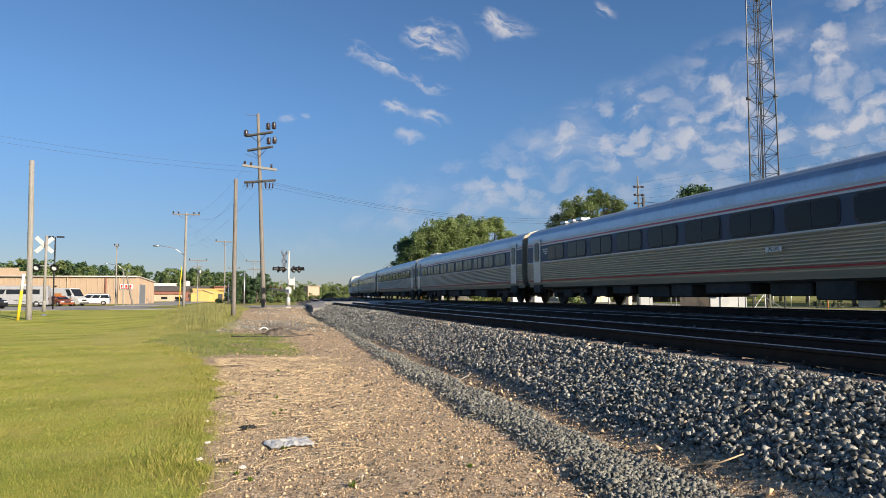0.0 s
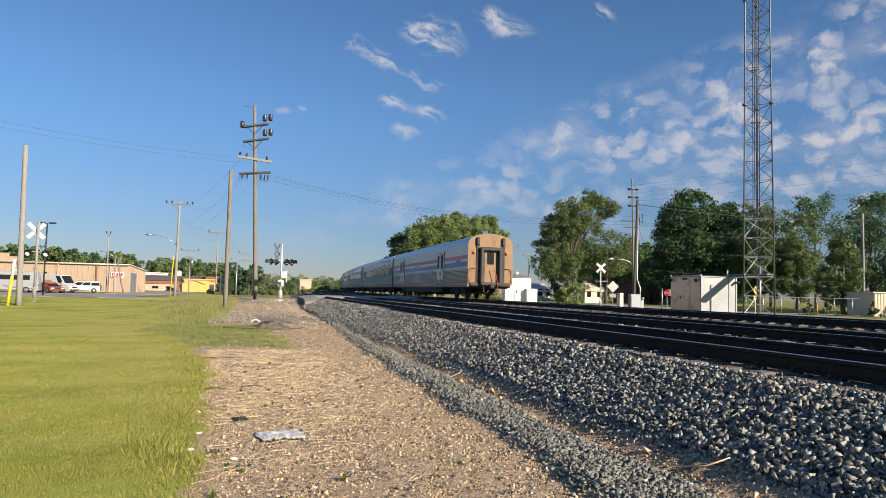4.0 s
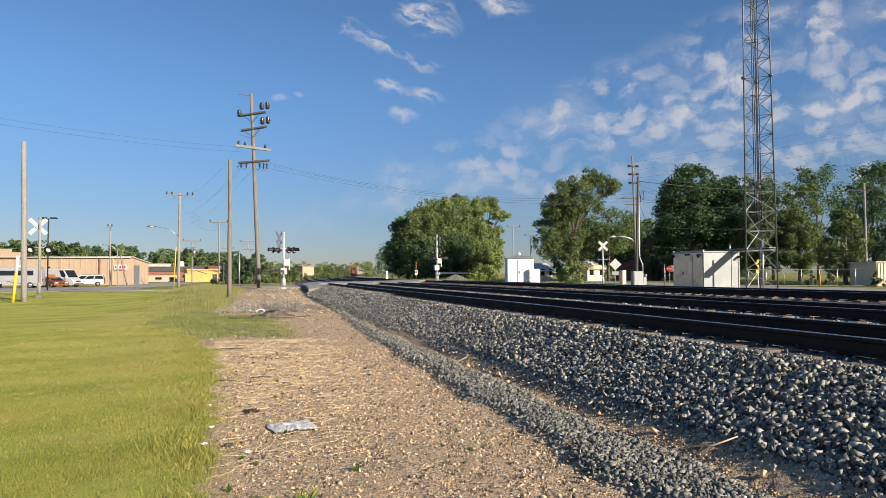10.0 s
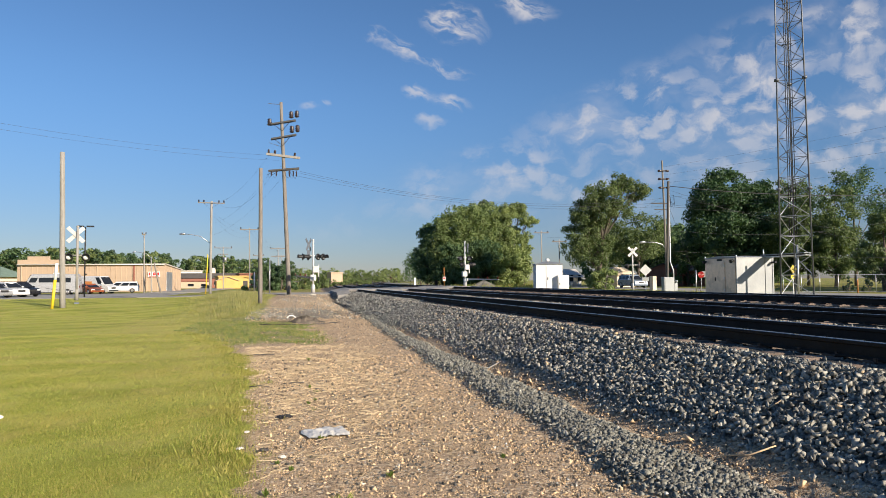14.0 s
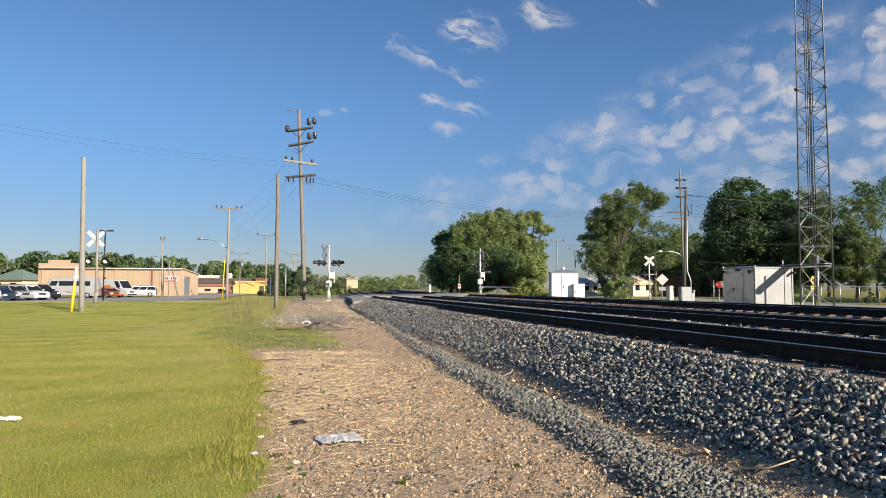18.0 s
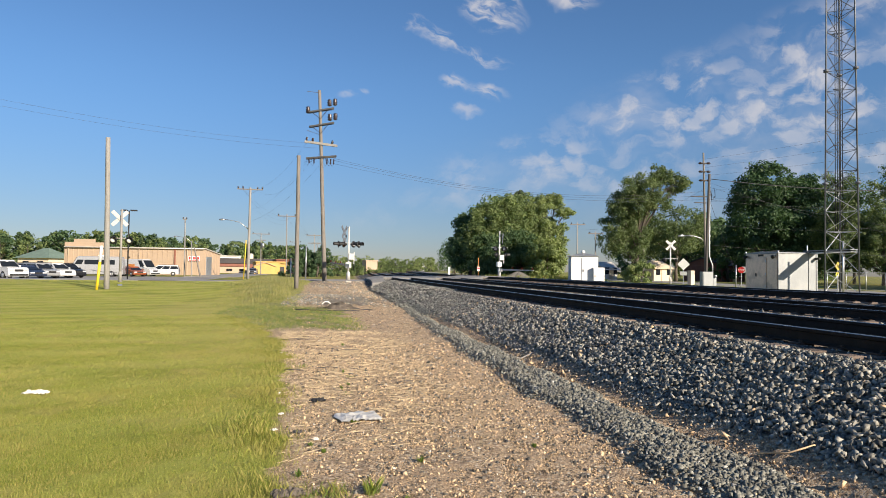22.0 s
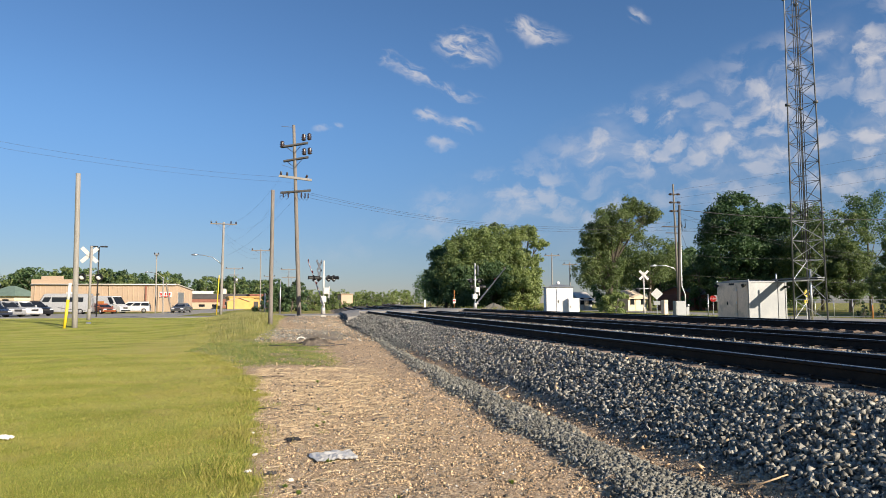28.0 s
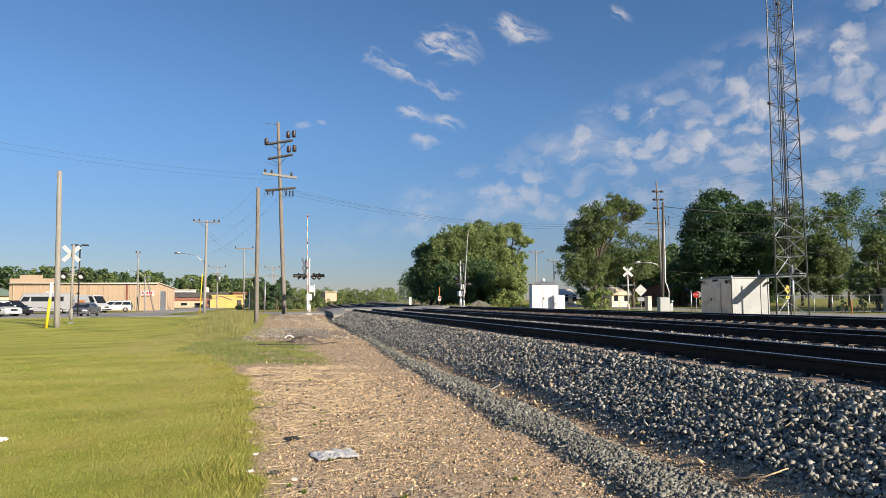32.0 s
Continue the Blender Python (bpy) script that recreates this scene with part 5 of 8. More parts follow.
# ---- buildings ----
def build_buildings():
    # long tan metal building behind the parked vehicles
    a, b = Vector((-44.8, 132.0)), Vector((-20.0, 127.7))
    ax = b - a
    length, turn = ax.length, math.degrees(math.atan2(ax.y, ax.x))
    z = gz(-30, 128) - 0.05
    h = thing("metal_building", pose(a.x, a.y, z, 0, 0, turn), "long low tan metal commercial building with a white roof edge", "building")
    deep, tall, back = 8.8, 4.85, 4.0
    part("wall", Geo().extrude([(0, 0), (deep, 0), (deep, back), (0, tall)], 0, 0, length), "tan_wall", h)
    for k in range(int(length / 0.9)):
        part("siding_rib", Geo().box((0.45 + 0.9 * k, -0.02, tall / 2), (0.09, 0.06, tall), 0.015), "tan_wall", h)
    for k in range(9):
        yy = 0.45 + 0.95 * k
        part("siding_rib", Geo().box((length + 0.02, yy, 2.0 + (1 - k / 9) * 0.4), (0.06, 0.09, 4.0 + (1 - k / 9) * 0.8), 0.015), "tan_wall", h)
    part("roof", Geo().extrude([(-0.3, tall + 0.02), (-0.3, tall + 0.17), (deep + 0.3, back + 0.14), (deep + 0.3, back - 0.01)], 0, -0.2, length + 0.25), "roof_edge", h)
    part("raised_front", Geo().box((3.5, 0.3, tall / 2 + 0.5), (7.6, 0.5, tall + 0.9), 0.03), "tan_wall", h)
    part("raised_front", Geo().box((3.2, 0.36, tall / 2 + 0.8), (3.7, 0.5, tall + 1.5), 0.03), "tan_wall", h)
    for k, xx in enumerate((0.5, 7.2, 13.4, 19.8, 22.0)):
        part("downpipe", Geo().box((xx, -0.12, tall / 2), (0.18 if k != 3 else 0.28, 0.14, tall), 0.03), "brick_wall" if k == 3 else "tan_wall", h)
    sign = part("sign", Geo().box((length - 1.9, -0.12, 3.1), (2.1, 0.12, 0.95), 0.03), "white", h, "white sign with red lettering bars")
    for k, w in enumerate((0.28, 0.16, 0.28, 0.28, 0.28)):
        part("letter_bar", Geo().box((length - 2.65 + 0.38 * k, -0.19, 3.18), (w, 0.03, 0.5 - 0.15 * (k == 1)), 0.01), "red", sign)
    part("letter_bar", Geo().box((length - 1.9, -0.19, 2.77), (1.7, 0.03, 0.12), 0.01), "red", sign)
    dr = part("roller_door", Geo().box((length + 0.03, 2.2, 1.75), (0.08, 3.0, 3.5), 0.02), "steel", h, "grey metal roller door")
    for k in range(6):
        part("door_slat", Geo().box((length + 0.08, 2.2, 0.35 + 0.56 * k), (0.03, 2.9, 0.05), 0.01), "steel", dr)
    part("wall_lamp", Geo().box((11.5, -0.15, 3.2), (0.35, 0.25, 0.2), 0.03), "black", h)
    part("gutter", Geo(True).tube([(0, -0.36, tall + 0.02), (length, -0.36, tall + 0.02)], 0.09, 8), "roof_edge", h)
    # small house with green hipped roof
    z = gz(-64, 176)
    h = thing("office_building", pose(-64.0, 176, z, 0, 0, -22), "small cream building with a green hipped roof", "building")
    part("wall", Geo().box((0, 0, 1.6), (8.5, 8, 3.3), 0.03), "cream_wall", h)
    part("roof", Geo().add([(-5.0, -4.7, 3.1), (5.0, -4.7, 3.1), (5.0, 4.7, 3.1), (-5.0, 4.7, 3.1), (-0.7, 0, 5.6), (0.7, 0, 5.6)], [(0, 1, 5, 4), (1, 2, 5), (2, 3, 4, 5), (3, 0, 4), (3, 2, 1, 0)]), "green_roof", h)
    for k in range(2):
        w = part("window", Geo().box((-2 + 4 * k, -4.02, 1.8), (1.6, 0.06, 1.2), 0.02), "window_dark", h)
        part("window_frame", Geo().box((-2 + 4 * k, -4.0, 1.15), (1.8, 0.14, 0.12), 0.02), "white_wall", w)
    # yellow and brown shops further on
    for x, y, wx, wy, tall, wall, roof, lbl in ((-11.6, 178, 8.0, 9, 3.0, "yellow_wall", "yellow_wall", "bright yellow flat-roofed shop beside the road"),                                               (-20, 205, 20, 9, 2.8, "brick_wall", "dark_roof", "brown shop with a dark flat roof"), (-9.0, 200, 5.5, 6, 3.9, "brick_wall", "brick_wall", "brown brick block behind the yellow shop"),
                                              (-23.5, 190, 10, 8, 1.9, "tan_wall", "brick_wall", "low tan shop with a brown roof by the road"), (-31, 230, 12, 9, 5.2, "white_wall", "roof_edge", "pale building between the trees"),
                                              (20.2, 256, 4.4, 6, 4.6, "tan_wall", "tan_wall", "pale low block beside the line"), (97, 640, 9, 12, 6.5, "white_wall", "roof_edge", "pale far tower block by the line")):
        z = gz(x, y) - 0.1
        h = thing("shop_building", pose(x, y, z, 0, 0, 10), lbl, "building")
        part("wall", Geo().box((0, 0, tall / 2), (wx, wy, tall), 0.03), wall, h)
        deep = 1.5 if roof == "dark_roof" else 0.3
        part("roof", Geo().box((0, 0, tall - 0.03 + deep / 2), (wx + 0.5, wy + 0.5, deep), 0.04), roof, h)
        k = 0 if wall == "yellow_wall" or wx < 6 else max(2, int(wx / 3.0))
        if wall == "yellow_wall":
            part("gabled_porch", Geo().extrude([(-4.6, 0), (0.4, 0), (0.4, 2.0), (-2.1, 2.9), (-4.6, 2.0)], 1, -wy / 2 - 2.0, -wy / 2 - 0.02), "yellow_wall", h)
            part("porch_roof", Geo().extrude([(-4.9, 1.95), (-2.1, 2.95), (0.7, 1.95), (0.7, 2.07), (-2.1, 3.07), (-4.9, 2.07)], 1, -wy / 2 - 2.3, -wy / 2 - 0.03), "tan_wall", h)
            part("door", Geo().box((2.4, -wy / 2 - 0.03, 1.0), (1.1, 0.08, 2.0), 0.02), "dark_roof", h)
        for i in range(k):
            xx = -wx / 2 + wx * (i + 0.5) / k
            w = part("window", Geo().box((xx, -wy / 2 - 0.02, tall * 0.5), (wx / k * 0.45, 0.08, tall * 0.35), 0.02), "window_dark", h)
            part("window_sill", Geo().box((xx, -wy / 2 - 0.06, tall * 0.31), (wx / k * 0.52, 0.12, 0.1), 0.02), "concrete", w)
    silo = thing("storage_tank", pose(-22, 236, gz(-22, 236)), "pale cylindrical storage tank on the skyline", "tank")
    part("shell", Geo(True).tube([(0, 0, 0), (0, 0, 6.0)], 0.9, 24), "cream_wall", silo)
    part("top", Geo(True).tube([(0, 0, 6.0), (0, 0, 6.3), (0, 0, 6.4)], [0.95, 0.6, 0.1], 24), "roof_edge", silo)
    # houses across the tracks
    for x, y, wx, wy, tall, turn, wall, roof, lbl in ((51.2, 96, 4.2, 5, 1.9, 20, "cream_wall", "cream_wall", "small tan house with a porch across the road"), (64, 99, 6.5, 7, 2.6, 25, "brick_wall", "dark_roof", "brown house under dark trees"), (46.6, 103, 2.4, 4, 1.7, 10, "white_wall", "roof_edge", "pale low shed beyond the signal house")):
        z = gz(x, y) - 0.05
        h = thing("house", pose(x, y, z, 0, 0, turn), lbl, "house")
        part("wall", Geo().box((0, 0, tall / 2), (wx, wy, tall), 0.03), wall, h)
        part("roof", Geo().extrude([(-wy / 2 - 0.4, tall - 0.05), (0, tall + 1.3), (wy / 2 + 0.4, tall - 0.05), (0, tall + 1.1)], 0, -wx / 2 - 0.3, wx / 2 + 0.3), roof, h)
        part("gable", Geo().extrude([(-wy / 2, tall), (wy / 2, tall), (0, tall + 1.12)], 0, -wx / 2, wx / 2), wall, h)
        for xx in (-wx * 0.28, wx * 0.28):
            w = part("window", Geo().box((xx, -wy / 2 - 0.02, 1.5), (0.9, 0.08, 1.1), 0.02), "window_dark", h)
            part("window_frame", Geo().box((xx, -wy / 2 - 0.05, 0.9), (1.1, 0.1, 0.1), 0.02), "white_wall", w)
        part("door", Geo().box((0, -wy / 2 - 0.03, 1.0), (0.9, 0.08, 2.0), 0.02), "cream_wall", h)
    # metal shed and chain-link fence across the road
    z = gz(59, 49)
    s = thing("metal_shed", pose(58.3, 50.2, z, 0, 0, -14), "low beige corrugated metal shed beside the fence", "shed")
    part("wall", Geo().box((3.5, 2, 1.15), (7.5, 4, 2.3), 0.03), "cream_wall", s)
    for k in range(25):
        part("siding_rib", Geo().box((-0.1 + 0.3 * k, -0.02, 1.15), (0.10, 0.06, 2.3), 0.02), "cream_wall", s)
    part("roof", Geo().box((3.5, 2, 2.36), (7.8, 4.3, 0.12), 0.03), "roof_edge", s)
    f = thing("chain_link_fence", pose(0, 0, 0), "grey chain-link fence on steel posts", "fence")
    for k in range(8):
        x, y = 47.5 + 1.55 * k, 55.2 - 0.62 * k
        part("post", Geo(True).tube([(x, y, gz(x, y)), (x, y, gz(x, y) + 1.75)], 0.035, 6), "steel", f)
        if k:
            for h in (1.7, 0.1):
                part("rail", Geo().tube([(x - 1.55, y + 0.62, gz(x, y) + h), (x, y, gz(x, y) + h)], 0.022, 5), "steel", f)
    mesh_g = Geo()
    for k in range(72):
        u = 10.85 * k / 72
        x, y = 47.5 + u, 55.2 - 0.4 * u
        z = gz(x, y)
        for s2 in (-1, 1):
            mesh_g.tube([(x - s2 * 0.8, y + s2 * 0.32, z + 0.1), (x + s2 * 0.8, y - s2 * 0.32, z + 1.7)], 0.0022, 3)
    tagged(part("mesh_wire", mesh_g, "tower", f), kind="stuff")


build_poles()
build_wires()
build_signals()
build_railway_houses()
build_tower()
build_buildings()


# ---- trees ----
def leaf_cloud(rng, centres, radii, count, size, droop=0.0):
    """Leaves about the shells of many small clumps, as four-sided cards of uneven shape."""
    c = np.asarray(centres)
    w = np.asarray(radii) ** 2
    k = rng.choice(len(c), count, p=w / w.sum())
    dirs = rng.normal(size=(count, 3))
    dirs /= np.linalg.norm(dirs, axis=1)[:, None]
    r = np.asarray(radii)[k] * (0.25 + 0.95 * rng.random(count) ** 0.7)
    p = c[k] + dirs * r[:, None] * np.array([1, 1, 0.8])
    p[:, 2] -= droop * rng.random(count) * r
    face = dirs + 0.55 * rng.normal(size=(count, 3)) + np.array([0, 0, 0.35])
    a = np.cross(face, rng.normal(size=(count, 3)))
    a /= np.linalg.norm(a, axis=1)[:, None]
    b = np.cross(face, a)
    b /= np.linalg.norm(b, axis=1)[:, None]
    s = size * (0.6 + 0.8 * rng.random(count))[:, None]
    v = np.stack([p - a * s, p + b * s * 0.5, p + a * s, p - b * s * 0.55], 1).reshape(-1, 3)
    f = np.arange(count * 4).reshape(-1, 4)
    return v, f


def tree(x, y, tall, spread, mat, seed, label, leaves=5000, size=0.28, trunk=0.25, base=0.25, shape="round", lean=0.0, clumps=60, group="trees", trunk_mat="bark"):
    """A tapered trunk with limbs and a crown of many clumps with gaps between them."""
    rng = np.random.default_rng(seed)
    z = gz(x, y)
    t = thing("tree", pose(x, y, z), label, "tree", group)
    g = Geo(True)
    top = (lean * tall * 0.7, 0, tall * 0.86)
    pts = [(top[0] * (k / 5) ** 1.5 + rng.normal(0, 0.06), rng.normal(0, 0.06), top[2] * k / 5 - (0.2 if k == 0 else 0)) for k in range(6)]
    g.tube(pts, [trunk * (1.25, 1.0, 0.8, 0.6, 0.35, 0.12)[k] for k in range(6)], 9)
    cs, rs = [], []
    for k in range(clumps):
        h = base + (1 - base) * rng.random() ** 0.8
        if shape == "round":
            w = math.sqrt(max(0.02, 1 - ((h - base - (1 - base) * 0.42) / ((1 - base) * 0.62)) ** 2))
        elif shape == "cone":
            w = (1 - h) * 1.15 + 0.06
        else:
            w = 0.45 + 0.55 * math.sin(math.pi * min(1, (h - base) / (1 - base) + 0.12))
        a, r = rng.random() * 2 * math.pi, math.sqrt(rng.random())
        r = r ** 0.7
        cx, cy = spread * w * r * math.cos(a), spread * w * r * math.sin(a)
        cs.append((cx + lean * tall * h ** 1.5, cy, tall * h))
        rs.append(spread * (0.11 + 0.17 * rng.random()) * (0.55 + 0.5 * w))
    order = sorted(range(clumps), key=lambda q: -rs[q])[:14]
    for q in order:
        c = cs[q]
        k = max(0.12, min(0.8, (c[2] / tall) * 0.75))
        s0 = Vector(pts[int(k * 5)])
        mid = s0.lerp(Vector(c), 0.5) + Vector((rng.normal(0, 0.2), rng.normal(0, 0.2), 0.15 * tall * 0.1))
        g.tube([s0, mid, c], [trunk * 0.42 * (1.1 - k), trunk * 0.25, trunk * 0.06], 6)
    part("trunk", g, trunk_mat, t)
    v, f = leaf_cloud(rng, cs, rs, leaves, size, 0.3 if shape == "droop" else 0.0)
    bulk("crown", v, f, mat, t, "")
    return t


def lobed_tree(x, y, lobes, mat, seed, label, leaves, size, trunk, group):
    """A tree with an uneven crown: limbs run from the trunk's fork to lobes of (across, up, half width, half height)."""
    rng = np.random.default_rng(seed)
    t = thing("tree", pose(x, y, gz(x, y), 0, 0, -14), label, "tree", group)
    top = max(q[1] for q in lobes)
    g = Geo(True)
    stem = [(0, 0, -0.2), (0.15, 0.05, top * 0.16), (0.35, -0.05, top * 0.30), (0.55, 0.1, top * 0.46), (0.9, 0, top * 0.62)]
    g.tube(stem, [trunk * f for f in (1.3, 1.0, 0.85, 0.62, 0.35)], 10)
    cs, rs = [], []
    for across, up, wide, tall in lobes:
        root = Vector(stem[2 if up < top * 0.6 else 3])
        if up < top * 0.4:
            root = Vector(stem[1])
        deep = rng.uniform(-0.8, 0.8)
        tip = Vector((across, deep, up + tall * 0.3))
        mid = root.lerp(tip, 0.5) + Vector((0, rng.normal(0, 0.2), 0.35))
        g.tube([root, mid, tip], [trunk * 0.5, trunk * 0.3, trunk * 0.07], 7)
        for k in range(int(26 + 14 * wide)):
            d3 = rng.normal(size=3)
            d3 = d3 / np.linalg.norm(d3) * rng.random() ** 0.4
            c = (across + d3[0] * wide, deep + d3[1] * wide, up + d3[2] * tall)
            cs.append(c)
            rs.append(wide * rng.uniform(0.14, 0.32))
            if k % 3 == 0:
                g.tube([mid, Vector(c)], [trunk * 0.14, trunk * 0.03], 5)
    part("trunk", g, "bark", t)
    v, f = leaf_cloud(rng, cs, rs, leaves, size, 0.25)
    bulk("crown", v, f, mat, t, "")
    return t


def build_trees():
    grp = "roadside trees"
    # dense wood beside the line beyond the crossing
    # the last four stand unseen behind it, added only to shade the train
    wood = [(19.6, 84, 8.2, 2.9, "leaf_dark"), (21.0, 80.5, 9.2, 3.2, "leaf_mid"), (23.3, 81, 10.4, 3.8, "leaf_mid"), (26, 84, 11.0, 3.6, "leaf_mid"), (27.0, 81, 9.2, 2.6, "leaf_mid"), (24.5, 92, 11.6, 4, "leaf_dark"), (24, 97, 10.5, 4, "leaf_dark"), (27.5, 78, 5.2, 2.6, "leaf_light"), (24.0, 78.5, 6.0, 3.0, "leaf_dark"), (20.5, 78.8, 5.5, 2.4, "leaf_dark"), (26, 104, 9, 4, "leaf_dark"), (30.0, 128, 9, 4, "leaf_dark"), (33.5, 152, 9.5, 4, "leaf_dark"), (37.5, 180, 10, 4.5, "leaf_dark"), (42.5, 206, 10, 4.5, "leaf_dark")]
    for k, (x, y, h, r, m) in enumerate(wood):
        tree(x, y, h, r, m, 100 + k, "dense leafy tree in the wood beside the line, lengthened unseen for shade", 15000 if y < 90 else 3000, 0.135 if y < 90 else 0.2, 0.16, 0.08, "round", 0.0, 170, "wood beside the line")
    lobed_tree(28.6, 80.5, ((-0.9, 9.3, 1.9, 1.3), (1.0, 10.0, 1.4, 0.9), (2.3, 8.5, 1.2, 0.7), (-0.6, 6.6, 1.8, 1.4), (1.3, 6.6, 1.4, 1.0), (0.2, 4.2, 1.6, 1.2), (1.9, 4.8, 0.9, 0.8)),
               "leaf_light", 139, "tall feathery light green tree at the edge of the wood", 34000, 0.10, 0.13, "wood beside the line")
    tree(26.2, 84.5, 11.3, 3.2, "leaf_pine", 140, "dark pine rising over the wood", 6000, 0.18, 0.15, 0.4, "cone", 0, 40, "wood beside the line")
    for k in range(5):
        x = 26.4 + 0.7 * k
        tree(x, 77.6 + 0.3 * (k % 2), 4.6 + (k % 3), 0.9, "leaf_light", 150 + k, "slim sapling at the edge of the wood", 700, 0.16, 0.05, 0.3, "round", 0, 18, "wood beside the line")
    # the open leaning tree beside the crossing road
    lobed_tree(31.0, 61.5, ((-1.2, 6.4, 2.2, 2.0), (0.3, 9.2, 2.2, 1.7), (2.5, 10.9, 1.3, 1.0), (4.4, 10.0, 1.5, 0.8), (1.9, 8.4, 1.6, 1.1), (-1.9, 4.2, 1.6, 1.5), (0.1, 4.6, 1.8, 1.8), (-0.6, 8.0, 2.0, 1.6), (3.3, 10.6, 1.3, 0.8), (0.4, 2.6, 1.1, 1.2)),
               "leaf_olive", 201, "open-crowned tree leaning over the road", 42000, 0.09, 0.24, grp)
    tree(31.2, 60.0, 2.1, 1.6, "leaf_light", 202, "low leafy bush at the foot of a tree", 2600, 0.14, 0.05, 0.05, "round", 0, 30, grp)
    for k, (x, y, h, r, m) in enumerate(((46.2, 92, 10.0, 3.8, "leaf_olive"), (51.5, 89, 10.6, 4.6, "leaf_olive"), (62, 104, 9.0, 4.6, "leaf_dark"), (70, 110, 10, 5, "leaf_dark"))):
        tree(x, y, h, r, m, 210 + k, "broad leafy tree across the road", 11000, 0.15, 0.22, 0.36, "round", 0, 110, grp)
    # the dark maples
    tree(65.2, 87.8, 17.4, 5.2, "leaf_maple", 230, "dense dark green maple", 30000, 0.21, 0.3, 0.10, "round", 0, 260, grp)
    tree(71.0, 88.4, 15.8, 5.2, "leaf_maple", 231, "dense dark green maple", 28000, 0.21, 0.3, 0.10, "round", 0, 240, grp)
    tree(62.5, 93.0, 7.2, 3.4, "leaf_dark", 232, "low dark tree beside the maples", 4000, 0.22, 0.2, 0.1, "round", 0, 50, grp)
    # trees behind the tower and the fence
    for k, (x, y, h, r, m, s) in enumerate(((57.5, 65, 12.2, 3.4, "leaf_olive", "droop"), (58.5, 60, 10.8, 3.0, "leaf_olive", "droop"), (62, 61, 13.0, 4.2, "leaf_dark", "droop"), (65.5, 57, 13.4, 4.2, "leaf_dark", "droop"), (68, 52, 12.6, 4.4, "leaf_dark", "droop"), (80, 52, 13.2, 5.0, "leaf_olive", "droop"), (60.0, 55.5, 8.0, 2.4, "leaf_olive", "droop"), (57.0, 58.6, 7.4, 2.2, "leaf_olive", "droop"), (54.0, 60.5, 8.6, 2.2, "leaf_olive", "droop"), (84, 45, 12.8, 5.4, "leaf_dark", "droop"), (64, 70, 12, 5, "leaf_dark", "round"), (72, 62, 12, 5, "leaf_dark", "round"), (80, 50, 12, 6, "leaf_dark", "round"))):
        f = 1.25 if y > 58 else 1.0
        x, y, h, r = x * f, y * f, h * f, r * f
        tree(x, y, h, r, m, 240 + k, "tall loose-crowned tree behind the fence", 10000, 0.145, 0.2, 0.14, s, 0, 120, grp)
    for k, (x, y) in enumerate(((53.6, 53.6), (55.2, 53.0), (57.2, 49.6), (59.8, 49.2))):
        tree(x, y, 1.5, 0.6, "leaf_pine", 270 + k, "small clipped evergreen beside the metal shed", 700, 0.10, 0.04, 0.02, "cone", 0, 22, "small evergreens")
    # shrubs behind the crossing on the near side
    for k in range(9):
        x, y = -2.6 + 0.46 * k, 84 + 3.5 * (k % 3)
        tree(x, y, 2.7 + (k * 37 % 13) / 10, 1.5, "leaf_dark" if k % 2 else "leaf_pine", 300 + k, "dark shrubby tree behind the crossing", 3600, 0.11, 0.08, 0.03, "cone" if k % 3 == 0 else "round", 0, 32, "shrubs behind the crossing")
    for k in range(10):
        x, y = 2.5 + 1.4 * k, 96 + 9 * k + (k % 3) * 4
        tree(x - 1.5 + float(bend(y)) * 0.9, y, 0.6 + (k % 4) * 0.28, 1.1, "leaf_mid", 320 + k, "low green shrub beside the line", 1600, 0.11, 0.05, 0.03, "round", 0, 24, "shrubs along the line")
    # the tree line behind the buildings
    rng = np.random.default_rng(8)
    masters = [tree(-70 + 3 * k, 232 + k, 12.5, 5.0, m, 400 + k, "far tree in the wood behind the buildings", 1700, 0.40, 0.25, 0.10, s, 0, 60, "far wood")
               for k, (m, s) in enumerate((("leaf_mid", "round"), ("leaf_dark", "round"), ("leaf_pine", "cone"), ("leaf_light", "round"), ("leaf_pine", "cone")))]
    spots = []
    for x in np.arange(-190, -6, 3.4):
        far = 235 + rng.uniform(-8, 12) + (25 if x > -40 else 0)
        spots.append((x, far, (0.93 if x < -45 else 0.86) + 0.2 * rng.random()))
        spots.append((x + 2, far + 14, (0.98 if x < -45 else 0.90) + 0.2 * rng.random()))
    for x in np.arange(-30, 60, 3.2):
        spots.append((x, 330 + rng.uniform(-8, 25), 0.56 + 0.16 * rng.random()))
    for x in np.arange(20, 105, 3.6):
        spots.append((x, 560 + rng.uniform(-8, 25), 0.58 + 0.2 * rng.random()))
    for x in np.arange(58, 130, 6):
        spots.append((x, 105 + (x - 48) * 0.5 + rng.uniform(-5, 5), 0.85 + 0.25 * rng.random()))
    for x in np.arange(98, 142, 8):
        spots.append((x, 40 + rng.uniform(-15, 15), 1.0 + 0.25 * rng.random()))
    for k, (x, y, s) in enumerate(spots):
        # the row 300 to 400 away takes lighter leaves in place of haze and sun
        q = masters[(0, 3)[k % 2]] if 300 < y < 400 else masters[(1, 2, 4, 1, 0, 2)[k % 6] if x < 0 else (0, 1, 3)[k % 3]]
        c = copy_thing(q, pose(float(x), float(y), gz(x, y) - 1.4 * s, 0, 0, (k * 77) % 360))
        c.scale = (s, s, s)


build_trees()


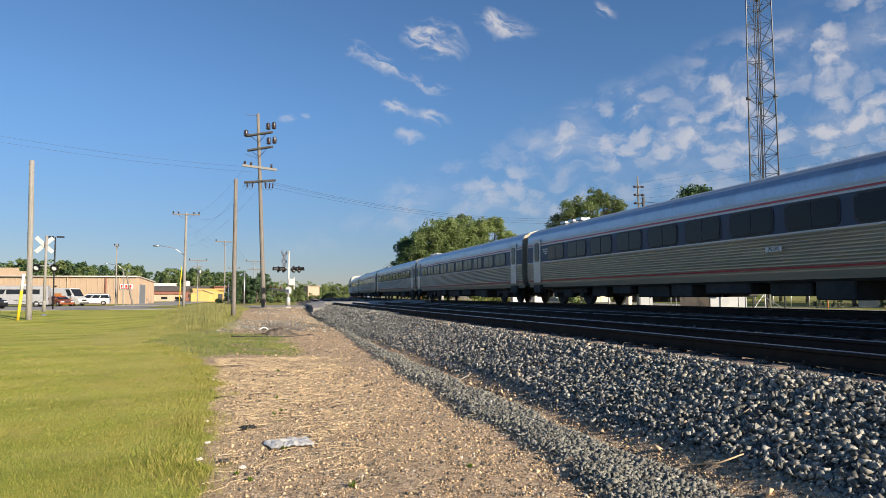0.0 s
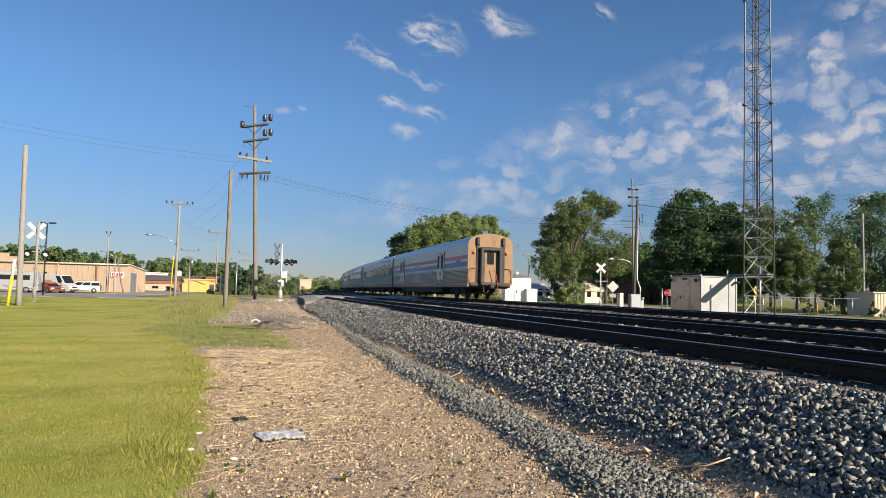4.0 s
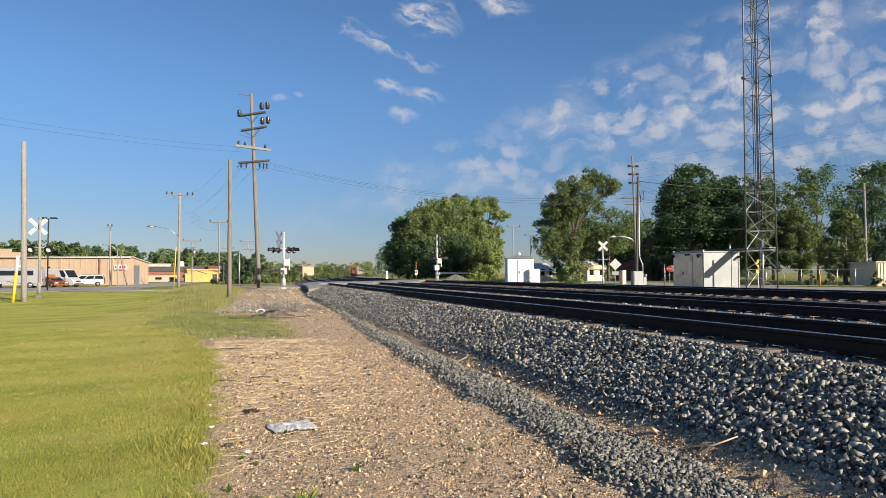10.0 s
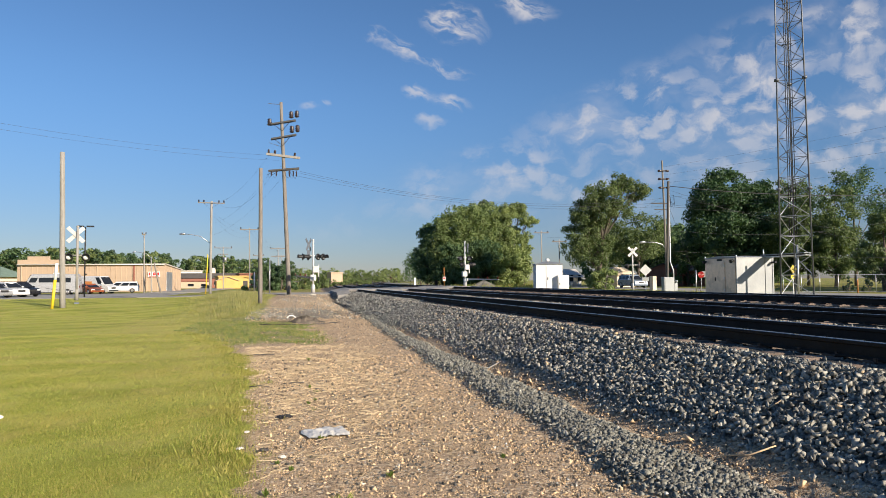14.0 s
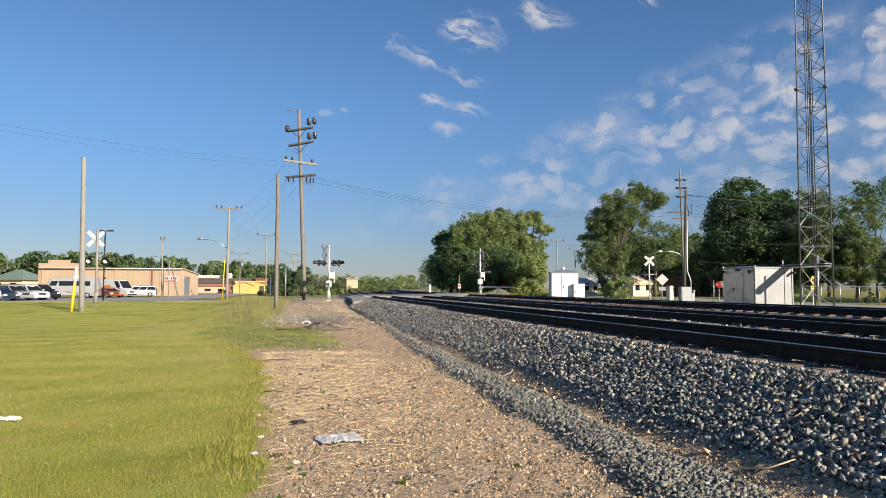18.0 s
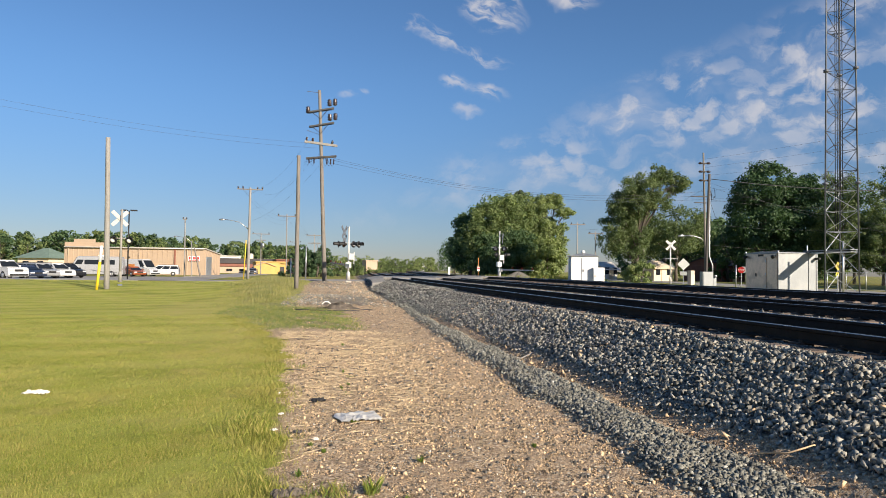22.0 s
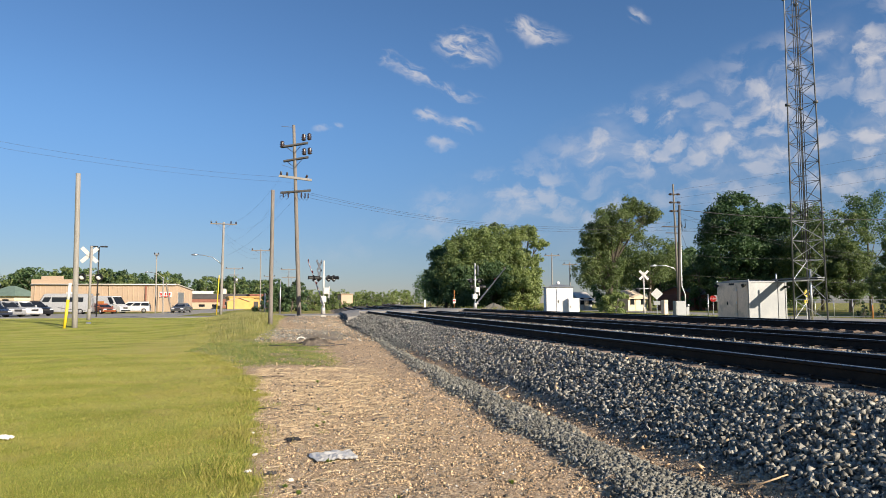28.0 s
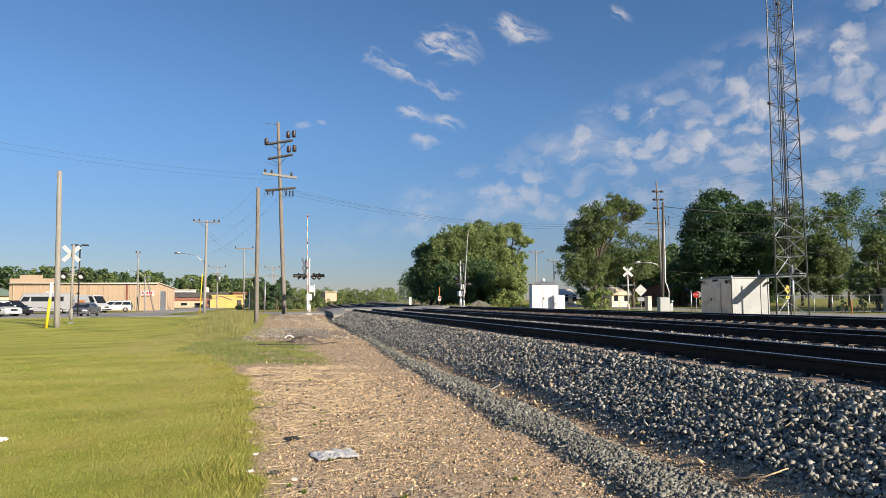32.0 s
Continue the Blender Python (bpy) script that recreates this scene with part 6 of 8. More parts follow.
# ---- vehicles ----
def paint(name, colour, metal=0.2):
    M[name] = material(name, colour, 0.28, metal, scale=1.5, vary=0.05, spec=0.6, dirt=tuple(c * 0.8 + 0.03 for c in colour), dirt_amount=0.2)


for nm, col in (("paint_white", (0.66, 0.66, 0.65)), ("paint_silver", (0.30, 0.305, 0.31)), ("paint_pale", (0.38, 0.385, 0.39)), ("paint_black", (0.015, 0.015, 0.018)), ("paint_grey", (0.12, 0.125, 0.14)),
                ("paint_blue", (0.22, 0.27, 0.33)), ("paint_orange", (0.30, 0.085, 0.03)), ("paint_navy", (0.03, 0.04, 0.07))):
    paint(nm, col)

# length, width, height, belt height, then the glasshouse along the length: base rear, roof rear, roof front, base front; nose height
SHAPES = {
    "suv": (4.7, 1.88, 1.74, 1.08, -2.20, -1.95, 0.35, 1.15, 0.98),
    "sedan": (4.8, 1.84, 1.46, 0.95, -1.75, -0.95, 0.45, 1.35, 0.80),
    "minivan": (5.1, 1.98, 1.75, 1.05, -2.48, -2.25, 0.75, 1.75, 0.92),
    "pickup": (5.9, 2.02, 1.92, 1.22, -0.85, -0.70, 0.75, 1.40, 1.18),
    "van": (6.0, 2.05, 2.55, 1.35, -2.98, -2.95, 1.35, 2.10, 1.10),
    "camper": (7.3, 2.05, 2.80, 1.25, -3.62, -3.45, 2.20, 3.00, 1.15),
}


def vehicle(kind, colour, m, label, trim=""):
    """A road vehicle: body with wheel arches, glasshouse, panes, lamps, mirrors and wheels. Its x axis points ahead."""
    L, Wd, H, belt, rb, rt, ft, fb, nose = SHAPES[kind]
    v = thing(kind if kind in ("sedan", "minivan", "pickup", "van") else "suv" if kind == "suv" else "camper_van", m, label, "car" if kind in ("suv", "sedan") else kind if kind != "camper" else "camper van", "parked vehicles")
    r = 0.34 if kind in ("sedan", "minivan") else 0.38
    wx = (-L / 2 + L * 0.20, L / 2 - L * 0.185)
    arch = []
    for x0 in (wx[0], wx[1]):
        arch.append([(x0 + (r + 0.07) * math.cos(math.pi * (1 - k / 8)), 0.30 + (r + 0.07) * math.sin(math.pi * (1 - k / 8)) * 1.1) for k in range(9)])
    tail = H * 0.62 if kind in ("van", "camper") else belt
    top = [(L / 2 - 0.02, nose * 0.55), (L / 2 - 0.10, nose * 0.88), (L / 2 - 0.35, nose), (fb - 0.05, belt)]
    if kind == "pickup":
        top += [(rb, belt), (-L / 2 + 0.04, belt - 0.02)]
    else:
        top += [(rb, belt), (-L / 2 + 0.03, belt - 0.12)]
    outline = [(-L / 2, 0.42), (-L / 2 + 0.06, 0.28)] + arch[0] + arch[1] + [(L / 2 - 0.08, 0.26), (L / 2, 0.38)] + top
    body = Geo(True)
    rings = []
    for f, inset in ((-1, 0.07), (-0.93, 0.0), (0.93, 0.0), (1, 0.07)):
        rings.append([(x * (1 - inset * 0.12), f * Wd / 2, z if z < 0.5 else z - inset * 0.4) for x, z in outline])
    body.smooth = False
    body.loft(rings)
    part("body", body, colour, v)
    # glasshouse
    inn = 0.10 if kind in ("van", "camper") else 0.22
    lo = [(rb, -Wd / 2 + 0.05), (fb, -Wd / 2 + 0.05), (fb + 0.03, 0), (fb, Wd / 2 - 0.05), (rb, Wd / 2 - 0.05), (rb - 0.02, 0)]
    hi = [(rt, -Wd / 2 + inn), (ft, -Wd / 2 + inn), (ft + 0.05, 0), (ft, Wd / 2 - inn), (rt, Wd / 2 - inn), (rt - 0.02, 0)]
    cap = [(x * 0.94 + 0.06 * (rt + ft) / 2, y * 0.85) for x, y in hi]
    g = Geo().loft([[(x, y, belt - 0.02) for x, y in lo], [(x, y, H - 0.10) for x, y in hi], [(x, y, H) for x, y in cap]])
    house = part("glasshouse", g, colour, v)

    def side_pane(a, b, sgn):
        """A pane between the fractions a and b of the glasshouse."""
        z0, z1 = (belt + 0.42, H - 0.50) if kind == "camper" else (belt + 0.05, H - 0.18)
        k0, k1 = (z0 - belt) / (H - 0.10 - belt), (z1 - belt) / (H - 0.10 - belt)
        def at(f, k):
            x = (rb + (fb - rb) * f) * (1 - k) + (rt + (ft - rt) * f) * k
            y = (Wd / 2 - 0.05) * (1 - k) + (Wd / 2 - inn) * k
            if kind in ("van", "camper") and f < 0.8:
                x = rb + (fb - rb) * f
            return (x, sgn * (y + 0.012), belt + k * (H - 0.10 - belt))
        q = [at(a, k0), at(b, k0), at(b, k1), at(a, k1)]
        return Geo().add(q + [(x, y - sgn * 0.03, z) for x, y, z in q], [(0, 1, 2, 3), (4, 5, 6, 7), (0, 1, 5, 4), (1, 2, 6, 5), (2, 3, 7, 6), (3, 0, 4, 7)])

    spans = {"suv": ((0.05, 0.28), (0.32, 0.60), (0.64, 0.93)), "sedan": ((0.12, 0.50), (0.54, 0.92)), "minivan": ((0.04, 0.34), (0.37, 0.64), (0.67, 0.94)),
             "pickup": ((0.08, 0.45), (0.5, 0.92)), "van": ((0.80, 0.95),), "camper": ((0.16, 0.74), (0.82, 0.96))}[kind]
    for sgn in (-1, 1):
        for a, b in spans:
            part("side_window", side_pane(a, b, sgn), "window_dark", house)
    for xa, xb, nm in ((fb + 0.035, ft + 0.06, "windscreen"), (rb - 0.03, rt - 0.03, "rear_window")):
        if kind in ("van", "camper") and nm == "rear_window":
            continue
        z0, z1, w0, w1 = belt + 0.03, H - 0.14, Wd / 2 - 0.14, Wd / 2 - inn - 0.06
        s = 0.02 if nm == "windscreen" else -0.02
        q = [(xa + s, -w0, z0), (xa + s, w0, z0), (xb + s, w1, z1), (xb + s, -w1, z1)]
        part(nm, Geo().add(q + [(x - 2 * s, y, z) for x, y, z in q], [(0, 1, 2, 3), (4, 5, 6, 7), (0, 1, 5, 4), (1, 2, 6, 5), (2, 3, 7, 6), (3, 0, 4, 7)]), "window_dark", house)
    for x in wx:
        for sgn in (-1, 1):
            y = sgn * (Wd / 2 - 0.11)
            w = part("wheel", Geo(True).tube([(x, y - sgn * 0.11, r), (x, y - sgn * 0.09, r), (x, y + sgn * 0.09, r), (x, y + sgn * 0.11, r)], [r - 0.04, r, r, r - 0.04], 20), "tyre", v)
            part("rim", Geo(True).tube([(x, y + sgn * 0.05, r), (x, y + sgn * 0.118, r), (x, y + sgn * 0.112, r)], [r * 0.66, r * 0.64, 0.08], 14), "rim", w)
    for sgn in (-1, 1):
        part("headlight", Geo().box((L / 2 - 0.12, sgn * (Wd / 2 - 0.28), nose * 0.80), (0.26, 0.42, 0.17), 0.05), "lamp_glass", v)
        part("tail_light", Geo().box((-L / 2 + 0.08, sgn * (Wd / 2 - 0.14), belt - 0.20), (0.16, 0.22, 0.34), 0.04), "red_glass", v)
        part("mirror", Geo().box((fb - 0.28, sgn * (Wd / 2 + 0.10), belt + 0.08), (0.14, 0.22, 0.17), 0.04), colour, v)
        part("sill", Geo().box((0, sgn * (Wd / 2 - 0.02), 0.31), (L * 0.42, 0.05, 0.10), 0.02), "black", v)
        part("door_seam", Geo().box((0.05, sgn * (Wd / 2 + 0.001), 0.72), (0.015, 0.012, 0.7)), "black", v)
    part("bumper", Geo().box((L / 2 - 0.10, 0, 0.42), (0.24, Wd - 0.12, 0.20), 0.06), "black" if kind in ("van", "pickup") else colour, v)
    part("rear_bumper", Geo().box((-L / 2 + 0.10, 0, 0.44), (0.24, Wd - 0.12, 0.20), 0.06), colour, v)
    part("grille", Geo().box((L / 2 - 0.03, 0, nose * 0.72), (0.06, Wd * 0.42, 0.22), 0.03), "black", v)
    if kind in ("suv", "minivan"):
        for sgn in (-1, 1):
            part("roof_rail", Geo(True).tube([(rt + 0.2, sgn * (Wd / 2 - inn - 0.1), H + 0.03), (ft - 0.15, sgn * (Wd / 2 - inn - 0.1), H + 0.04)], 0.025, 6), "black", v)
    if kind == "pickup":
        for sgn in (-1, 1):
            part("bed_rail", Geo().box((-1.9, sgn * (Wd / 2 - 0.07), belt + 0.02), (2.0, 0.12, 0.06), 0.02), colour, v)
        part("tailgate", Geo().box((-L / 2 + 0.05, 0, 0.95), (0.08, Wd - 0.2, 0.5), 0.02), colour, v)
    if kind == "camper":
        for sgn in (-1, 1):
            for k in range(6):
                x = -2.6 + 0.55 * k
                part("swoosh", Geo().box((0, 0, 0), (0.62, 0.012, 0.09), 0.004, pose(x, sgn * (Wd / 2 + 0.006), 0.55 + 0.012 * k * k, 0, -3 - 2.2 * k, 0)), "paint_grey", v)
        part("roof_unit", Geo().box((-0.8, 0, H + 0.08), (1.0, 0.7, 0.18), 0.05), "white", v)
    if kind == "van":
        for sgn in (-1, 1):
            part("logo_panel", Geo().box((-0.6, sgn * (Wd / 2 - 0.03), 1.55), (1.2, 0.012, 0.5), 0.004), "orange", v)
    return v


def build_vehicles():
    def put(kind, colour, x, y, turn, label):
        return vehicle(kind, colour, pose(x, y, gz(x, y) + (0.022 if x < -20 else 0.055), 0, 0, turn), label)
    put("pickup", "paint_white", -31.8, 76.1, -38, "white pickup truck parked in the row")
    put("sedan", "paint_navy", -31.05, 79.85, -38, "dark blue car parked in the row")
    put("suv", "paint_silver", -30.75, 82.85, -38, "silver car parked in the row")
    put("suv", "paint_white", -30.1, 85.8, -38, "white car parked in the row")
    put("suv", "paint_black", -29.75, 88.3, -38, "black car parked beside the camper van")
    put("camper", "paint_pale", -30.3, 101.0, -176, "silver camper van with grey sweeps parked side-on")
    put("sedan", "paint_orange", -26.3, 104.0, -50, "orange car parked between two vans")
    put("van", "paint_white", -26.4, 108.3, -28, "white high-roofed delivery van with orange panel")
    put("minivan", "paint_white", -24.0, 112.9, -170, "white minivan parked beside the building")
    put("suv", "paint_grey", -38.5, 100.7, -20, "grey car parked in the second row")
    put("sedan", "paint_white", -39.3, 94.7, -22, "white saloon parked in the row")
    put("suv", "paint_black", -41.7, 95.3, -22, "black car parked in the row")
    far = put("suv", "paint_navy", -6.6, 176.0, 100, "dark car beside the yellow shop")
    far["group"] = "far cars"
    far = put("sedan", "paint_silver", 37.0, 112.0, 80, "pale car far down the side road")
    far["group"] = "far cars"
    a = put("suv", "paint_blue", 45.0, 90, -90, "blue-grey car driving along the road beside the tracks")
    b = put("sedan", "paint_grey", -16, 110, -100, "dark grey saloon driving along the road past the building")
    for o in (a, b):
        o["group"] = "moving cars"
    return a, b


road_suv, road_sedan = build_vehicles()


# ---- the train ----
# warm side colour stands in for mirrored sunlit ground, blue roof colour for sky
M["steel_side"] = material("stainless_side_ground_tint", (0.66, 0.565, 0.42), 0.36, 0.45, scale=0.8, vary=0.16, stretch=(1, 0.15, 2), dirt=(0.26, 0.21, 0.16), dirt_amount=0.35)
M["steel_roof"] = material("stainless_roof_sky_tint", (0.44, 0.48, 0.54), 0.34, 0.8, scale=0.8, vary=0.15, dirt=(0.2, 0.2, 0.2), dirt_amount=0.35)
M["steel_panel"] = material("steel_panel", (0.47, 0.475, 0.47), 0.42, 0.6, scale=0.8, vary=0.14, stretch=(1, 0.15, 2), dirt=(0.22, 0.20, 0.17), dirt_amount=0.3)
M["navy_band"] = material("navy_band", (0.024, 0.045, 0.10), 0.5, 0.0, scale=1.0, vary=0.12)
M["blue_stripe"] = material("blue_stripe", (0.012, 0.135, 0.42), 0.4, scale=1.0, vary=0.1)
M["red_stripe"] = material("red_stripe", (0.50, 0.055, 0.06), 0.4, scale=1.0, vary=0.1)
M["white_stripe"] = material("white_stripe", (0.62, 0.62, 0.62), 0.4, scale=1.0, vary=0.08)
M["underfloor"] = material("underfloor_grime", (0.048, 0.044, 0.040), 0.85, scale=2.0, vary=0.4)
M["end_wall"] = material("dusty_end_wall", (0.23, 0.14, 0.068), 0.55, 0.25, scale=1.2, vary=0.18, stretch=(2, 2, 0.7), dirt=(0.12, 0.085, 0.055), dirt_amount=0.75)
M["marker"] = material("orange_red_lens", (0.75, 0.17, 0.07), 0.3, scale=3.0, vary=0.1)
M["train_glass"] = glass_material("tinted_train_glass", (0.010, 0.011, 0.014), 0.12, 0.22)
M["car_end"] = material("dusty_car_end", (0.34, 0.295, 0.225), 0.55, 0.2, scale=1.2, vary=0.18, stretch=(2, 2, 0.7), dirt=(0.2, 0.15, 0.10), dirt_amount=0.6)
M["rubber"] = material("rubber_bellows", (0.045, 0.045, 0.05), 0.7, scale=3.0, vary=0.3)
CAR, GAP = 25.5, 26.2


def half_width(kind, z):
    if kind == "tube":
        return float(np.interp(z, [0.8, 1.0, 1.4, 2.7, 3.3, 3.48, 3.64, 3.75, 3.83, 3.86], [1.42, 1.50, 1.56, 1.56, 1.51, 1.40, 1.12, 0.78, 0.35, 0.0]))
    return float(np.interp(z, [0.8, 1.0, 1.3, 3.66, 3.88, 4.03, 4.14, 4.22, 4.27], [1.44, 1.50, 1.52, 1.49, 1.38, 1.15, 0.84, 0.46, 0.0]))


def strip(kind, z0, z1, proud, y0, y1, sgn, n=4):
    zs = [z0 + (z1 - z0) * k / n for k in range(n + 1)]
    out = [(sgn * (half_width(kind, z) + proud), z) for z in zs] + [(sgn * (half_width(kind, z) - 0.03), z) for z in reversed(zs)]
    return Geo().extrude(out, 1, y0, y1)


def pane_mesh(w, h, name, mat):
    c = min(w, h) * 0.16
    o = [(-w / 2 + c, -h / 2), (w / 2 - c, -h / 2), (w / 2, -h / 2 + c), (w / 2, h / 2 - c), (w / 2 - c, h / 2), (-w / 2 + c, h / 2), (-w / 2, h / 2 - c), (-w / 2, -h / 2 + c)]
    return Geo().extrude(o, 0, -0.012, 0.012).mesh(name, M[mat])


PANES = {}


def train_windows(car, kind, zc, w, h, ys, sides=(-1, 1), split=True):
    key = (w, h)
    if key not in PANES:
        PANES[key] = (pane_mesh(w, h, "window", "train_glass"), pane_mesh(w + 0.10, h + 0.10, "window_frame", "rubber"), Geo().box((0, 0, 0), (0.02, 0.035, h), 0).mesh("mullion", M["rubber"]))
    for sgn in sides:
        x = sgn * (half_width(kind, zc) + 0.012)
        tilt = math.degrees(math.atan2(half_width(kind, zc - 0.3) - half_width(kind, zc + 0.3), 0.6)) * -sgn
        for y in ys:
            win = part("window", PANES[key][0], "window_dark", car, m=pose(x + sgn * 0.010, y, zc, 0, tilt, 0))
            part("window_frame", PANES[key][1], "rubber", win, m=pose(-sgn * 0.010, 0, 0))
            if split:
                part("mullion", PANES[key][2], "rubber", win, m=pose(sgn * 0.010, 0, 0))


def truck(car, y):
    f = Geo()
    for s in (-1, 1):
        f.box((s * 1.02, 0, 0.62), (0.16, 3.4, 0.22), 0.04).box((s * 1.04, -1.3, 0.50), (0.22, 0.34, 0.36), 0.05).box((s * 1.04, 1.3, 0.50), (0.22, 0.34, 0.36), 0.05)
        f.box((s * 1.05, 0, 0.52), (0.24, 0.9, 0.42), 0.06).box((s * 1.12, 0.6, 0.75), (0.06, 1.1, 0.12), 0.02, pose(0, 0, 0, 12))
    f.box((0, 0, 0.60), (2.2, 0.5, 0.3), 0.05)
    tr = part("truck", f, "underfloor", car, m=pose(0, y, 0))
    for yy in (-1.3, 1.3):
        for s in (-1, 1):
            g = Geo(True).tube([(s * 0.68, yy, 0.457), (s * 0.70, yy, 0.457), (s * 0.81, yy, 0.457), (s * 0.82, yy, 0.457)], [0.485, 0.46, 0.457, 0.40], 24)
            part("wheel", g, "underfloor", tr)
        part("axle", Geo(True).tube([(-0.7, yy, 0.457), (0.7, yy, 0.457)], 0.09, 10), "underfloor", tr)


def carriage(kind, style, label):
    """A passenger car: ribbed shell, colour bands, windows, doors, ends, trucks and underfloor gear. Its y axis points ahead."""
    car = thing("train_car", pose(0, 0, 0), label, "train car", "passenger train")
    n, a = CAR / 2, 0.0
    prof = []
    top_z = 3.86 if kind == "tube" else 4.27
    zs = [0.86]
    z = 1.08
    while z < 1.98:
        zs += [z, z + 0.03]
        z += 0.085
    zs += [2.05, 2.4, 2.75, 3.0]
    if kind == "tube":
        zs += [3.30 + 0.055 * k for k in range(10)]
    else:
        zs += [3.3, 3.55, 3.8, 4.0, 4.1, 4.17, 4.22, 4.25]
    right = []
    for k, q in enumerate(zs):
        rib = 0.016 * (1 if k % 2 else -1) if 1.08 <= q < 1.99 else (0.012 * (1 if k % 2 else -1) if kind == "tube" and q > 3.42 else 0)
        right.append((half_width(kind, q) + rib, q))
    out = right + [(0, top_z)] + [(-x, q) for x, q in reversed(right)]
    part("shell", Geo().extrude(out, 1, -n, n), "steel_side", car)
    ny = n - 0.02
    for s in (-1, 1):
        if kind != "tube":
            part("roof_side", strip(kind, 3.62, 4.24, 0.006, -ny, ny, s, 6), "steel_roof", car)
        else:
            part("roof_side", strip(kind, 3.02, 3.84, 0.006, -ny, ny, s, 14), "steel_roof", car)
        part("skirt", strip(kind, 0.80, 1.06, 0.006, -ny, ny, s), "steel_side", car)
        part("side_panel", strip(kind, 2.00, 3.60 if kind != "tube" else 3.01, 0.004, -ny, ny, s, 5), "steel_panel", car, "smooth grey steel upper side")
        if style in ("baggage", "diner"):
            part("side_skirt", Geo().box((s * 1.40, 0.4, 0.62), (0.06, 13.2, 0.40), 0.02), "underfloor", car, "dark skirt between the trucks")
        part("lower_stripe", strip(kind, 1.075, 1.125, 0.022, -ny, ny, s, 1), "red_stripe", car)
        if style in ("coach", "sleeper"):
            zb = (2.02, 2.78) if kind == "tube" else (2.02, 2.82)
            part("window_band", strip(kind, zb[0], zb[1], 0.008, -ny, ny, s), "navy_band", car, "dark blue window band")
            for k, (m2, w) in enumerate((("white_stripe", 0.035), ("red_stripe", 0.05), ("white_stripe", 0.035))):
                part("pinstripe", strip(kind, zb[1] + 0.01 + 0.06 * k, zb[1] + 0.01 + 0.06 * k + w, 0.012, -ny, ny, s, 1), m2, car)
            part("pinstripe", strip(kind, zb[0] - 0.05, zb[0] - 0.01, 0.012, -ny, ny, s, 1), "white_stripe", car)
        else:
            part("red_band", strip(kind, 2.62, 2.86, 0.010, -ny, ny, s), "red_stripe", car, "broad red stripe")
            part("white_band", strip(kind, 2.44, 2.60, 0.008, -ny, ny, s), "white_stripe", car)
            part("blue_band", strip(kind, 2.12, 2.42, 0.010, -ny, ny, s), "blue_stripe", car, "broad blue stripe")
    if style == "coach":
        train_windows(car, kind, 2.40, 1.62, 0.62, [-9.45 + 2.1 * k for k in range(10)])
    elif style == "sleeper":
        train_windows(car, kind, 2.42, 1.50, 0.66, [-10.4 + 1.78 * k for k in range(11)])
        train_windows(car, kind, 3.32, 1.35, 0.46, [-10.4 + 1.78 * k for k in range(7)], split=False)
    elif style == "diner":
        train_windows(car, kind, 2.38, 1.45, 0.66, [-11.0 + 1.72 * k for k in range(7)])
        train_windows(car, kind, 3.28, 1.35, 0.48, [-11.0 + 1.72 * k for k in range(7)], split=False)
        train_windows(car, kind, 3.20, 0.42, 0.50, [4.2, 9.2, 10.6], split=False)
    # doors
    spots = {"coach": (-11.55, 11.55), "sleeper": (11.75,), "diner": (2.0,), "baggage": (-5.95, 8.2)}[style]
    for y in spots:
        for s in (-1, 1):
            x = s * (half_width(kind, 2.0) + 0.005)
            if style == "baggage":
                part("door_recess", Geo().box((x - s * 0.02, y, 2.2), (0.06, 2.12, 2.32), 0.01), "rubber", car)
                for k in (-0.5, 0.5):
                    door = part("door_leaf", Geo().box((x, y + k, 2.18), (0.06, 0.94, 2.15), 0.03), "steel_panel", car)
                    part("door_window", pane_mesh(0.52, 1.0, "door_window", "rubber"), "window_dark", door, m=pose(x + s * 0.032, y + k, 2.62))
                    part("door_handle", Geo().box((x + s * 0.05, y + k * 0.35, 1.75), (0.05, 0.06, 0.22), 0.01), "steel", door)
                    part("kick_plate", Geo().box((x + s * 0.035, y + k, 1.25), (0.02, 0.5, 0.16), 0.006), "end_wall", door)
                part("door_track", Geo().box((x + s * 0.02, y, 3.30), (0.07, 2.7, 0.07), 0.02), "silver", car)
            else:
                door = part("door", Geo().box((x, y, 2.06), (0.05, 0.84, 2.1), 0.03), "steel_panel", car)
                part("door_window", pane_mesh(0.5, 0.9, "door_window", "train_glass"), "window_dark", door, m=pose(x + s * 0.028, y, 2.5))
                part("step_well", Geo().box((x - s * 0.05, y, 0.72), (0.16, 0.8, 0.4), 0.03), "underfloor", car)
    # emblem as plain strokes, and the car's number
    if style in ("coach", "sleeper", "diner"):
        for s in (-1, 1):
            for k in range(3):
                x = s * (half_width(kind, 2.45) + 0.022)
                y0 = 10.2 if style != "diner" else 5.0
                part("emblem_stroke", Geo().extrude([(y0 + 0.06 * k, 2.62 - 0.11 * k), (y0 + 0.75 - 0.14 * k, 2.62 - 0.11 * k), (y0 + 0.65 - 0.14 * k, 2.56 - 0.11 * k), (y0 + 0.12 + 0.06 * k, 2.56 - 0.11 * k)], 0, x - 0.004, x + 0.004), "white_stripe", car)
    else:
        for s in (-1, 1):
            x = s * (half_width(kind, 2.5) + 0.024)
            for k in range(3):
                part("emblem_stroke", Geo().extrude([(0.1 * k + 2.0, 2.68 - 0.11 * k), (0.9 - 0.16 * k + 2.0, 2.68 - 0.11 * k), (0.75 - 0.16 * k + 2.0, 2.61 - 0.11 * k), (0.15 + 0.1 * k + 2.0, 2.61 - 0.11 * k)], 0, x - 0.004, x + 0.004), "blue_stripe", car)
